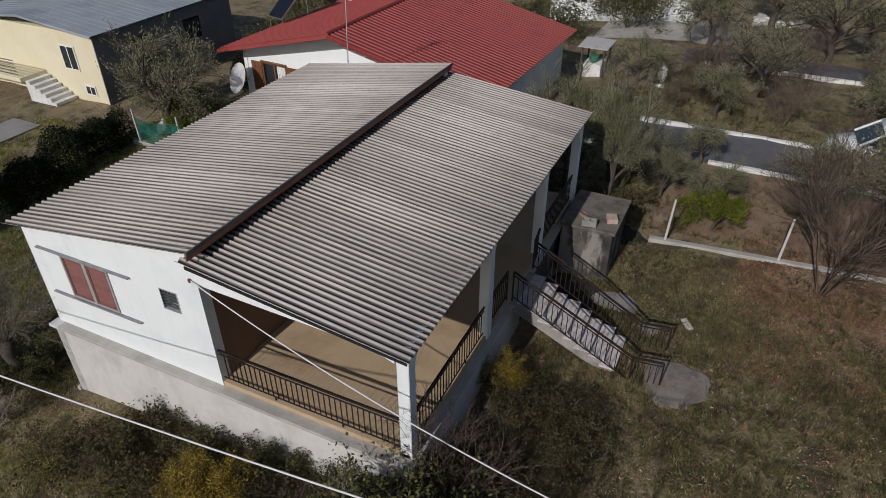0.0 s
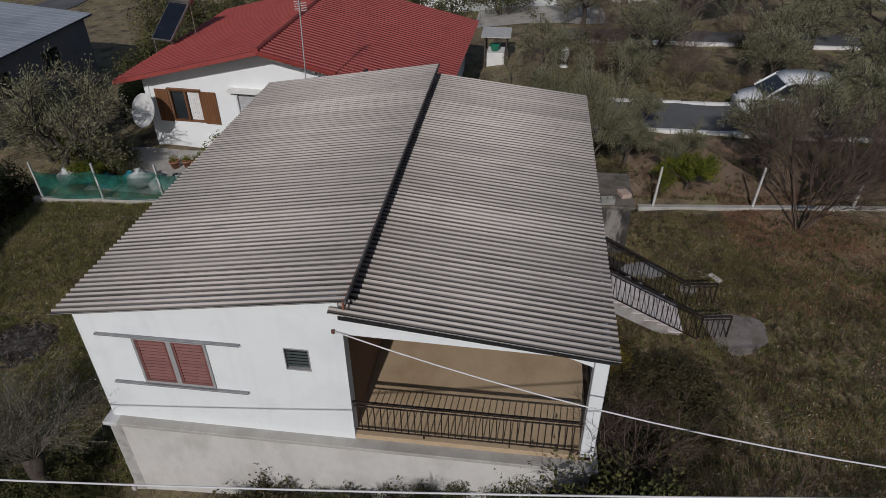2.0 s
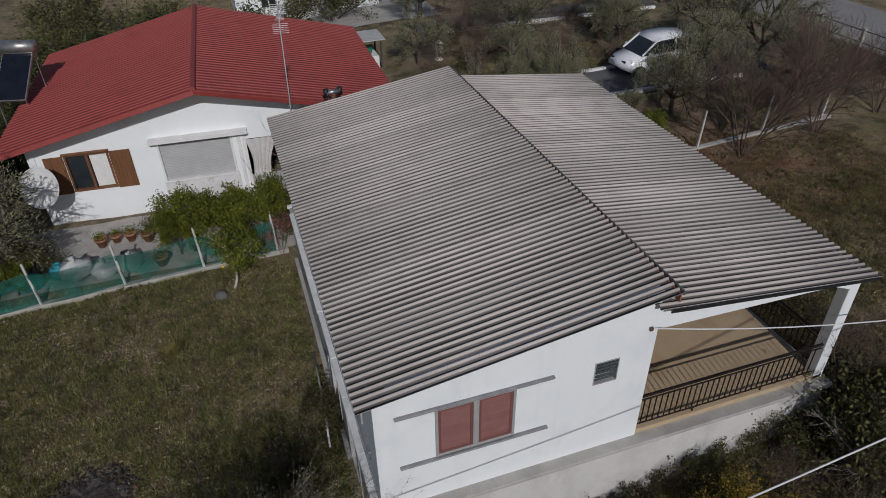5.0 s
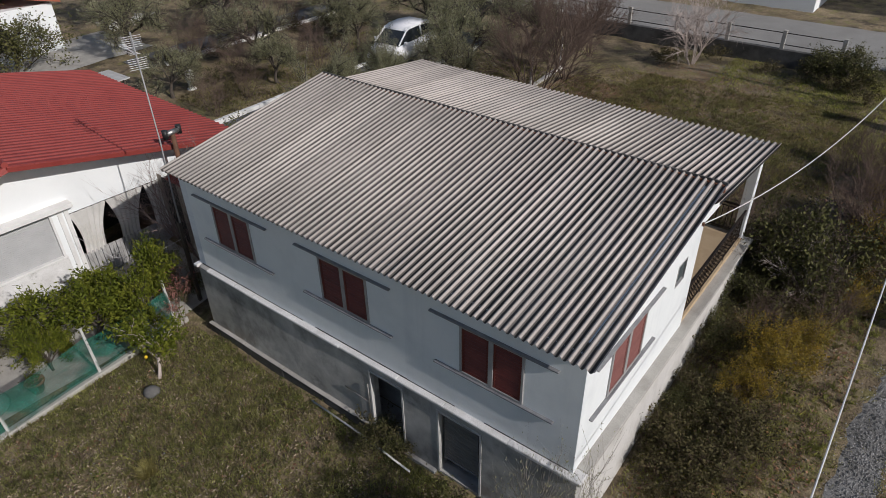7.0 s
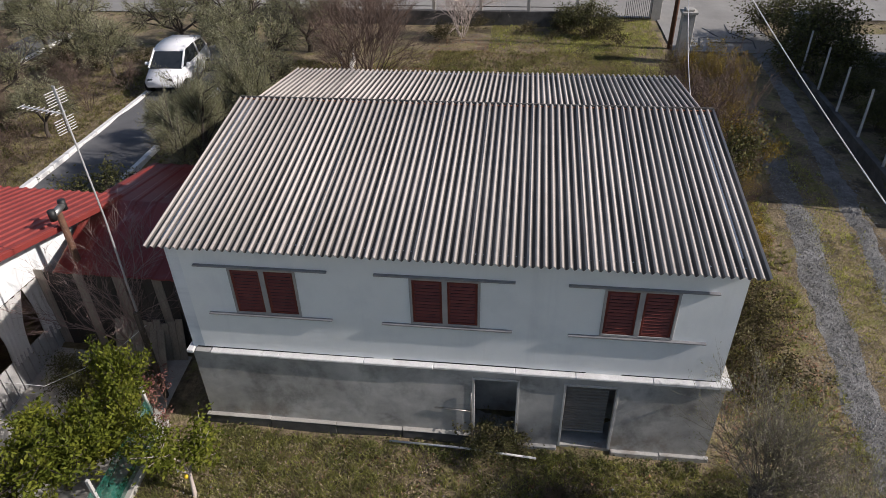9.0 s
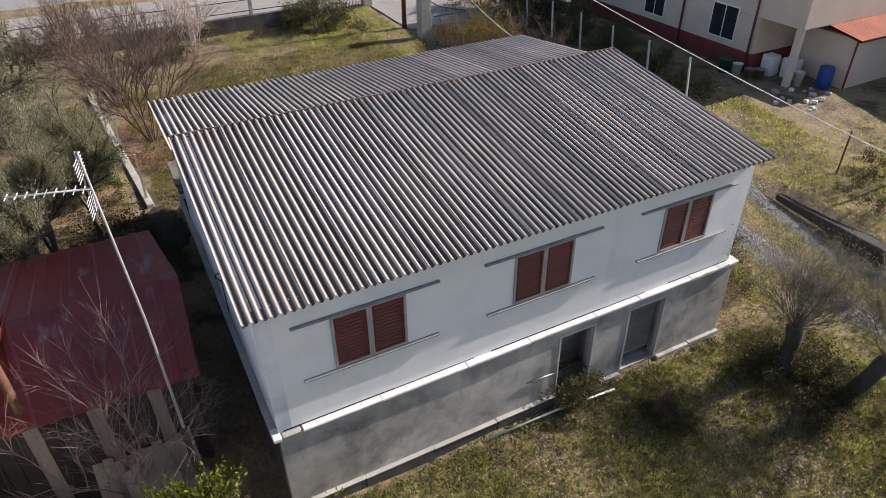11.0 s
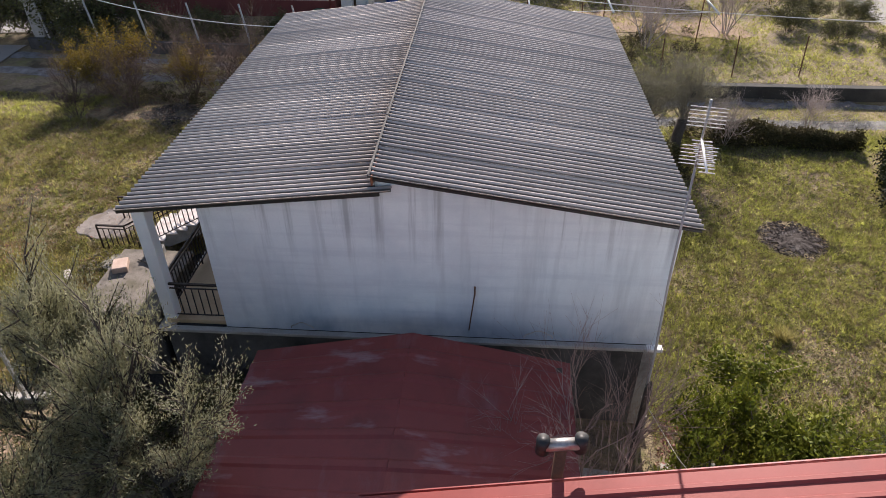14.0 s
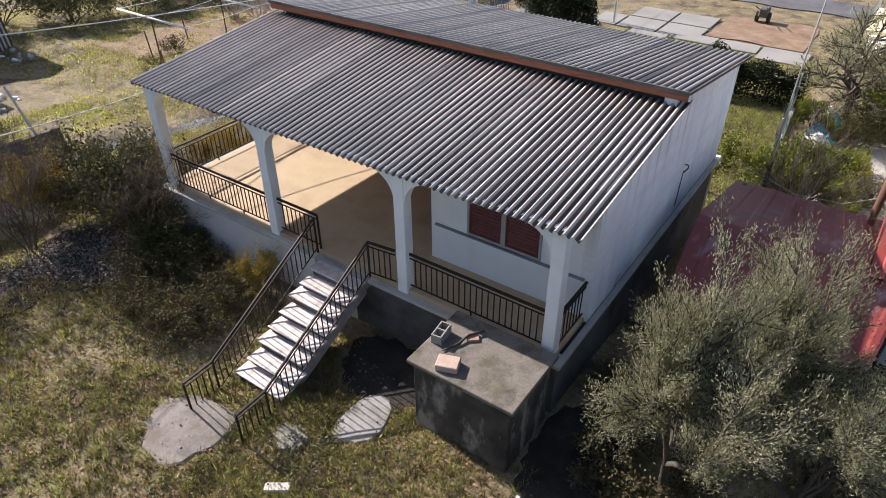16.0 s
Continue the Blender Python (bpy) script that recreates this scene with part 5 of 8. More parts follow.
def net_material():
    m = mat("green_shade_net", [(0.008, 0.075, 0.055), (0.012, 0.12, 0.085), (0.02, 0.17, 0.13)], 3, 60, 0.7, grain=0.3, bump=0)
    nt = m.node_tree
    n, l = nt.nodes, nt.links
    clear = n.new("ShaderNodeBsdfTransparent")
    mx = n.new("ShaderNodeMixShader")
    t = n.new("ShaderNodeTexNoise")
    t.inputs["Scale"].default_value = 2.0
    r = n.new("ShaderNodeMapRange")
    r.inputs["From Min"].default_value, r.inputs["From Max"].default_value, r.inputs["To Min"].default_value, r.inputs["To Max"].default_value = 0.4, 0.62, 0.25, 0.70
    l.new(t.outputs["Fac"], r.inputs["Value"])
    l.new(r.outputs[0], mx.inputs[0])
    l.new(n["Principled BSDF"].outputs[0], mx.inputs[1])
    l.new(clear.outputs[0], mx.inputs[2])
    l.new(mx.outputs[0], n["Material Output"].inputs["Surface"])
    return m


M_NET = net_material()
kerb_fence("net_fence", [(-0.20, -9.9), (-0.90, 0.0)], 0.16, "low concrete kerb with leaning posts and green shade netting", 2.45, (0.02, -0.05), net=1.12)
kerb_fence("post_fence", [(-0.62, 11.9), (-1.60, 22.6)], 0.14, "low concrete kerb with sparse leaning concrete posts", 2.9, (0.03, 0.06))

strip("paved_yard", -4.75, -1.05, -8.5, 1.9, M_KERB, "grey concrete paving beside the neighbour's house", "paving", 0.05)


def bag(x, y, s, material, label, seed):
    r = np.random.default_rng(seed)
    g = Geo()
    prof = [(0.30, 0.0), (0.46, 0.10), (0.50, 0.28), (0.40, 0.45), (0.20, 0.55), (0.10, 0.62), (0.14, 0.68)]
    g.lathe([(a * s, b * s) for a, b in prof], (x, y, float(ground_z(x, y)) + 0.05), 12)
    g.v = [(vx + r.normal(0, 0.035) * s, vy + r.normal(0, 0.035) * s, vz + (r.normal(0, 0.03) * s if vz > 0.1 else 0)) for vx, vy, vz in g.v]
    return single("plastic_sack", g, material, label, "sack", "sacks behind the netting", smooth=True)


M_BLUEBAG = mat("blue_plastic_sheet", [(0.03, 0.20, 0.26), (0.06, 0.32, 0.38)], 3, 30, 0.45, grain=0.2)
M_WHITEBAG = mat("white_plastic_sheet", [(0.42, 0.44, 0.43), (0.62, 0.63, 0.61)], 3, 30, 0.5, grain=0.2)
for i, (x, y, s) in enumerate([(-1.5, -9.3, 0.9), (-1.7, -8.5, 1.0), (-1.45, -7.7, 0.8), (-1.6, -6.4, 1.0), (-1.5, -5.6, 0.8), (-1.8, -6.9, 0.7), (-1.6, -4.9, 0.9)]):
    blue = i in (1, 2, 5)
    bag(x, y, s, M_BLUEBAG if blue else M_WHITEBAG, "crumpled blue plastic sack behind the netting" if blue else "crumpled white plastic sack behind the netting", i)

M_TERRA = mat("terracotta_pot", [(0.28, 0.12, 0.07), (0.38, 0.19, 0.12)], 4, 50, 0.85, grain=0.2, vary=0.15)


def flower_pot(x, y, s, label="terracotta pot with a small green plant by the wall"):
    z = float(ground_z(x, y)) + 0.05
    pot = thing("flower_pot", label, "flower pot", (x, y, z), "flower pots")
    g = Geo()
    g.lathe([(0.12 * s, 0), (0.19 * s, 0.26 * s), (0.215 * s, 0.26 * s), (0.215 * s, 0.32 * s), (0.17 * s, 0.32 * s), (0.16 * s, 0.27 * s)], (x, y, z), 14)
    part("pot", g, M_TERRA, pot, smooth=True)
    r = np.random.default_rng(int(abs(x * 91 + y * 37)))
    c = np.array([x, y, z + 0.42 * s])
    v, f = leaf_quads(c + r.normal(0, 0.10 * s, (160, 3)) * [1, 1, 0.8], 0.07, 0.03, r)
    part("plant", raw_mesh("plant", v, f), M_CITRUS, pot)


def leaf_quads(pts, length, width, r, ways=None, feather=0.0):
    """Leaf-shaped quads at points, turned at random; feather lays them along ways and upwards."""
    n = len(pts)
    a = r.normal(size=(n, 3))
    a[:, 2] *= 0.7
    if ways is not None and feather > 0:
        a = a * (1 - 0.55 * feather) + feather * (ways * 1.3 + np.array([0, 0, 0.5]))
    a /= np.linalg.norm(a, axis=1, keepdims=True)
    b = np.cross(a, r.normal(size=(n, 3)))
    b /= np.linalg.norm(b, axis=1, keepdims=True) + 1e-9
    ln = length * r.uniform(0.7, 1.3, (n, 1))
    wd = width * r.uniform(0.7, 1.3, (n, 1))
    v = np.stack([pts - a * ln / 2, pts + b * wd / 2, pts + a * ln / 2, pts - b * wd / 2], 1).reshape(-1, 3)
    f = np.arange(4 * n).reshape(-1, 4)
    return v, f


for x, y, s in ((-3.15, -5.8, 1.0), (-3.3, -5.36, 0.9), (-3.25, -4.9, 1.0), (-3.05, -4.36, 1.05), (-1.35, -3.9, 1.1), (-2.2, -7.9, 0.9)):
    flower_pot(x, y, s)


# ---------------------------------------------------------------- plants
def branch(r, start, way, length, radius, level, levels, bend, lift, kids, spread, polys, ends, shrink=0.62):
    """One wandering branch and, from it, its side branches."""
    n = 4 if level < levels - 1 else (3 if level < levels else 1)
    pts, p, d = [start.copy()], start.copy(), way / np.linalg.norm(way)
    for k in range(n):
        d = d + r.normal(0, bend, 3) + np.array([0, 0, lift])
        d /= np.linalg.norm(d)
        p = p + d * length / n
        pts.append(p.copy())
    tip = radius * (0.5 if level < levels else 0.3)
    polys.append((np.array(pts), np.linspace(radius, tip, n + 1), level))
    if level >= levels:
        ends.append(np.array(pts))
        return
    for k in range(kids[level]):
        t = r.uniform(0.35, 1.0)
        i = min(n - 1, int(t * n))
        s = pts[i] + (pts[i + 1] - pts[i]) * (t * n - i if t < 1 else 1)
        axis = np.cross(d, r.normal(size=3))
        axis /= np.linalg.norm(axis) + 1e-9
        a = spread * r.uniform(0.6, 1.3)
        nd = d * math.cos(a) + np.cross(axis, d) * math.sin(a)
        branch(r, s, nd, length * shrink * r.uniform(0.7, 1.2), max(0.003, radius * 0.55), level + 1, levels, bend, lift, kids, spread, polys, ends, shrink)


def wood_mesh(polys, name, fine=3):
    vs, fs, base = [], [], 0
    for pts, rad, level in polys:
        sides = 7 if level == 0 else (5 if level == 1 else fine)
        d = np.gradient(pts, axis=0)
        d /= np.linalg.norm(d, axis=1, keepdims=True) + 1e-9
        ref = np.array([0.31, 0.17, 0.93])
        u = np.cross(d, ref)
        u /= np.linalg.norm(u, axis=1, keepdims=True) + 1e-9
        w = np.cross(d, u)
        a = np.linspace(0, 2 * math.pi, sides, endpoint=False)
        ring = pts[:, None] + rad[:, None, None] * (np.cos(a)[None, :, None] * u[:, None] + np.sin(a)[None, :, None] * w[:, None])
        vs.append(ring.reshape(-1, 3))
        n = len(pts)
        i = np.arange(n - 1)[:, None] * sides + np.arange(sides)[None]
        j = np.arange(n - 1)[:, None] * sides + (np.arange(sides)[None] + 1) % sides
        fs.append(np.stack([i, j, j + sides, i + sides], -1).reshape(-1, 4) + base)
        base += n * sides
    return raw_mesh(name, np.concatenate(vs), np.concatenate(fs), True)


def along(ends, per, jitter, r):
    """Points strewn along the last branches."""
    out, ways = [], []
    for pts in ends:
        t = r.uniform(0.1, 1.0, per) * (len(pts) - 1)
        i = np.minimum(t.astype(int), len(pts) - 2)
        d = pts[i + 1] - pts[i]
        out.append(pts[i] + d * (t - i)[:, None])
        ways.append(d / (np.linalg.norm(d, axis=1, keepdims=True) + 1e-9))
    out = np.concatenate(out)
    return out + r.normal(0, jitter, out.shape), np.concatenate(ways)


def plant(name, label, category, seed, stems, height, radius, levels, kids, spread, bend, lift, bark, leaf=None, leaf_size=(0.08, 0.03), per=10, jitter=0.06, shrink=0.62, trunk=0.0, feather=0.0, group=""):
    """A tree or shrub at the origin: trunk with limbs, and a crown of separate leaves if leaf is a material."""
    r = np.random.default_rng(seed)
    polys, ends = [], []
    origin = np.array([0.0, 0.0, -0.08])
    if trunk > 0:
        top = np.array([r.uniform(-0.15, 0.15), r.uniform(-0.15, 0.15), trunk])
        mid = top * 0.5 + np.array([r.uniform(-0.08, 0.08), r.uniform(-0.08, 0.08), 0])
        polys.append((np.array([origin, mid, top]), np.array([radius * 1.35, radius, radius * 0.9]), 0))
        origin = top
    for k in range(stems):
        a = 2 * math.pi * (k + r.uniform(-0.3, 0.3)) / stems
        lean = r.uniform(0.35, 1.0) * spread
        way = np.array([math.cos(a) * math.sin(lean), math.sin(a) * math.sin(lean), math.cos(lean)])
        start = origin + np.array([math.cos(a), math.sin(a), 0]) * (0.02 if trunk > 0 else radius * 1.5)
        branch(r, start, way, (height - max(trunk, 0)) * r.uniform(0.5, 0.72), radius * (0.6 if stems > 1 else 1.0), 1 if trunk > 0 else 0, levels, bend, lift, kids, spread, polys, ends, shrink)
    ob = thing(name, label, category, (0, 0, 0), group)
    if leaf is None:
        part("trunk", wood_mesh([q for q in polys if q[2] < 2], "trunk"), bark, ob)
        part("crown", wood_mesh([q for q in polys if q[2] >= 2], "crown"), bark, ob)
    else:
        part("trunk", wood_mesh(polys, "trunk"), bark, ob)
        pts, ways = along(ends, per, jitter, r)
        v, f = leaf_quads(pts, leaf_size[0], leaf_size[1], r, ways, feather)
        part("crown", raw_mesh("crown", v, f), leaf, ob)
    return ob


def plant_at(proto, spots, first=True):
    """Sets a prototype at the first spot (x, y, scale, turn) and copies at the others."""
    for k, (x, y, s, a) in enumerate(spots):
        sx, sz = s if isinstance(s, tuple) else (s, s)
        m = pose(x, y, float(ground_z(x, y)) - 0.03, 0, 0, a) @ Matrix.Diagonal((sx, sx, sz, 1))
        if k == 0:
            proto.matrix_basis = m
        else:
            copy = copy_thing(proto, Matrix.Identity(4))
            copy.matrix_basis = m


OL = dict(levels=3, kids=[6, 8, 7, 5], spread=0.78, bend=0.20, lift=0.02, bark=M_BARK, leaf=M_OLIVE, leaf_size=(0.095, 0.026), per=34, jitter=0.10, trunk=0.8, feather=0.8)
olive_a = plant("olive_tree", "silvery green olive tree with a dense airy crown", "tree", 11, 5, 3.3, 0.10, group="olive trees", **OL)
olive_b = plant("olive_tree", "silvery green olive tree with a dense airy crown", "tree", 23, 6, 3.6, 0.12, group="olive trees", **OL)
olive_c = plant("olive_tree", "silvery green olive tree with a dense airy crown", "tree", 35, 5, 3.0, 0.09, group="olive trees", **OL)
plant_at(olive_a, [(-4.0, 16.6, 0.95, 10), (-4.6, 18.8, 1.15, 80), (-15.2, 20.6, 1.2, 150), (-22.0, 11.0, 1.3, 200), (-14.2, 8.6, 0.85, 290), (-23.5, 21.5, 1.4, 100), (-10.8, 23.5, 1.2, 20), (-19.5, 26.5, 1.4, 260)])
plant_at(olive_b, [(-2.0, -9.6, 1.25, 60), (-8.2, 24.5, 1.1, 30), (-21.5, 17.0, 1.3, 250), (-15.0, 14.2, 1.0, 190), (-27.0, 14.0, 1.5, 45), (-4.2, 23.6, 1.0, 140), (-30.0, 23.0, 1.5, 75)])
plant_at(olive_c, [(-6.45, 12.6, 0.66, 0), (-7.2, 20.8, 1.1, 120), (-11.6, 12.6, 0.85, 220), (-18.4, 22.8, 1.2, 15), (-24.5, 27.5, 1.5, 280), (-3.2, -11.2, 1.0, 200), (-12.5, 19.2, 1.0, 95)])

olive_d = plant("olive_tree", "tall silvery green olive tree with an upright loose crown", "tree", 47, 6, 4.1, 0.11, group="olive trees", **{**OL, "spread": 0.52, "per": 120, "jitter": 0.085, "trunk": 1.0, "leaf_size": (0.075, 0.018), "feather": 0.65})
plant_at(olive_d, [(-2.1, 10.2, (0.66, 1.06), 10), (-2.95, 8.4, (0.66, 1.0), 130), (-3.9, 9.8, (0.75, 0.8), 250), (-3.5, 11.7, (0.55, 0.5), 70), (-2.9, 13.6, (0.5, 0.45), 190)])

CI = dict(levels=3, kids=[6, 8, 7, 4], spread=0.72, bend=0.20, lift=0.03, bark=M_BARK, leaf=M_CITRUS, leaf_size=(0.098, 0.04), per=42, jitter=0.07, trunk=0.45, feather=0.5)
citrus = plant("citrus_tree", "glossy green citrus tree heavy with leaves", "tree", 5, 6, 2.3, 0.06, group="citrus trees", **CI)
plant_at(citrus, [(-2.15, -1.9, (1.25, 1.05), 0), (-1.45, -0.75, (0.85, 1.2), 90), (-1.85, -3.3, (0.55, 0.8), 300), (-1.9, 13.6, 0.75, 45), (-1.2, -8.0, 0.6, 20), (-3.2, -9.5, 0.8, 70)])
lemon = plant("lemon_tree", "small lemon tree with sparse yellow-green leaves in the grass", "tree", 8, 4, 1.9, 0.035, levels=2, kids=[5, 6, 6], spread=0.6, bend=0.15, lift=0.05, bark=M_TWIGPALE, leaf=M_CITRUS, leaf_size=(0.09, 0.042), per=80, jitter=0.11, trunk=0.6)
plant_at(lemon, [(0.64, -1.85, (1.2, 1.05), 0)])
g = Geo()
g.lathe([(0.0, -0.05), (0.035, -0.03), (0.045, 0.0), (0.035, 0.03), (0.0, 0.05)], (0.74, -2.00, 0.95), 10)
single("lemon", g, mat("lemon_skin", [(0.65, 0.42, 0.02), (0.75, 0.52, 0.03)], 5, 60, 0.5, grain=0.05), "ripe yellow lemon hanging in the small tree", "fruit", smooth=True)

BA = dict(levels=3, kids=[5, 6, 4, 5], spread=0.55, bend=0.16, lift=0.05, bark=M_TWIG)
bare_a = plant("bare_shrub", "leafless brown shrub with dense fine twigs", "shrub", 41, 8, 2.4, 0.022, group="bare shrubs", **BA)
bare_b = plant("bare_shrub", "leafless brown shrub with dense fine twigs", "shrub", 57, 7, 2.0, 0.020, group="bare shrubs", **BA)
SHRUBS_A = [(10.9, 10.4, 1.1, 0), (13.4, 12.3, 1.35, 70), (13.7, 14.5, 1.3, 130), (13.4, 8.6, 0.75, 200), (12.9, 16.4, 1.0, 250), (13.5, 19.0, 0.8, 310),
            (-11.5, 15.2, 1.0, 30), (-13.2, 11.8, 1.0, 160), (-16.8, 11.6, 1.1, 280), (-17.5, 16.0, 1.1, 100), (-10.6, 8.4, 0.8, 10), (-18.2, 19.4, 1.0, 15)]
SHRUBS_B = [(8.0, -1.45, 0.45, 40), (12.2, 7.6, 0.7, 15), (13.9, 13.3, 1.2, 200), (13.7, 10.8, 1.2, 300), (12.7, 5.2, 0.5, 60), (13.2, 3.2, 0.45, 140), (12.2, 18.2, 0.8, 20),
            (-11.2, 10.6, 0.8, 80), (-14.6, 16.2, 0.9, 150), (-10.9, 17.6, 0.8, 350), (-19.0, 13.5, 1.1, 45), (13.9, 17.2, 0.9, 170), (11.9, 9.9, 0.55, 220), (-16.2, 13.0, 0.9, 185)]
plant_at(bare_a, SHRUBS_A)
plant_at(bare_b, SHRUBS_B)
bare_tree = plant("bare_tree", "leafless many-stemmed tree with a vase of fine branches", "tree", 63, 8, 4.4, 0.05, levels=3, kids=[7, 7, 6, 5], spread=0.46, bend=0.13, lift=0.04, bark=M_TWIG, group="bare trees")
plant_at(bare_tree, [(0.15, 16.8, 1.0, 0), (-0.6, 20.9, 0.95, 120), (-1.3, 24.8, 0.8, 40)])
pale_shrub = plant("pale_bare_shrub", "grey leafless shrub with pale fine twigs", "shrub", 71, 7, 2.2, 0.035, levels=3, kids=[6, 6, 6, 5], spread=0.62, bend=0.18, lift=0.03, bark=M_TWIGPALE, group="pale bare shrubs")
plant_at(pale_shrub, [(3.4, 26.6, 1.5, 50), (13.2, -5.0, 0.8, 210), (12.6, 9.6, 0.8, 170), (12.9, -0.6, 0.5, 300), (14.6, -8.4, 0.7, 20), (22.0, -3.7, 1.5, 75), (25.6, -4.6, 1.6, 140), (24.0, -7.8, 1.5, 250)])

nandina = plant("red_leaved_shrub", "small upright shrub with reddish leaves beside the path", "shrub", 77, 5, 1.7, 0.014, levels=2, kids=[3, 4, 4], spread=0.4, bend=0.12, lift=0.06, bark=M_TWIG, leaf=mat("reddish_leaves", [(0.16, 0.06, 0.05), (0.30, 0.13, 0.11), (0.20, 0.16, 0.08)], 2, 20, 0.7, grain=0.2, bump=0, island=0.4, trans=0.2), leaf_size=(0.07, 0.03), per=10, jitter=0.07)
plant_at(nandina, [(-0.75, -0.2, 1.0, 0)])

sapling = plant("bare_sapling", "leafless young tree with reddish-brown twigs beside the shed", "tree", 19, 7, 4.1, 0.035, levels=3, kids=[5, 6, 5, 4], spread=0.5, bend=0.15, lift=0.05, bark=mat("pinkish_brown_twigs", [(0.20, 0.13, 0.115), (0.36, 0.27, 0.24)], 2, 30, 0.9, grain=0.25, bump=0))
plant_at(sapling, [(-2.3, 1.75, (0.85, 0.85), 110)])

YE = dict(levels=3, kids=[5, 5, 4, 4], spread=0.55, bend=0.16, lift=0.05, bark=M_TWIG)
yellow = plant("yellowing_shrub", "thin shrub with scattered yellow autumn leaves", "shrub", 83, 7, 2.4, 0.02, leaf=M_YELLOW, leaf_size=(0.07, 0.04), per=11, jitter=0.08, group="yellowing shrubs", **YE)
plant_at(yellow, [(14.1, 11.4, 0.8, 0), (14.2, 14.6, 0.75, 80), (13.7, 9.9, 0.5, 160), (14.7, 17.3, 0.9, 200), (12.85, 6.3, 0.62, 30), (12.6, 5.4, 0.45, 230), (7.4, 10.15, 0.42, 300), (13.2, 7.2, 0.5, 110), (14.0, 18.4, 0.8, 40)])
weedy = plant("weedy_shrub", "low scrubby plant with small dull leaves", "shrub", 91, 8, 1.1, 0.012, levels=2, kids=[3, 4, 5], spread=0.75, bend=0.2, lift=0.03, bark=M_TWIG, leaf=M_WEED, leaf_size=(0.085, 0.042), per=7, jitter=0.06, group="weedy shrubs")
rw = np.random.default_rng(17)
spots = [(6.65, -0.05, 0.9, 0), (8.2, -1.3, 0.5, 40), (7.9, -1.6, 0.4, 140), (12.3, -2.1, 0.9, 50), (10.9, -3.2, 0.7, 120), (11.35, 6.1, 0.8, 10), (11.4, 3.2, 1.0, 300)]
for k in range(34):
    spots.append((rw.uniform(11.5, 13.3), rw.uniform(0.8, 10.2), rw.uniform(0.5, 1.15), rw.uniform(0, 360)))
for k in range(14):
    spots.append((rw.uniform(-4.6, -1.2), rw.uniform(8.0, 12.5), rw.uniform(0.5, 1.0), rw.uniform(0, 360)))
for k in range(22):
    spots.append((rw.uniform(-20, -10.2), rw.uniform(9.5, 22), rw.uniform(0.6, 1.2), rw.uniform(0, 360)))
for k in range(26):
    spots.append((rw.uniform(16.8, 24), rw.uniform(-6, 3.5), rw.uniform(0.4, 0.9), rw.uniform(0, 360)))
for k in range(12):
    spots.append((rw.uniform(2, 12), rw.uniform(24.5, 27.5), rw.uniform(0.5, 1.0), rw.uniform(0, 360)))
for k in range(16):
    spots.append((rw.normal(12.0, 0.6), rw.normal(-2.4, 0.8), rw.uniform(0.3, 0.7), rw.uniform(0, 360)))
for k in range(4):
    spots.append((rw.normal(8.1, 0.2), rw.normal(-1.4, 0.2), rw.uniform(0.25, 0.4), rw.uniform(0, 360)))
for k in range(10):
    spots.append((rw.normal(13.7, 0.4), rw.normal(-4.2, 0.8), rw.uniform(0.4, 0.7), rw.uniform(0, 360)))
for k in range(44):
    spots.append((rw.uniform(6.5, 10.8), rw.uniform(9.95, 12.6), rw.uniform(0.4, 0.8), rw.uniform(0, 360)))
for k in range(9):
    spots.append((rw.uniform(13.0, 14.4), rw.uniform(11.5, 19.0), rw.uniform(0.4, 0.8), rw.uniform(0, 360)))
plant_at(weedy, spots)


evergreen = plant("evergreen_shrub", "dense dark green leafy shrub", "shrub", 97, 9, 2.3, 0.03, levels=2, kids=[7, 8, 6], spread=0.8, bend=0.22, lift=0.03, bark=M_BARK, leaf=M_DARKLEAF, leaf_size=(0.10, 0.05), per=9, jitter=0.10, group="evergreen shrubs")
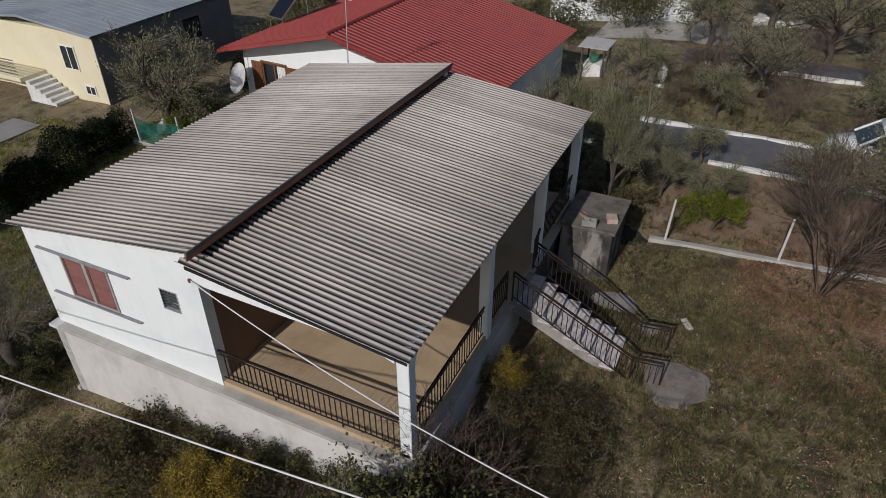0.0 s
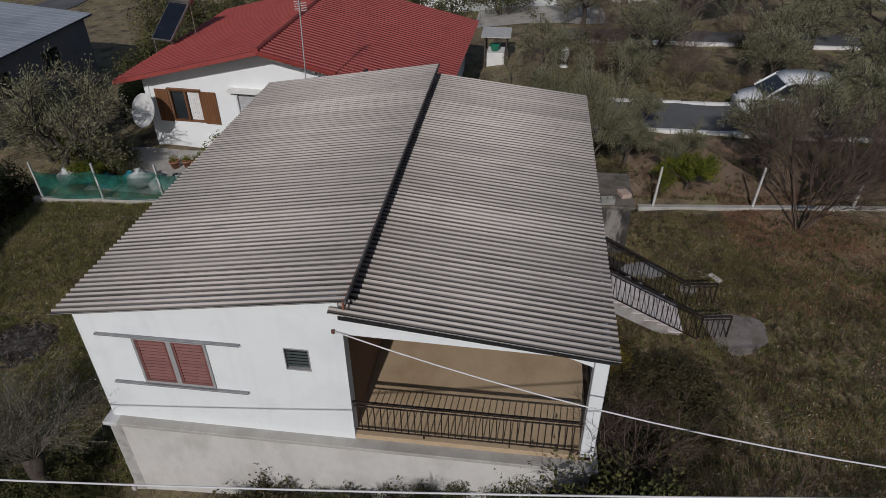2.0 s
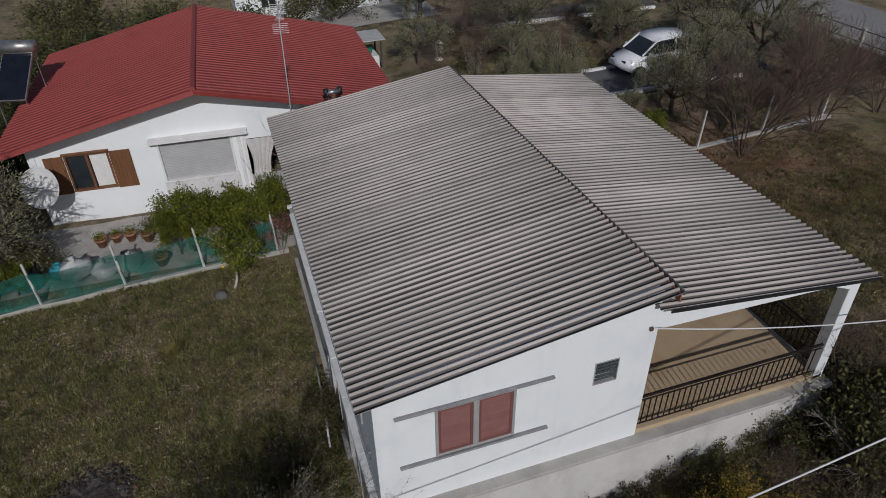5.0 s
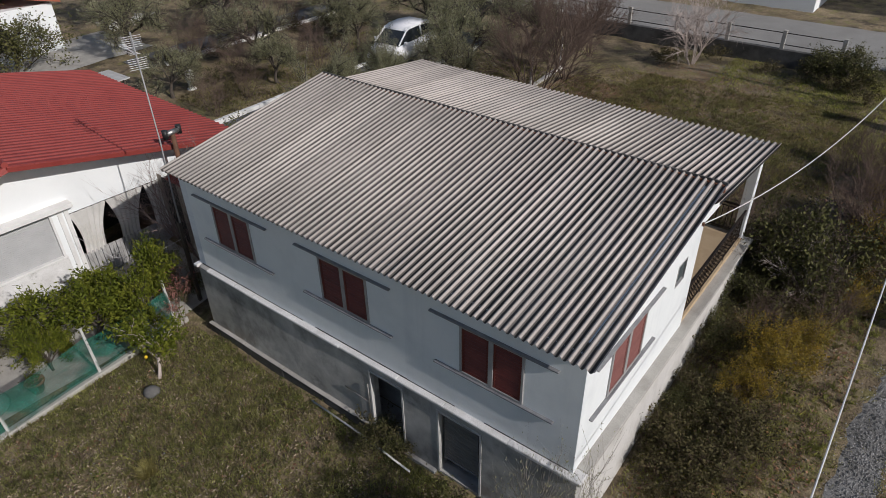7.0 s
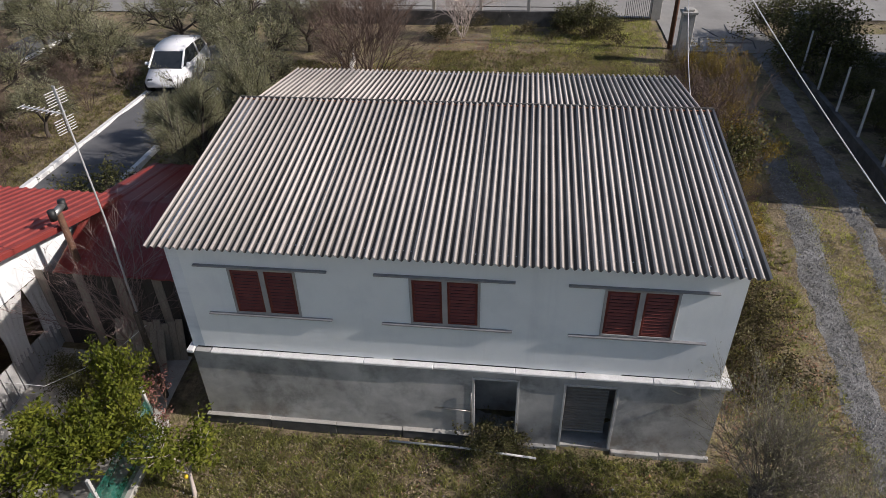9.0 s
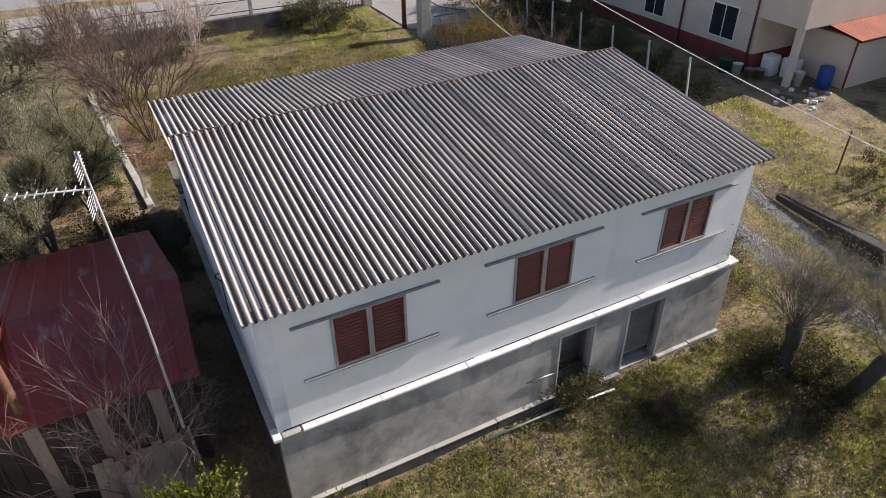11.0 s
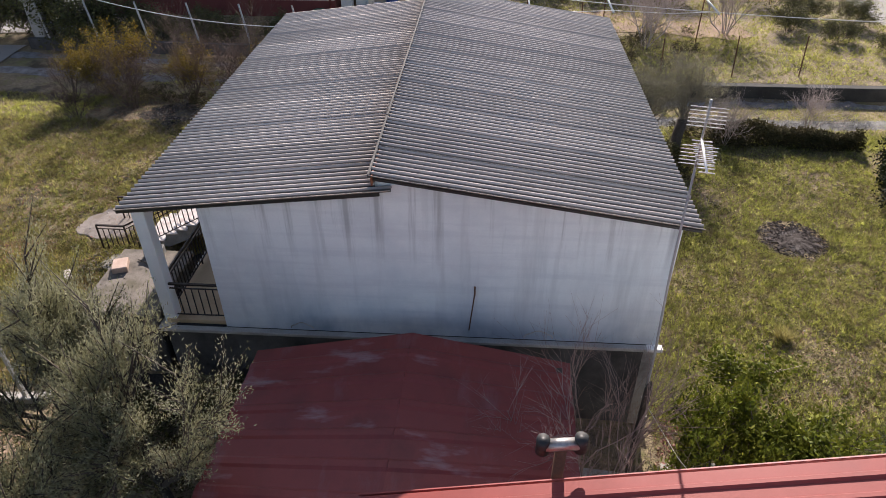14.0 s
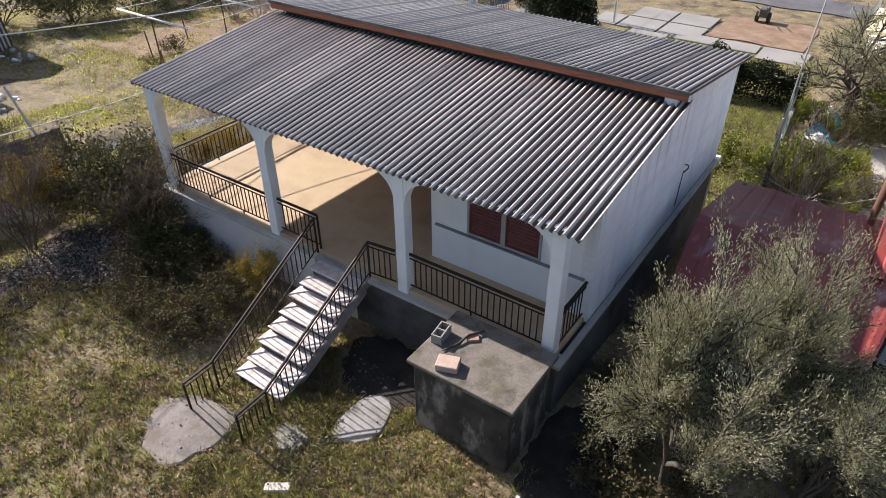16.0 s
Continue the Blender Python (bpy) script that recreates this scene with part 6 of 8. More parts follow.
plant_at(evergreen, [(12.2, 10.1, (0.95, 1.3), 0), (12.9, 10.0, (1.0, 1.4), 80), (10.7, 10.3, 0.6, 160), (11.3, 10.0, 0.7, 20), (9.9, 10.0, 0.4, 200), (11.5, -1.65, 0.55, 200), (11.8, -2.4, 0.45, 300), (12.0, -2.8, 0.4, 40), (11.3, -1.1, 0.35, 90), (8.1, -1.5, 0.30, 0), (7.9, -1.2, 0.2, 120), (6.6, 0.0, 0.4, 60),
                     (-0.7, 8.6, 0.4, 10), (-1.1, 9.6, 0.4, 100), (-6.0, 7.2, 1.0, 30), (-2.6, 0.3, 0.5, 20), (-1.7, 0.5, 0.42, 140), (-3.3, 0.8, 0.5, 220), (-2.7, -7.6, 0.55, 80), (-3.0, -8.6, 0.7, 10), (-3.5, -3.7, 0.55, 150), (19.9, 10.5, 0.7, 0), (20.3, 13.0, 0.75, 60), (20.3, 15.6, 0.8, 120), (20.2, 18.6, 0.8, 200), (20.2, 21.8, 1.3, 240), (20.5, 23.9, 1.6, 290), (19.9, 26.4, 1.4, 30), (21.6, 17.0, 0.7, 90), (21.6, 20.6, 0.9, 170), (-13.6, -10.8, 1.3, 40), (-15.6, -9.2, 1.4, 130), (-11.4, -11.0, 1.2, 260), (-17.5, -7.6, 1.4, 310), (-20.0, -8.0, 1.7, 0), (-23.0, -4.0, 1.8, 70), (-21.0, 1.5, 1.6, 140), (-26.5, -9.0, 1.9, 210), (-24.5, 6.0, 1.7, 280), (-19.0, -12.5, 1.7, 330), (10.2, 27.4, 1.0, 15), (9.3, 27.9, 0.8, 95), (32.0, 0.4, 1.5, 20), (31.0, -2.4, 1.2, 100), (33.0, -5.0, 1.7, 200), (33.4, 3.2, 1.5, 300), (29.5, -6.5, 1.1, 50), (24.6, -11.0, 0.7, 10), (26.6, -12.6, 0.8, 80), (23.2, -12.9, 0.6, 150), (25.8, -14.6, 0.75, 230), (28.8, -11.6, 0.9, 300), (21.6, -14.4, 0.6, 20), (11.6, 4.6, 0.35, 70), (11.5, 6.8, 0.45, 190), (11.4, 8.6, 0.6, 280)])


def pollard(x, y, lean, h, seed):
    """A short thick trunk, cut back to a knuckle, with a fan of thin pale shoots."""
    r = np.random.default_rng(seed)
    z = float(ground_z(x, y))
    base = np.array([x, y, z - 0.1])
    top = np.array([x + lean[0], y + lean[1], z + h])
    pts = [base + (top - base) * t + np.array([r.normal(0, 0.03), r.normal(0, 0.03), 0]) for t in (0, 0.35, 0.7, 1.0)]
    tree = thing("pollarded_tree", "short thick pollarded tree with a fan of bare grey shoots", "tree", tuple(pts[0]), "pollarded trees")
    polys, ends = [], []
    for k in range(62):
        a, tilt = r.uniform(0, 6.28), r.uniform(0.05, 0.85)
        way = np.array([math.cos(a) * math.sin(tilt), math.sin(a) * math.sin(tilt), math.cos(tilt)])
        branch(r, top + way * 0.08 + np.array([0, 0, -0.05]), way, r.uniform(1.0, 1.6), 0.010, 1, 3, 0.14, 0.05, [4, 5, 5, 3], 0.55, polys, ends, 0.6)
    part("crown", wood_mesh(polys, "crown"), M_TWIGGREY, tree, "pale grey bare shoots")
    q, ways = along(ends, 5, 0.04, r)
    v, f = leaf_quads(q, 0.045, 0.016, r, ways, 0.7)
    part("leaves", raw_mesh("leaves", v, f), M_OLIVE, tree, "few small grey-green leaves")
    g = Geo()
    g.tube([tuple(p) for p in pts] + [tuple(top + (0, 0, 0.08))], [0.25, 0.19, 0.17, 0.21, 0.10], 10)
    part("trunk", g, M_BARK, tree, smooth=True)


pollard(11.85, -2.85, (0.50, -0.25), 1.25, 5)
pollard(11.45, -1.6, (0.05, 0.12), 1.3, 9)


def hedge(x0, y0, x1, y1, h, w, seed, label, material):
    """A clipped-looking but uneven row of dark leaves over a core of stems."""
    r = np.random.default_rng(seed)
    d = np.array([x1 - x0, y1 - y0])
    ln = np.hypot(*d)
    n = int(ln * 2600 * max(1.0, h * w / 3.0))
    t = r.uniform(0, 1, n)
    side = np.array([-d[1], d[0]]) / ln
    a = r.uniform(0, math.pi, n)
    rad = np.sqrt(r.uniform(0.35, 1.0, n)) * (0.82 + 0.25 * np.sin(t * ln * 2.3 + seed) * np.cos(t * ln * 0.9))
    off = np.cos(a) * w / 2 * rad
    hz = np.sin(a) ** 0.6 * h * rad
    p = np.stack([x0 + d[0] * t + side[0] * off, y0 + d[1] * t + side[1] * off, hz], 1)
    p[:, 2] += ground_z(p[:, 0], p[:, 1])
    p += r.normal(0, 0.05, p.shape)
    ob = thing("hedge", label, "hedge", (x0, y0, float(ground_z(x0, y0))))
    v, f = leaf_quads(p, 0.11, 0.055, r)
    part("foliage", raw_mesh("foliage", v, f), material, ob)
    g = Geo()
    for k in range(int(ln / 0.5)):
        q = np.array([x0, y0]) + d * ((k + 0.5) / int(ln / 0.5))
        g.tube([(q[0], q[1], float(ground_z(*q)) - 0.05), (q[0] + r.uniform(-0.2, 0.2), q[1] + r.uniform(-0.2, 0.2), float(ground_z(*q)) + h * 0.8)], [0.03, 0.012], 5)
    part("woody_core", g, M_BARK, ob)


hedge(-0.4, -10.6, 6.2, -9.5, 1.9, 1.7, 3, "dark evergreen hedge along the garden edge", M_HEDGE)
hedge(8.9, -9.9, 11.2, -10.6, 4.6, 2.9, 6, "tall dark evergreen bush at the end of the hedge", M_HEDGE)
hedge(8.4, -9.7, 11.8, -10.7, 1.9, 2.7, 26, "dark undergrowth round the foot of the tall evergreen", M_HEDGE)
hedge(13.6, -16.2, 16.0, -17.4, 2.4, 2.0, 16, "dark evergreen bush beyond the lawn", M_HEDGE)
hedge(13.0, -9.6, 13.6, -4.6, 0.8, 0.9, 9, "low scrubby hedge beside the lane", M_WEED)
hedge(-6.8, -9.6, -13.5, -9.0, 2.2, 1.6, 12, "dark hedge behind the neighbour's house", M_HEDGE)
hedge(-15.5, -8.6, -22.5, -3.0, 2.8, 2.4, 15, "tall dark hedge behind the neighbour's garden", M_HEDGE)


# ---------------------------------------------------------------- grass, leaves and stones
def scatter_grass(zones, seed, material, label, size=1.0):
    r = np.random.default_rng(seed)
    vs, fs, base = [], [], 0
    for x0, x1, y0, y1, n in zones:
        x, y = r.uniform(x0, x1, n), r.uniform(y0, y1, n)
        patch = np.sin(x * 0.9 + 1.3 * np.sin(y * 0.7)) * np.cos(y * 0.8 + np.sin(x * 0.5)) + r.normal(0, 0.45, n)
        keep = (patch > -0.5) & off_paving(x, y)
        x, y = x[keep], y[keep]
        n = len(x)
        z = ground_z(x, y)
        for blade in range(3):
            h = size * r.uniform(0.025, 0.085, n) * (1.0 + 0.5 * (patch[keep] > 0.7))
            a = r.uniform(0, 2 * math.pi, n)
            dx, dy = np.cos(a), np.sin(a)
            w = size * r.uniform(0.006, 0.014, n)
            bx, by = x + r.normal(0, 0.03, n), y + r.normal(0, 0.03, n)
            lean = r.uniform(0.4, 1.6, n) * h
            p0 = np.stack([bx - dy * w, by + dx * w, z - 0.01], 1)
            p1 = np.stack([bx + dy * w, by - dx * w, z - 0.01], 1)
            p2 = np.stack([bx + dx * lean, by + dy * lean, z + h], 1)
            vs.append(np.stack([p0, p1, p2], 1).reshape(-1, 3))
            fs.append(np.arange(3 * n).reshape(-1, 3) + base)
            base += 3 * n
    me = raw_mesh("grass", np.concatenate(vs), np.concatenate(fs))
    me.materials.append(material)
    tagged(new("grass", me), label, "grass", kind="stuff")


scatter_grass([(-0.6, 13.6, -9.4, -0.05, 62000), (11.2, 13.6, -0.2, 10.2, 11000), (15.4, 16.7, -14, 20, 8000), (13.0, 17.2, -14, 20, 3500), (12.9, 14.6, -14, 20, 9000), (-0.5, 14.0, -16.0, -9.4, 16000)], 29, M_GRASS, "short patchy green winter grass over the front yard")
scatter_grass([(17.7, 23.5, -28.0, 6.0, 13000), (27.5, 36.0, -28.0, 6.0, 9000), (23.0, 28.0, -28.0, 6.0, 5000), (18.8, 22.0, 6.0, 9.5, 2500), (5.0, 13.8, 24.0, 30.2, 9000), (11.8, 14.2, 18.0, 24.2, 3500)], 33, M_GRASS, "rough green grass of the gardens across the lane and by the street", 1.35)
scatter_grass([(17.7, 36.0, -12.0, 6.0, 12000), (22.5, 28.5, -9.0, 3.0, 4000)], 37, M_GRASS_DRY, "dry brown grass in the garden across the lane", 1.3)
scatter_grass([(2.3, 12.0, 10.2, 24.0, 46000), (-0.3, 4.5, 10.8, 15.0, 14000), (-0.6, 4.5, 15.0, 24.0, 7000), (-6.7, -1.3, 8.0, 22.0, 6000), (-14.0, -9.9, 8.5, 20.0, 5000)], 30, M_GRASS_DRY, "thin dry brownish grass over the back garden")


def scatter_tufts(zones, seed, material, label, tall=(0.05, 0.14)):
    """Tussocks of longer blades that fan out from one root, thicker in loose drifts."""
    r = np.random.default_rng(seed)
    vs, fs, base = [], [], 0
    for x0, x1, y0, y1, n in zones:
        x, y = r.uniform(x0, x1, n), r.uniform(y0, y1, n)
        drift = np.sin(x * 1.7 + 1.1 * np.sin(y * 1.3)) * np.cos(y * 1.5 + np.sin(x)) + r.normal(0, 0.5, n)
        keep = (drift > -0.2) & off_paving(x, y)
        x, y = x[keep], y[keep]
        n = len(x)
        z = ground_z(x, y)
        size = r.uniform(0.6, 1.5, n)
        for blade in range(11):
            h = size * r.uniform(*tall, n)
            a = r.uniform(0, 2 * math.pi, n)
            dx, dy = np.cos(a), np.sin(a)
            w = size * r.uniform(0.005, 0.011, n)
            bx, by = x + r.normal(0, 0.02, n), y + r.normal(0, 0.02, n)
            lean = r.uniform(0.3, 1.3, n) * h
            p0 = np.stack([bx - dy * w, by + dx * w, z - 0.01], 1)
            p1 = np.stack([bx + dy * w, by - dx * w, z - 0.01], 1)
            p2 = np.stack([bx + dx * lean, by + dy * lean, z + h], 1)
            vs.append(np.stack([p0, p1, p2], 1).reshape(-1, 3))
            fs.append(np.arange(3 * n).reshape(-1, 3) + base)
            base += 3 * n
    me = raw_mesh("grass_tufts", np.concatenate(vs), np.concatenate(fs))
    me.materials.append(material)
    tagged(new("grass_tufts", me), label, "grass", kind="stuff")


M_TUFT = mat("tussock_grass", [(0.072, 0.068, 0.043), (0.162, 0.158, 0.077), (0.270, 0.258, 0.126), (0.480, 0.420, 0.300)], 2.6, 9, 0.8, grain=0.4, bump=0, island=0.4, trans=0.58, coords="World", spec=0.12, through_tint=(2.0, 2.15, 1.1))
M_TUFT_DRY = mat("dry_tussock_grass", [(0.064, 0.052, 0.038), (0.161, 0.129, 0.092), (0.201, 0.193, 0.092), (0.425, 0.345, 0.265)], 2.4, 9, 0.85, grain=0.4, bump=0, island=0.4, trans=0.55, coords="World", spec=0.1, through_tint=(1.8, 2.0, 1.05))
scatter_tufts([(-0.5, 13.4, -9.4, -0.1, 10000), (17.7, 32.0, -24.0, 5.0, 6000), (-0.5, 14.0, -15.5, -9.4, 4500), (12.9, 14.6, -12, 14, 2600)], 71, M_TUFT, "green and straw-coloured tussocks in the lawn")
scatter_tufts([(2.88, 3.10, -3.74, -3.52, 110)], 79, mat("yellow_tussock", [(0.24, 0.21, 0.08), (0.40, 0.35, 0.13), (0.52, 0.46, 0.22)], 3, 20, 0.8, grain=0.2, bump=0, island=0.35, trans=0.5, spec=0.1), "round yellow-green tussock on the front lawn", (0.14, 0.26))
scatter_tufts([(2.3, 12.0, 10.2, 24.0, 11000), (-0.4, 4.5, 10.8, 22.0, 4200), (-6.6, -1.2, 8.0, 22.0, 3000), (-14.0, -9.9, 8.5, 22.0, 2500)], 73, M_TUFT_DRY, "dry brown tussocks over the back garden")


def scatter_straw():
    """Short bleached straws and crumpled leaves lying flat on the lawns."""
    r = np.random.default_rng(59)
    q = np.concatenate([np.stack([r.uniform(x0, x1, n), r.uniform(y0, y1, n)], 1) for x0, x1, y0, y1, n in ((-0.4, 13.2, -9.3, -0.2, 32000), (0.5, 11.8, 10.4, 23.5, 11000), (11.3, 14.2, -1.0, 17.0, 5000))])
    q = q[off_paving(q[:, 0], q[:, 1])]
    p = np.stack([q[:, 0], q[:, 1], ground_z(q[:, 0], q[:, 1]) + r.uniform(0.012, 0.06, len(q))], 1)
    v, f = leaf_quads(p, 0.075, 0.024, r)
    me = raw_mesh("dry_straw", v, f)
    me.materials.append(mat("bleached_straw", [(0.115, 0.086, 0.057), (0.299, 0.236, 0.161), (0.506, 0.425, 0.310)], 1.3, 10, 0.85, grain=0.3, bump=0, island=0.5, coords="World", spec=0.1))
    tagged(new("dry_straw", me), "bleached straw and crumpled leaves strewn over the lawns", "straw", kind="stuff")


scatter_straw()


def scatter_weeds():
    """Low rosettes of broad weeds, in loose clumps over the lawns."""
    r = np.random.default_rng(53)
    pts = []
    for x0, x1, y0, y1, n in ((-0.3, 12.8, -9.0, -0.3, 620), (2.5, 11.6, 11.2, 22.0, 240), (18.0, 26.0, -9.0, 4.0, 130), (0.2, 11.0, -0.3, 0.1, 130), (2.2, 3.6, 11.3, 13.5, 30)):
        c = np.stack([r.uniform(x0, x1, n), r.uniform(y0, y1, n)], 1)
        for k in range(n):
            m = int(r.integers(14, 46))
            pts.append(c[k] + r.normal(0, r.uniform(0.05, 0.17), (m, 2)))
    q = np.concatenate(pts)
    q = q[off_paving(q[:, 0], q[:, 1])]
    p = np.stack([q[:, 0], q[:, 1], ground_z(q[:, 0], q[:, 1]) + r.uniform(0.01, 0.09, len(q))], 1)
    v, f = leaf_quads(p, 0.055, 0.03, r)
    me = raw_mesh("low_weeds", v, f)
    me.materials.append(M_LAWNWEED)
    tagged(new("low_weeds", me), "low dark green broad-leaved weeds in the grass", "weeds", kind="stuff")


M_LAWNWEED = mat("lawn_weed_leaves", [(0.057, 0.059, 0.022), (0.139, 0.150, 0.043), (0.276, 0.276, 0.081)], 0.7, 6, 0.75, grain=0.25, bump=0, island=0.4, trans=0.3, coords="World")
scatter_weeds()


def scatter_leaves():
    r = np.random.default_rng(31)
    pts = []
    for x0, x1, y0, y1, n in ((-0.8, 4.5, 14.5, 21.5, 11000), (11.4, 14.4, 0, 18, 5000), (-2.2, 1.4, 14.6, 18.6, 6500), (2.0, 8.0, 22.0, 26.5, 2200), (-0.5, 12.5, -9.0, -0.2, 2600), (3.0, 11.5, 10.5, 22, 6500), (-0.4, 3.4, 11.2, 14.5, 700)):
        q = np.stack([r.uniform(x0, x1, n), r.uniform(y0, y1, n)], 1)
        pts.append(q)
    q = np.concatenate(pts)
    z = ground_z(q[:, 0], q[:, 1]) + r.uniform(0.008, 0.04, len(q))
    p = np.stack([q[:, 0], q[:, 1], z], 1)
    n = len(p)
    a = r.uniform(0, 2 * math.pi, n)
    u = np.stack([np.cos(a), np.sin(a), r.normal(0, 0.25, n)], 1)
    v = np.stack([-np.sin(a), np.cos(a), r.normal(0, 0.25, n)], 1)
    s = r.uniform(0.018, 0.042, (n, 1))
    vs = np.stack([p - u * s, p + v * s * 0.7, p + u * s, p - v * s * 0.7], 1).reshape(-1, 3)
    me = raw_mesh("fallen_leaves", vs, np.arange(4 * n).reshape(-1, 4))
    me.materials.append(M_DRYLEAF)
    tagged(new("fallen_leaves", me), "brown fallen leaves strewn over the grass", "leaves", kind="stuff")


scatter_leaves()


def pale_litter():
    r = np.random.default_rng(61)
    q = np.concatenate([r.normal((11.8, 11.5), (0.9, 0.8), (2600, 2)), r.normal((12.5, 14.2), (0.7, 1.1), (1500, 2)), r.normal((3.2, 12.9), (0.8, 0.6), (500, 2))])
    p = np.stack([q[:, 0], q[:, 1], ground_z(q[:, 0], q[:, 1]) + r.uniform(0.01, 0.06, len(q))], 1)
    v, f = leaf_quads(p, 0.075, 0.04, r)
    me = raw_mesh("pale_leaf_litter", v, f)
    me.materials.append(mat("dry_grey_leaves", [(0.14, 0.12, 0.10), (0.30, 0.27, 0.235)], 0.8, 10, 0.8, grain=0.2, bump=0, island=0.45, coords="World"))
    tagged(new("pale_leaf_litter", me), "dry pale grey leaves lying under the shrubs", "leaves", kind="stuff")


pale_litter()


def scatter_stones():
    """Gravel on the wheel tracks and stones in the yard."""
    r = np.random.default_rng(37)
    pts = []
    for x0, x1, y0, y1, n in ((3.5, 8.5, 25.2, 26.8, 500), (0, 12, -9, -0.5, 350), (3, 11, 11, 22, 400)):
        pts.append(np.stack([r.uniform(x0, x1, n), r.uniform(y0, y1, n)], 1))
    for off, n in ((0.0, 11000), (1.72, 7000)):
        y = r.uniform(-11, 14, n)
        pts.append(np.stack([along_lane(y) + off + r.normal(0, 0.27, n), y], 1))
    q = np.concatenate(pts)
    n = len(q)
    s = r.uniform(0.007, 0.026, n)
    c = np.stack([q[:, 0], q[:, 1], ground_z(q[:, 0], q[:, 1]) + 0.045 + s * 0.3], 1)
    octa = np.array([(1, 0, 0), (0, 1, 0), (-1, 0, 0), (0, -1, 0), (0, 0, 0.7), (0, 0, -0.7)], float)
    v = c[:, None] + octa[None] * s[:, None, None] * r.uniform(0.7, 1.4, (n, 6, 1))
    tri = np.array([(0, 1, 4), (1, 2, 4), (2, 3, 4), (3, 0, 4), (1, 0, 5), (2, 1, 5), (3, 2, 5), (0, 3, 5)])
    f = (tri[None] + 6 * np.arange(n)[:, None, None]).reshape(-1, 3)
    me = raw_mesh("gravel_stones", v.reshape(-1, 3), f)
    me.materials.append(M_STONES)
    tagged(new("gravel_stones", me), "loose grey gravel stones on the lane", "gravel", kind="stuff")


M_STONES = mat("loose_grey_stones", [(0.17, 0.165, 0.16), (0.34, 0.335, 0.33)], 1.5, 40, 0.95, grain=0.3, bump=0, island=0.4, coords="World")
strip("gravel_track", -0.56, 0.52, -24, 24.4, M_GRAVEL, "grey gravel wheel track of the lane", "lane", 0.045, step=0.3, wob=0.09, lane=True)
strip("gravel_track", 1.35, 2.1, -24, 24.4, M_GRAVEL, "grey gravel wheel track of the lane", "lane", 0.045, step=0.3, wob=0.09, lane=True)
scatter_stones()
strip("road", -60, 70, 25.8 + 4.6, 37.5, M_ROAD, "pale dusty street behind the garden walls", "road", 0.06, step=2)
strip("road_mouth", 14.2, 19.4, 24.4, 30.6, M_ROAD, "pale concrete road joining the street", "road", 0.055)


def charcoal():
    r = np.random.default_rng(43)
    g = Geo()
    for k in range(900):
        a, d = r.uniform(0, 6.28), 0.98 * math.sqrt(r.uniform(0, 1))
        x, y, s = 7.2 + 0.98 * d * math.cos(a), -5.3 + 0.98 * d * math.sin(a), r.uniform(0.008, 0.028)
        g.box(-s, -s * 0.7, 0, s, s * 0.7, s, 0, pose(x, y, float(ground_z(x, y)) + 0.03, r.uniform(-20, 20), r.uniform(-20, 20), r.uniform(0, 180)))
    tagged(single("ash_heap", g, mat("charred_ground", [(0.030, 0.026, 0.024), (0.075, 0.064, 0.058), (0.17, 0.155, 0.145)], 5, 30, 1.0, grain=0.5, spec=0.05, island=0.6, coords="World"), "dark burnt patch with ash and charcoal in the grass", "ash heap"), kind="stuff")
    g = Geo()
    n = 44
    ring = [(7.2 + 0.95 * math.cos(6.283 * k / n) * w, -5.3 + 0.9 * math.sin(6.283 * k / n) * w) for k, w in enumerate(r.uniform(0.55, 1.0, n))]
    g.add([(7.2, -5.3, float(ground_z(7.2, -5.3)) + 0.06)] + [(x, y, float(ground_z(x, y)) + 0.03) for x, y in ring], [(0, 1 + k, 1 + (k + 1) % n) for k in range(n)])
    single("burnt_ground", g, bpy.data.materials["charred_ground"], "black burnt soil", "ground", kind="structure")


charcoal()
strip("patio", 21.2, 27.5, 22.6, 27.8, M_ROAD, "pale concrete patio of the house across the lane", "patio", 0.05)
g = Geo()
for pts in ([(15.6, 25.2), (15.9, 26.6), (16.9, 26.9), (16.4, 28.4)], [(18.3, 25.0), (18.5, 26.4), (17.6, 27.6), (17.7, 29.2)], [(16.3, 25.9), (18.4, 26.0)]):
    g.tube([(x, y, float(ground_z(x, y)) + 0.052) for x, y in pts], 0.035, 5)
single("tar_seam", g, M_ASPHALT, "dark tar lines filling cracks in the pale road", "tar", kind="structure")
g = Geo()
g.lathe([(0.12, -0.05), (0.20, 0.03), (0.20, 0.10), (0.14, 0.18), (0.05, 0.21)], (0.95, -2.25, 0.0), 9)
g.v = [(x + 0.03 * math.sin(9 * y + 5 * z), y + 0.03 * math.sin(8 * x + 7 * z), z) for x, y, z in g.v]
single("field_stone", g, M_DARKRENDER, "rough dark boulder in the grass beside the small tree", "stone", smooth=True)

# ---------------------------------------------------------------- neighbour's drive with the parked car
strip("neighbour_drive", -9.75, -6.85, 7.0, 24.6, M_ASPHALT, "dark asphalt drive between white kerbs", "drive", 0.05)
for x, label in ((-9.85, "white painted kerb along the drive"), (-6.75, "white painted kerb along the drive")):
    k = thing("drive_kerb", label, "kerb", (x, 7.0, 0.9), "drive kerbs")
    for j in range(16):
        y = 7.2 + j * 0.95
        if x > -7 and 4 < j < 6:
            continue
        g = Geo()
        g.box(x - 0.10, y, 0.6, x + 0.10, y + 0.93, 1.10 + 0.01 * math.sin(j * 2.1), 0.015)
        part("kerbstone", g, M_WHITEPAINT, k)
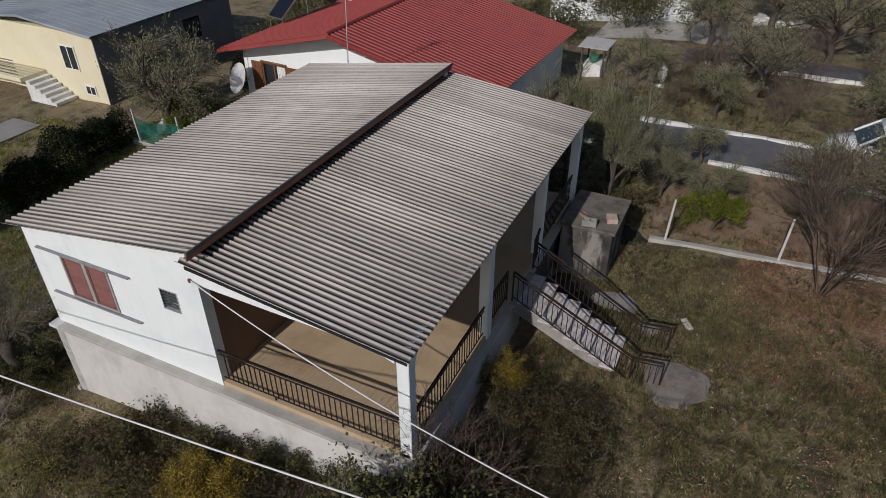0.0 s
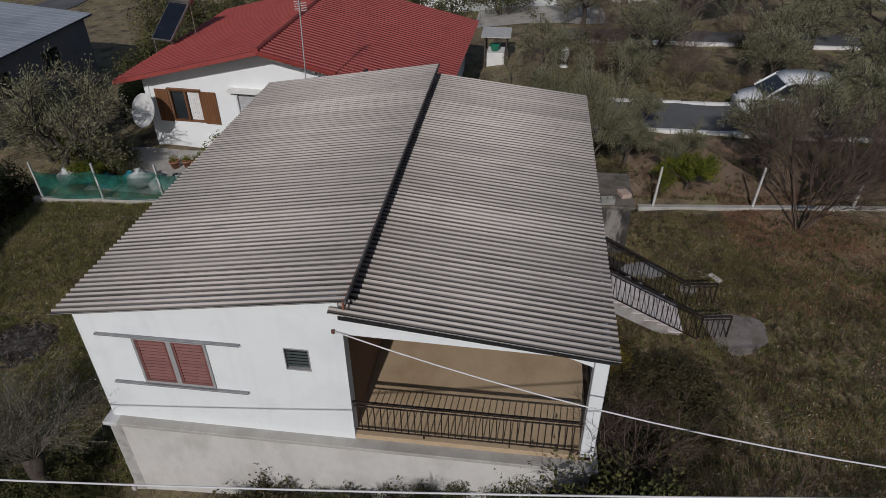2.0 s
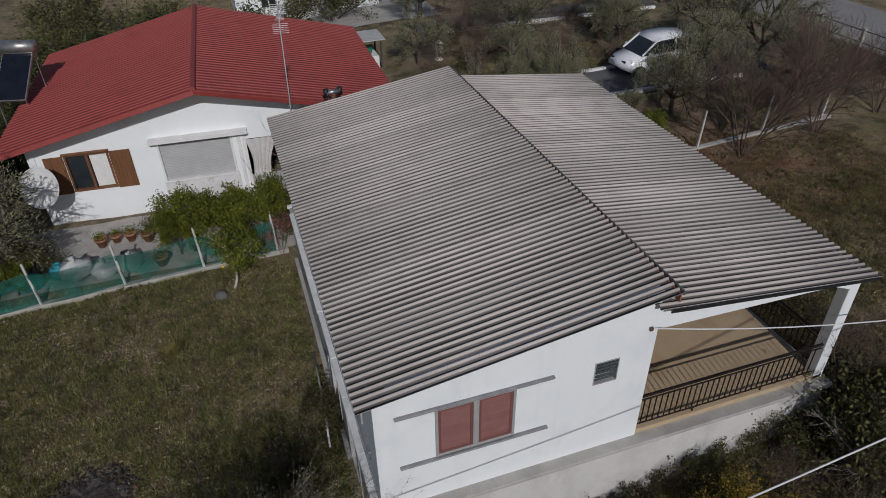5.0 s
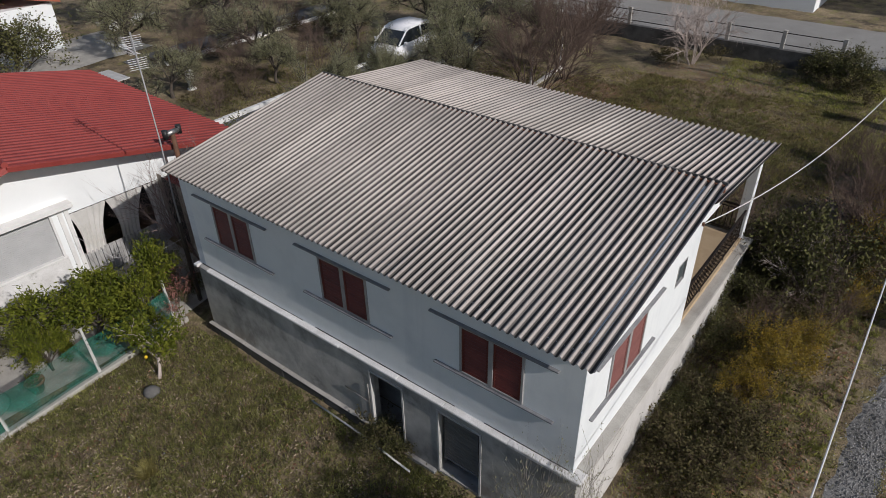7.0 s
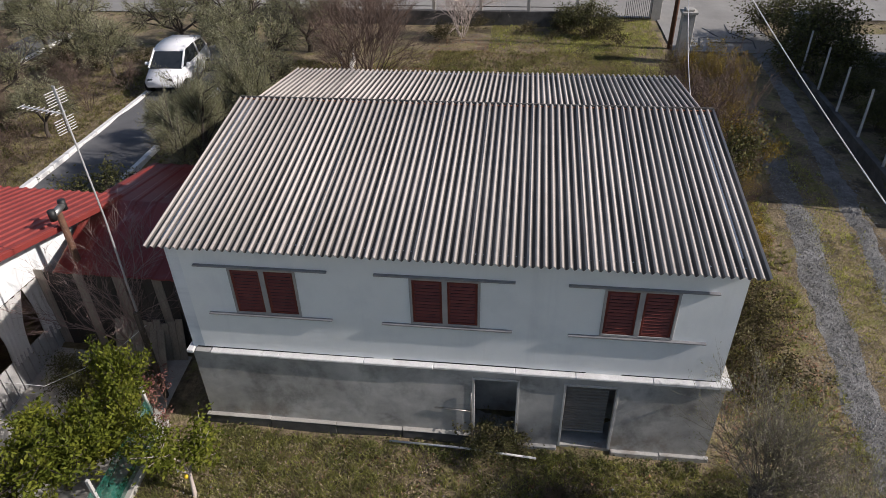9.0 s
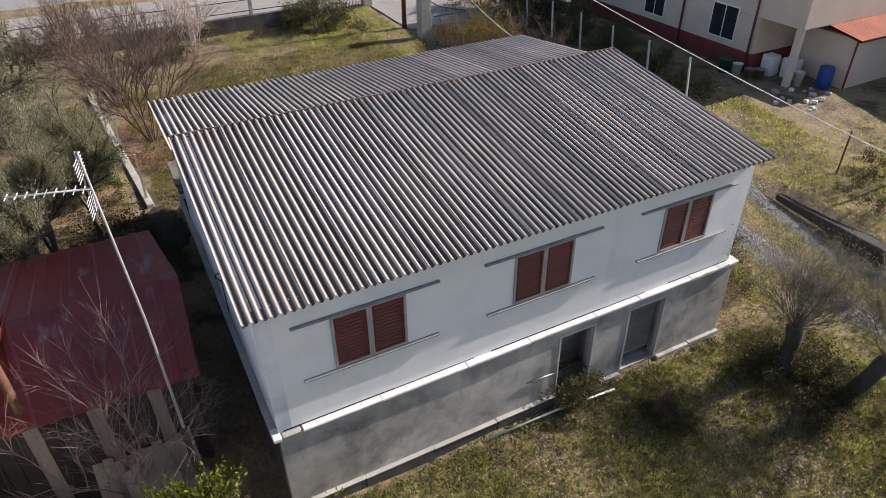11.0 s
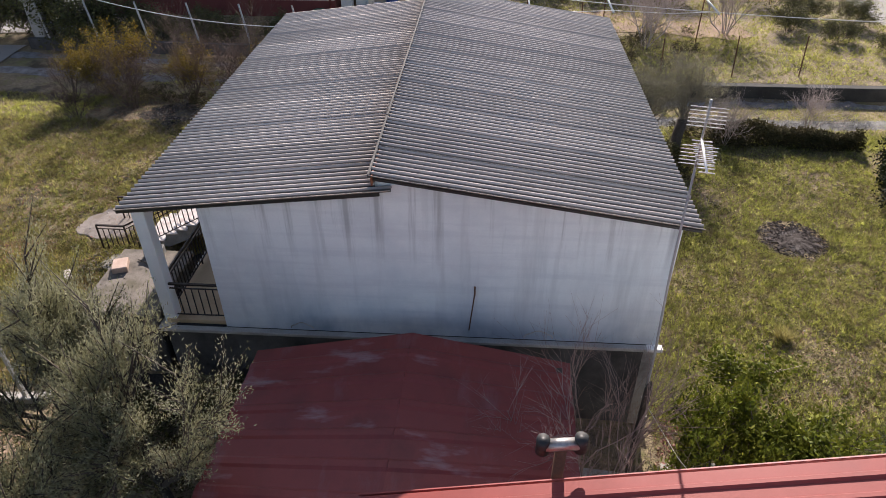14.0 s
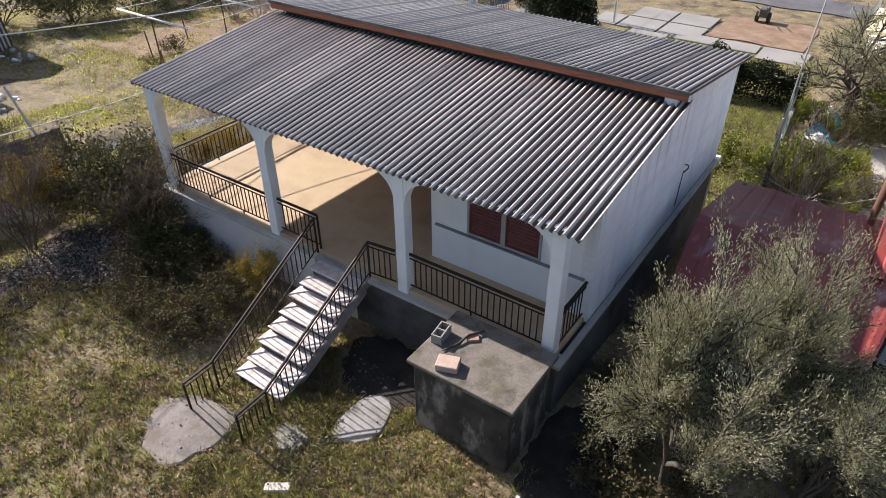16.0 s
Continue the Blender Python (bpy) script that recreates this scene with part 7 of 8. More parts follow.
strip("second_drive", -21.0, -18.6, 10.0, 26.0, M_ASPHALT, "dark asphalt drive under the olive trees", "drive", 0.05)
k = thing("drive_kerb", "white painted kerb along the far drive", "kerb", (-18.5, 12, 0.9), "drive kerbs")
for j in range(12):
    g = Geo()
    g.box(-18.6, 11 + j * 1.2, 0.6, -18.4, 11 + j * 1.2 + 1.17, 1.12, 0.015)
    part("kerbstone", g, M_WHITEPAINT, k)

M_CARPAINT = mat("white_car_paint", [(0.82, 0.82, 0.83), (0.87, 0.87, 0.88)], 1, 30, 0.3, grain=0.02, bump=0, spec=0.6)
M_TYRE = mat("tyre_rubber", [(0.015, 0.015, 0.015), (0.03, 0.03, 0.03)], 6, 40, 0.85, grain=0.2)


def small_car(m):
    """A small hatchback along +x of m, its front at +x, on z = 0."""
    car = thing("parked_car", "small white hatchback parked on the asphalt drive", "car", tuple(m.translation))
    secs = [(-1.92, 0.62, 0.45, 0.95, 0.55), (-1.84, 0.76, 0.30, 1.02, 0.66), (-1.3, 0.82, 0.25, 1.00, 0.74), (0.0, 0.83, 0.25, 0.94, 0.76), (0.95, 0.82, 0.26, 0.90, 0.72), (1.55, 0.76, 0.30, 0.78, 0.62), (1.88, 0.58, 0.42, 0.66, 0.45)]
    vs, fs = [], []
    for x, w, z0, z1, wt in secs:
        vs += [(x, -w * 0.92, z0), (x, -w, (z0 + z1) / 2), (x, -wt, z1), (x, 0, z1 + 0.03), (x, wt, z1), (x, w, (z0 + z1) / 2), (x, w * 0.92, z0)]
    n = 7
    for i in range(len(secs) - 1):
        fs += [(i * n + k, i * n + (k + 1) % n, (i + 1) * n + (k + 1) % n, (i + 1) * n + k) for k in range(n)]
    fs += [tuple(range(n)), tuple((len(secs) - 1) * n + k for k in range(n))[::-1]]
    g = Geo()
    g.add([m @ Vector(v) for v in vs], fs)
    part("body", g, M_CARPAINT, car, smooth=True)
    cab = [(-1.78, 0.66, 1.00, 0.60, 1.08), (-1.50, 0.70, 0.98, 0.56, 1.42), (-0.60, 0.75, 0.96, 0.62, 1.52), (0.25, 0.74, 0.94, 0.61, 1.50), (1.08, 0.68, 0.90, 0.60, 0.93)]
    def loft(rows, scale=1.0):
        v2, f2 = [], []
        for x, w, z0, wt, z1 in rows:
            v2 += [(x, -w, z0), (x, -wt, z1), (x, wt, z1), (x, w, z0)]
        for i in range(len(rows) - 1):
            f2 += [(4 * i + k, 4 * i + k + 1, 4 * i + 5 + k, 4 * i + 4 + k) for k in range(3)]
        f2 += [(0, 1, 2, 3), tuple(4 * (len(rows) - 1) + k for k in (3, 2, 1, 0))]
        g = Geo()
        g.add([m @ Vector(v) for v in v2], f2)
        return g
    part("glazing", loft(cab), M_GLASS, car)
    roof = [(-1.72, 0.64, 1.20, 0.58, 1.32), (-1.50, 0.64, 1.38, 0.60, 1.48), (-0.60, 0.66, 1.46, 0.62, 1.57), (0.15, 0.65, 1.44, 0.61, 1.55), (0.42, 0.63, 1.36, 0.60, 1.46)]
    part("roof", loft(roof), M_CARPAINT, car, smooth=True)
    for s in (-1, 1):
        for pts in ([(1.08, 0.70 * s, 0.93), (0.32, 0.625 * s, 1.47)], [(-0.62, 0.755 * s, 0.97), (-0.60, 0.645 * s, 1.50)], [(-1.78, 0.67 * s, 1.02), (-1.52, 0.58 * s, 1.42)]):
            g = Geo()
            g.tube([m @ Vector(p) for p in pts], 0.045, 6)
            part("pillar", g, M_CARPAINT, car)
        g = Geo()
        g.box(1.62, 0.40 * s - 0.12, 0.58, 1.84, 0.40 * s + 0.12, 0.72, 0.03, m)
        part("headlight", g, M_GLASS, car)
        g = Geo()
        g.box(-1.90, 0.58 * s - 0.08, 0.75, -1.76, 0.58 * s + 0.08, 1.0, 0.02, m)
        part("tail_light", g, M_SHUTTER_SUNLIT, car)
        for x in (-1.18, 1.20):
            g = Geo()
            g.tube([m @ Vector((x, 0.66 * s, 0.30)), m @ Vector((x, 0.86 * s, 0.30))], 0.30, 18)
            wheel = part("wheel", g, M_TYRE, car)
            g = Geo()
            g.tube([m @ Vector((x, 0.84 * s, 0.30)), m @ Vector((x, 0.872 * s, 0.30))], 0.19, 14)
            part("rim", g, M_METAL, wheel)
    for y in (-0.95, 0.80):
        g = Geo()
        g.box(0.70, y, 0.95, 0.86, y + 0.15, 1.06, 0.03, m)
        part("mirror", g, M_CARPAINT, car)


small_car(pose(-9.0, 18.8, 0.98, 0, 0, -87) @ Matrix.Diagonal((1.08, 1.10, 1.14, 1)))

# statue and garden shelter beyond the drive
g = Geo()
g.lathe([(0.22, 0.0), (0.22, 0.10), (0.13, 0.15), (0.12, 0.35), (0.17, 0.40), (0.18, 0.45)], (-14.4, 9.75, 0.85), 14)
g.lathe([(0.12, 0.45), (0.21, 0.55), (0.23, 0.70), (0.18, 0.80), (0.21, 0.90), (0.12, 1.0), (0.07, 1.05)], (-14.4, 9.75, 0.85), 12)
single("garden_statue", g, M_WHITEPAINT, "white stone garden ornament on a round pedestal", "statue", smooth=True)

shelter = thing("garden_shelter", "small open shelter with a grey sheet roof and green tub", "shelter", (-15.4, 6.1, 0.6))
for x in (-16.1, -14.7):
    for y in (5.7, 6.8):
        g = Geo()
        g.box(x - 0.04, y - 0.04, 0.3, x + 0.04, y + 0.04, 2.2, 0.005)
        part("post", g, M_BARK, shelter)
for k in range(10):
    g = Geo()
    y = 5.5 + k * 0.15
    g.box(-16.3, y, 2.2 + 0.01 * (k % 2), -14.5, y + 0.15, 2.24 + 0.01 * (k % 2), 0.004)
    part("roof_sheet", g, M_POST, shelter)
g = Geo()
g.box(-15.9, 5.8, 0.5, -14.8, 6.7, 1.35, 0.02)
part("counter", g, M_WHITEPAINT, shelter)
g = Geo()
g.lathe([(0.18, 0.0), (0.26, 0.28), (0.27, 0.30), (0.22, 0.28)], (-15.2, 6.2, 1.352), 14)
part("tub", g, mat("green_plastic_tub", [(0.01, 0.20, 0.10), (0.02, 0.28, 0.15)], 3, 30, 0.4, grain=0.05), shelter, "bright green plastic tub", smooth=True)


# ---------------------------------------------------------------- houses and walls around
def far_house(name, label, x0, y0, x1, y1, h, wall, roof, base=None, windows=(), overhang=0.35, pitch=0.0, z0=0.0):
    """A plain house with a low roof; windows are (face, along, sill, width, height)."""
    ob = thing(name, label, "house", ((x0 + x1) / 2, (y0 + y1) / 2, z0))
    g = Geo()
    g.box(x0, y0, z0 - 0.6, x1, y1, z0 + h, 0.02)
    part("wall", g, wall, ob)
    if base is not None:
        g = Geo()
        g.box(x0 - 0.02, y0 - 0.02, z0 - 0.6, x1 + 0.02, y1 + 0.02, z0 + 0.9, 0.02)
        part("base_band", g, base, ob)
    ym = (y0 + y1) / 2
    zt = z0 + h
    o = overhang
    for a, b in ((y0 - o, ym), (y1 + o, ym)):
        g = Geo()
        n = 24
        for k in range(n):
            xa = x0 - o + (x1 - x0 + 2 * o) * k / n
            xb = x0 - o + (x1 - x0 + 2 * o) * (k + 0.93) / n
            za, zb = zt + 0.01, zt + pitch + 0.01
            g = Geo()
            g.add([(xa, a, za), (xb, a, za), (xb, b, zb), (xa, b, zb), (xa, a, za + 0.09), (xb, a, za + 0.09), (xb, b, zb + 0.09), (xa, b, zb + 0.09)], [(0, 3, 2, 1), (4, 5, 6, 7), (0, 1, 5, 4), (2, 3, 7, 6), (1, 2, 6, 5), (0, 4, 7, 3)])
            part("roof_sheet", g, roof, ob)
        g = Geo()
        g.add([(x0 - o, a, zt + 0.0), (x1 + o, a, zt + 0.0), (x1 + o, b, zt + pitch), (x0 - o, b, zt + pitch), (x0 - o, a, zt + 0.07), (x1 + o, a, zt + 0.07), (x1 + o, b, zt + pitch + 0.07), (x0 - o, b, zt + pitch + 0.07)], [(0, 3, 2, 1), (4, 5, 6, 7), (0, 1, 5, 4), (2, 3, 7, 6), (1, 2, 6, 5), (0, 4, 7, 3)])
        part("roof_slope", g, roof, ob)
    for face, along_, sill, w, hh in windows:
        gf, gp = Geo(), Geo()
        if face in "ew":
            x = x1 if face == "e" else x0
            s = 1 if face == "e" else -1
            gf.box(x - 0.02, along_, z0 + sill, x + 0.05 * s, along_ + w, z0 + sill + hh, 0.005)
            gp.box(x, along_ + 0.07, z0 + sill + 0.07, x + 0.056 * s, along_ + w / 2 - 0.03, z0 + sill + hh - 0.07)
            gq = Geo()
            gq.box(x, along_ + w / 2 + 0.03, z0 + sill + 0.07, x + 0.056 * s, along_ + w - 0.07, z0 + sill + hh - 0.07)
        else:
            y = y1 if face == "n" else y0
            s = 1 if face == "n" else -1
            gf.box(along_, y - 0.02, z0 + sill, along_ + w, y + 0.05 * s, z0 + sill + hh, 0.005)
            gp.box(along_ + 0.07, y, z0 + sill + 0.07, along_ + w / 2 - 0.03, y + 0.056 * s, z0 + sill + hh - 0.07)
            gq = Geo()
            gq.box(along_ + w / 2 + 0.03, y, z0 + sill + 0.07, along_ + w - 0.07, y + 0.056 * s, z0 + sill + hh - 0.07)
        win = part("window", gf, M_WHITEPAINT, ob)
        part("pane", gp, M_GLASS, win)
        part("pane", gq, M_GLASS, win)
    return ob


M_CREAM = mat("cream_house_paint", [(0.66, 0.60, 0.42), (0.74, 0.68, 0.50)], 0.8, 40, 0.85, grain=0.06, coords="World")
M_GREYSHEET = mat("blue_grey_roof_sheet", [(0.22, 0.25, 0.28), (0.36, 0.39, 0.42), (0.30, 0.33, 0.36)], 0.35, 30, 0.5, grain=0.1, coords="World")
M_PINK = mat("pale_pink_plaster", [(0.60, 0.50, 0.42), (0.70, 0.61, 0.53)], 0.7, 40, 0.9, grain=0.08, coords="World")
M_MAROON = mat("maroon_base_paint", [(0.15, 0.035, 0.03), (0.21, 0.055, 0.045)], 1, 40, 0.8, grain=0.12, coords="World")
M_TILE = mat("terracotta_roof", [(0.30, 0.09, 0.05), (0.42, 0.15, 0.09)], 1, 20, 0.85, grain=0.3, coords="World")
cream = far_house("cream_house", "cream house with grey-blue sheet roof and a balcony", -12.0, -23.0, -2.75, -14.2, 3.35, M_CREAM, M_GREYSHEET, windows=[("e", -16.6, 1.5, 1.0, 1.2), ("e", -15.6, 0.35, 0.7, 0.5), ("n", -6.0, 1.6, 1.2, 1.1), ("n", -9.5, 1.6, 1.2, 1.1)], pitch=0.45)
g = Geo()
g.box(-12.02, -14.19, -0.3, -2.72, -14.15, 3.34)
part("side_cladding", g, mat("dark_grey_render", [(0.13, 0.13, 0.135), (0.19, 0.19, 0.195)], 0.6, 40, 0.9, grain=0.1, coords="World"), cream, "unpainted dark grey side wall")
g = Geo()
g.box(-2.74, -22.5, 1.0, -1.3, -18.2, 1.2, 0.01)
part("balcony", g, M_CREAM, cream)
for k in range(5):
    g = Geo()
    g.box(-1.36, -22.4, 1.35 + k * 0.17, -1.32, -18.3, 1.39 + k * 0.17)
    part("balcony_rail", g, M_METAL, cream)
for k in range(6):
    g = Geo()
    g.box(-2.7, -18.2 + k * 0.3, 0.0, -1.5, -17.9 + k * 0.3, 1.02 - k * 0.17, 0.01)
    part("step", g, M_LEDGE, cream)
pink = far_house("pink_house", "pale pink two-storey house with a maroon base across the lane", 24.5, 9.2, 32.5, 24.2, 3.4, M_PINK, M_TILE, None, [("w", 12.4, -1.9, 1.5, 1.5), ("w", 16.8, -1.9, 1.4, 1.4), ("w", 12.6, 1.0, 1.2, 1.3), ("w", 16.8, 1.0, 1.2, 1.3), ("s", 26.2, 1.0, 1.2, 1.3)], pitch=0.7, z0=3.9)
g = Geo()
g.box(24.5, 11.3, 0.3, 32.5, 24.2, 3.295, 0.02)
part("ground_storey", g, M_PINK, pink)
g = Geo()
g.box(24.47, 11.27, 0.3, 32.53, 24.23, 1.75, 0.02)
part("base_band", g, M_MAROON, pink, "maroon painted base")
for x in (24.75, 32.2):
    g = Geo()
    g.box(x - 0.13, 9.35, 0.5, x + 0.13, 9.61, 3.298, 0.015)
    part("porch_post", g, M_PINK, pink)
for x, y in ((24.42, 11.5), (24.42, 15.6)):
    g = Geo()
    g.tube([(x, y, 7.2), (x, y, 1.0)], 0.05, 8)
    part("drainpipe", g, M_MAROON, pink, "red-brown drainpipe", smooth=True)
annex = far_house("annex", "low cream lean-to with a red tiled roof beside the porch", 26.5, 8.1, 30.3, 10.6, 2.1, M_PINK, M_TILE, None, [], pitch=0.28, z0=0.85, overhang=0.40)
for x in (26.45, 30.2):
    g = Geo()
    g.tube([(x, 8.04, 2.9), (x, 8.04, 0.9)], 0.04, 8)
    part("drainpipe", g, M_MAROON, annex, "red-brown drainpipe", smooth=True)
outbuilding = far_house("white_outbuilding", "white outbuilding with a grey sheet roof and grey door", 31.0, 4.2, 35.5, 9.0, 3.0, M_NEIGHWALL, M_GREYSHEET, None, [], pitch=0.3, z0=0.6)
g = Geo()
g.box(30.96, 6.7, 0.6, 31.02, 7.6, 2.6, 0.01)
part("door", g, M_TRACK, outbuilding, "grey metal door")
far_house("white_house", "long white house beyond the olive trees", -34.0, 0.5, -26.0, 9.5, 3.0, M_NEIGHWALL, M_TILE, None, [("e", 2.0, 1.0, 1.0, 1.2), ("e", 6.0, 1.0, 1.0, 1.2)], pitch=1.2, z0=0.4)
far_house("street_house", "pale house across the street", -6.0, 40.0, 6.0, 50.0, 5.5, M_NEIGHWALL, M_TILE, None, [("s", -4.0, 1.2, 1.2, 1.4), ("s", 1.0, 1.2, 1.2, 1.4)], pitch=1.6, z0=1.0)
far_house("street_house", "pale pink house across the street", 14.0, 41.0, 26.0, 51.0, 5.5, M_PINK, M_TILE, None, [("s", 16.0, 1.2, 1.2, 1.4), ("s", 21.0, 1.2, 1.2, 1.4)], pitch=1.6, z0=1.0)
far_house("far_house", "white house far behind the gardens", -52.0, 16.0, -42.0, 27.0, 4.5, M_NEIGHWALL, M_TILE, None, [("e", 18.0, 1.2, 1.2, 1.4), ("e", 22.0, 1.2, 1.2, 1.4)], pitch=1.6, z0=0.9)
far_house("far_house", "cream house far behind the gardens", -50.0, -8.0, -41.0, 3.0, 4.5, M_CREAM, M_TILE, None, [("e", -5.0, 1.2, 1.2, 1.4), ("e", -1.0, 1.2, 1.2, 1.4)], pitch=1.6, z0=0.4)

# barrel and clutter by the annex
g = Geo()
g.lathe([(0.27, 0), (0.30, 0.08), (0.31, 0.45), (0.30, 0.82), (0.27, 0.9), (0.20, 0.9)], (25.9, 8.6, float(ground_z(25.9, 8.6)) - 0.01), 16)
single("blue_barrel", g, mat("blue_plastic_barrel", [(0.01, 0.05, 0.22), (0.02, 0.08, 0.32)], 3, 30, 0.4, grain=0.08), "blue plastic barrel standing beside the annex", "barrel", smooth=True)
for k, (x, y, hgt) in enumerate([(25.2, 9.3, 0.6), (24.4, 10.6, 0.45), (23.9, 11.4, 0.5), (24.1, 10.9, 0.4)]):
    g = Geo()
    g.lathe([(0.16, 0), (0.22, hgt), (0.24, hgt), (0.19, hgt - 0.02)], (x, y, float(ground_z(x, y)) - 0.01), 14)
    single("bucket", g, M_WHITEPAINT if k % 2 == 0 else M_METAL, "grey plastic bucket beside the pink house", "bucket", "buckets by the pink house", smooth=True)
planks = thing("plank_stack", "old planks leaning against the outbuilding", "planks", (30.7, 7.0, 0.8))
for k in range(9):
    g = Geo()
    g.box(-0.02, -0.05, 0, 0.02, 0.05, 2.2, 0.004, pose(30.55 - 0.02 * k, 4.15 + 0.10 * k, 0.5, 0, 9, 0))
    part("plank", g, M_TWIGPALE if k % 2 else M_BARK, planks)

# clutter in front of the porch
M_GREENTUB = mat("dark_green_plastic", [(0.005, 0.06, 0.035), (0.01, 0.10, 0.06)], 3, 30, 0.5, grain=0.1)
g = Geo()
g.lathe([(0.26, 0), (0.30, 0.6), (0.32, 0.62), (0.27, 0.6)], (23.7, 11.9, float(ground_z(23.7, 11.9)) - 0.01), 14)
single("green_bin", g, M_GREENTUB, "dark green plastic bin beside the maroon base", "bin", smooth=True)
for x, y, w, h in ((25.7, 10.1, 0.6, 0.85), (25.2, 10.8, 0.55, 0.9), (25.9, 10.9, 0.5, 0.5)):
    z = float(ground_z(x, y)) - 0.02
    g = Geo()
    g.box(x - w / 2, y - w / 2, z, x + w / 2, y + w / 2, z + h, 0.03)
    single("old_appliance", g, M_WHITEPAINT, "old white appliance standing in the porch", "appliance", "appliances in the porch")
rr = np.random.default_rng(5)
for k in range(26):
    x, y = (rr.normal(24.6, 0.9), rr.normal(8.2, 0.6)) if k < 16 else (rr.normal(28.6, 0.7), rr.normal(4.9, 0.35))
    z = float(ground_z(x, y))
    sz = rr.uniform(0.06, 0.16)
    g = Geo()
    g.box(-sz, -sz * 0.7, -0.03, sz, sz * 0.7, sz * 0.9, sz * 0.25, pose(x, y, z, rr.uniform(-15, 15), rr.uniform(-15, 15), rr.uniform(0, 180)))
    single("rubble_block", g, M_KERB if k % 3 else M_WHITEPAINT, "broken pale masonry block lying on the ground", "rubble", "rubble by the lean-to")

# drying frames on posts in the far garden
for y in (1.85, -1.70, -6.1):
    fr = thing("drying_frame", "white horizontal pole on rusty iron posts for washing lines", "drying frame", (22.6, y, 0.6), "drying frames")
    g = Geo()
    g.tube([(20.2, y, 2.6), (25.0, y - 0.05, 2.62)], 0.045, 8)
    part("bar", g, M_WHITEPAINT, fr, smooth=True)
    for x in (22.6,):
        g = Geo()
        g.tube([(x, y, float(ground_z(x, y)) - 0.1), (x, y, 2.6)], 0.03, 6)
        part("post", g, M_RUST, fr)
for x in (20.3, 22.7, 24.9):
    cable("washing_line", [(x, 1.85, 2.65), (x, 0.1, 2.57), (x, -1.7, 2.65), (x, -4.1, 2.56), (x, -6.1, 2.65)], 0.014, "white washing line between the frames")
for i, (x, y, hgt) in enumerate([(18.7, -0.7, 1.7), (23.4, 1.7, 1.2), (18.2, -3.6, 1.6), (18.4, -6.6, 1.7), (18.6, -9.4, 1.7), (24.6, -1.0, 1.3), (19.8, 3.4, 1.5)]):
    g = Geo()
    g.tube([(x, y, float(ground_z(x, y)) - 0.1), (x + 0.1, y + 0.05, float(ground_z(x, y)) + hgt)], 0.028, 6)
    single("fence_stake", g, M_RUST, "thin rusty iron fence stake in the grass", "stake", "garden stakes")

# wall along the lane
lane_wall = thing("lane_wall", "low concrete wall with leaning posts along the lane", "wall", (18.6, 10, 0.9))
g = Geo()
g.prism([(18.45, 8.5), (18.65, 8.5), (19.2, 24.0), (19.0, 24.0)], 0.4, 1.45, "z")
part("wall", g, M_DARKRENDER, lane_wall)
for k in range(7):
    y = 9.2 + k * 2.3
    x = 18.6 + (y - 8.5) * 0.035
    g = Geo()
    g.tube([(x, y, 1.40), (x + 0.12, y + 0.3, 3.1)], [0.05, 0.04], 4)
    part("post", g, M_POST, lane_wall, "pale leaning concrete post")
# Shade of the lane side is put into the wall's dark colour.
south_wall = thing("garden_wall", "low dark garden wall beside the lane", "wall", (17.3, -9, 0))
g = Geo()
g.box(17.25, -14.0, -0.2, 17.62, 3.6, 0.60, 0.02)
part("wall", g, mat("shaded_dark_concrete", [(0.035, 0.034, 0.03), (0.08, 0.076, 0.068)], 1.2, 30, 0.95, grain=0.3, coords="World"), south_wall)


def pillar(x, y, h, label):
    z = float(ground_z(x, y))
    ob = thing("gate_pillar", label, "pillar", (x, y, z), "gate pillars")
    g = Geo()
    g.box(x - 0.28, y - 0.28, z - 0.2, x + 0.28, y + 0.28, z + h, 0.02)
    part("shaft", g, M_KERB, ob)
    g = Geo()
    g.box(x - 0.36, y - 0.36, z + h, x + 0.36, y + 0.36, z + h + 0.12, 0.02)
    g.box(x - 0.22, y - 0.22, z + h + 0.12, x + 0.22, y + 0.22, z + h + 0.24, 0.04)
    part("cap", g, M_KERB, ob)


pillar(14.3, 23.0, 2.3, "grey concrete gate pillar with a stepped cap")
pillar(19.6, 23.6, 2.0, "grey concrete gate pillar with a stepped cap")
pillar(14.1, 30.3, 1.6, "grey concrete gate pillar with a stepped cap")
gate = thing("iron_gate", "open black iron gate with upright bars", "gate", (13.9, 30.0, 0.95))
gm2 = pose(14.0, 30.1, 0.95, 0, 0, 205)
g = Geo()
for z in (0.12, 1.3):
    g = Geo()
    g.box(0, -0.015, z, 1.9, 0.015, z + 0.04, 0.003, gm2)
    part("gate_frame", g, M_IRON, gate)
for k in range(16):
    g = Geo()
    g.box(0.05 + k * 0.12, -0.009, 0.05, 0.068 + k * 0.12, 0.009, 1.5, 0, gm2)
    part("bar", g, M_IRON, gate)

# street wall with a bar railing
street_wall = thing("street_wall", "low grey wall with a horizontal bar railing along the street", "wall", (4, 28.8, 0.9))
g = Geo()
g.box(-12.0, 28.6, 0.6, 10.1, 28.85, 1.75, 0.02)
part("wall", g, M_DARKRENDER, street_wall)
for k in range(9):
    x = -11.6 + k * 2.65
    g = Geo()
    g.box(x - 0.09, 28.64, 1.75, x + 0.09, 28.81, 2.65, 0.01)
    part("post", g, M_KERB, street_wall)
    if k < 8:
        for z in (1.95, 2.5):
            g = Geo()
            g.box(x + 0.09, 28.71, z, x + 2.56, 28.74, z + 0.035)
            part("rail", g, M_IRON, street_wall)

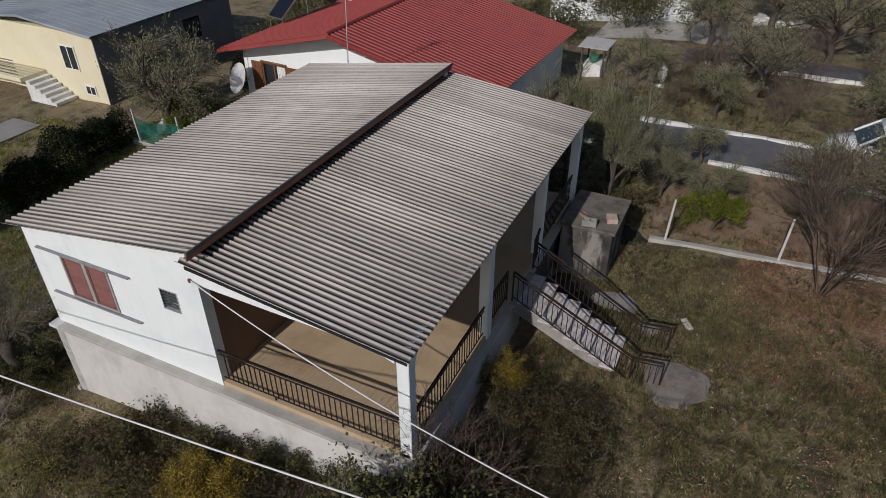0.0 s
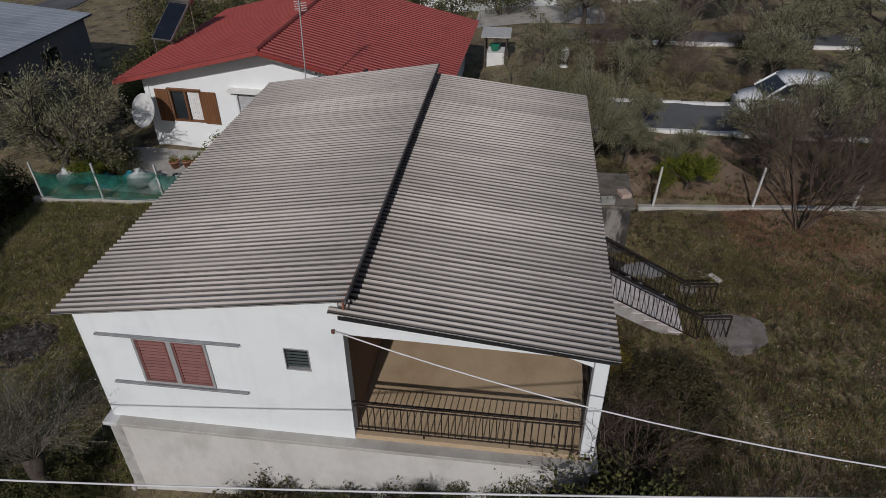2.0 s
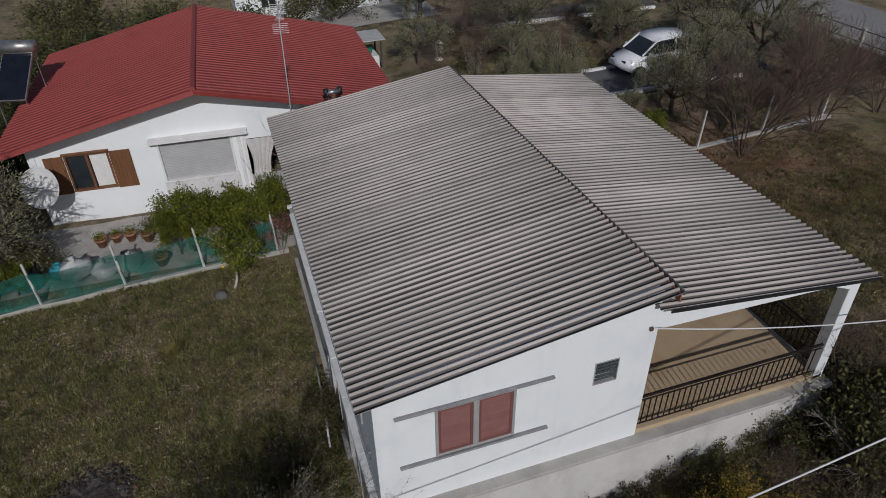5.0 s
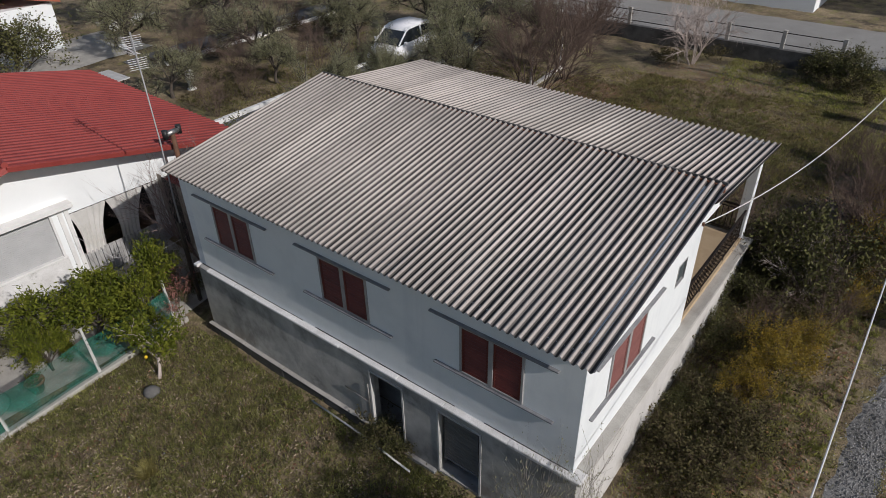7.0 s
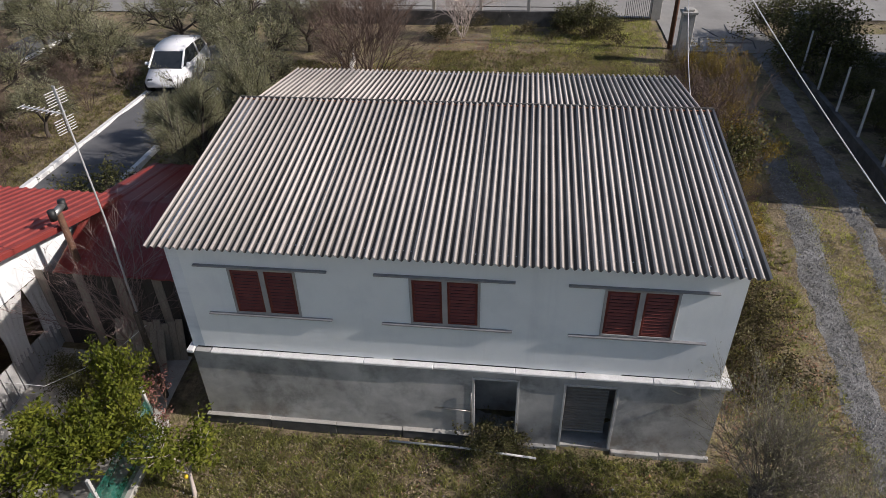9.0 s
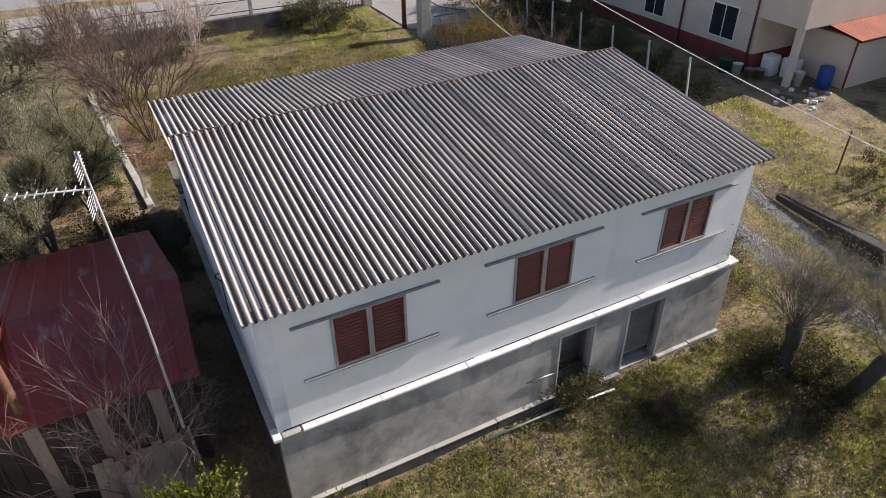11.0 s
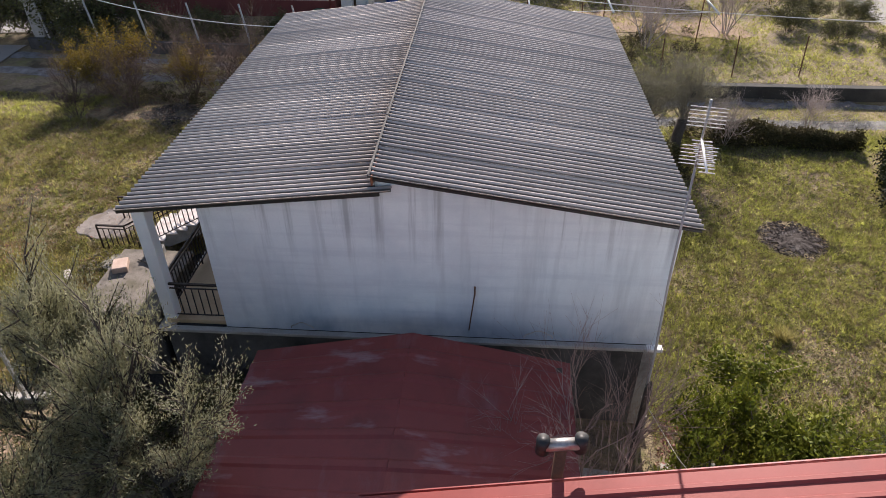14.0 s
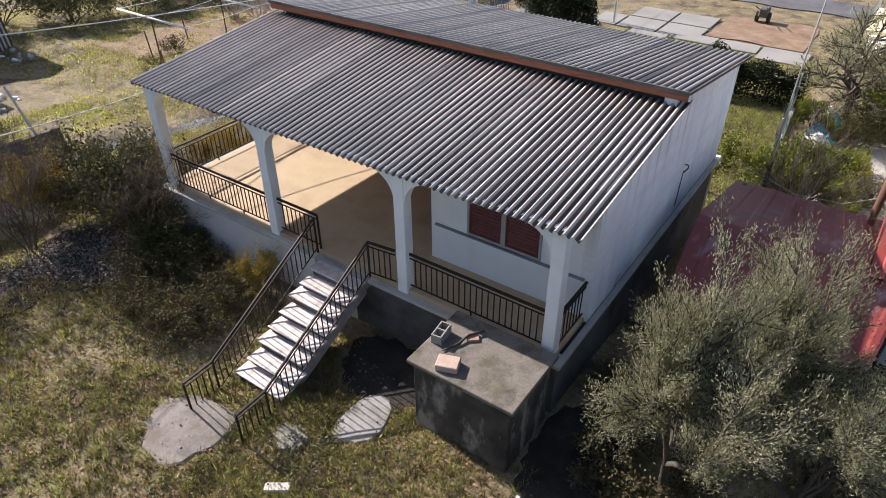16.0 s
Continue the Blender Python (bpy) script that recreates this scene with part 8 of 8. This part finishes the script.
# paving of the cream house's yard
paving = thing("paved_terrace", "terrace of large pale concrete slabs", "paving", (5, -19, 0), kind="structure")
for x, y, w, d in ((5.5, -18.15, 2.1, 2.0), (7.65, -18.15, 2.1, 2.0), (5.5, -20.25, 2.1, 2.05), (7.65, -20.25, 2.1, 2.05), (9.8, -18.15, 1.4, 2.0), (4.6, -16.9, 2.2, 1.2), (2.6, -16.9, 1.95, 1.3), (6.85, -16.1, 2.0, 0.9), (0.4, -16.9, 2.15, 1.9)):
    g = Geo()
    g.box(x, y, -0.1, x + w - 0.06, y + d - 0.06, 0.085 + 0.006 * math.sin(3 * x + y), 0.015)
    part("slab", g, M_ROAD, paving)
strip("bare_earth", 0.8, 5.3, -21.5, -17.2, M_EARTH, "bare reddish earth beside the terrace", "ground", 0.045, wob=0.15)
strip("bare_earth", -6.5, -1.6, 11.8, 18.6, M_EARTH, "bare pale brown earth under the olive trees", "ground", 0.03, wob=0.2)
strip("bare_earth", 23.6, 27.2, -9.0, 2.2, M_EARTH, "bare brown earth of the garden across the lane", "ground", 0.03, wob=0.5)
strip("concrete_drive", 19.6, 34.0, -18.4, -16.0, M_ROAD, "pale concrete drive beyond the garden", "drive", 0.06)
white_wall = thing("white_wall", "low white wall with a pillar beside the lane", "wall", (15.6, -12.4, 0.0))
g = Geo()
g.box(14.0, -12.6, -0.2, 16.0, -12.4, 0.75, 0.015)
part("wall", g, M_WHITEPAINT, white_wall)
g = Geo()
g.box(16.0, -12.68, -0.2, 16.36, -12.32, 1.7, 0.02)
part("pillar", g, M_WHITEPAINT, white_wall)
for k in range(14):
    g = Geo()
    g.box(14.05 + k * 0.14, -12.51, 0.75, 14.075 + k * 0.14, -12.485, 1.35)
    part("bar", g, M_METAL, white_wall)
strip("far_lane", -30.0, 60.0, -27.5, -24.5, M_ASPHALT, "grey lane beyond the terrace", "road", 0.05, step=1.0)
tiller = thing("garden_tiller", "small old garden tiller parked on bare earth", "tiller", (3.6, -21.0, 0.05))
for dx in (-0.28, 0.28):
    g = Geo()
    g.tube([(3.6 + dx - 0.07, -21.0, 0.30), (3.6 + dx + 0.07, -21.0, 0.30)], 0.27, 14)
    part("wheel", g, M_TYRE, tiller)
g = Geo()
g.box(3.38, -21.4, 0.32, 3.82, -20.7, 0.78, 0.06)
part("engine", g, M_DARKRENDER, tiller)
for dx in (-0.2, 0.2):
    g = Geo()
    g.tube([(3.6 + dx, -20.8, 0.7), (3.6 + dx * 1.4, -19.9, 1.05)], 0.022, 6)
    part("handle", g, M_IRON, tiller)
pergola = thing("white_pergola", "white metal pergola frame over a pale yard", "pergola", (11.0, -15.2, 0.0))
for x in (10.0, 12.4):
    for y in (-16.6, -13.9):
        g = Geo()
        g.box(x - 0.05, y - 0.05, -0.1, x + 0.05, y + 0.05, 2.3, 0.008)
        part("post", g, M_WHITEPAINT, pergola)
for y in (-16.6, -15.7, -14.8, -13.9):
    g = Geo()
    g.box(9.8, y - 0.04, 2.305, 12.6, y + 0.04, 2.38, 0.008)
    part("rafter", g, M_WHITEPAINT, pergola)
for x in (10.0, 12.4):
    g = Geo()
    g.box(x - 0.04, -16.55, 2.22, x + 0.04, -13.95, 2.30, 0.008)
    part("beam", g, M_WHITEPAINT, pergola)
strip("concrete_yard", -27.5, -22.0, 4.5, 12.5, M_KERB, "pale concrete yard behind the neighbour's garden", "paving", 0.05)
rr = np.random.default_rng(9)
for k in range(18):
    x, y = rr.normal(-27.6, 1.0), rr.normal(13.9, 0.8)
    sz = rr.uniform(0.12, 0.38)
    g = Geo()
    g.box(-sz, -sz * 0.7, -0.05, sz, sz * 0.7, sz * 0.8, sz * 0.25, pose(x, y, float(ground_z(x, y)), rr.uniform(-15, 15), rr.uniform(-15, 15), rr.uniform(0, 180)))
    single("rubble_block", g, M_WHITEPAINT if k % 2 else M_KERB, "broken white masonry block on the rubble heap", "rubble", "rubble heap")
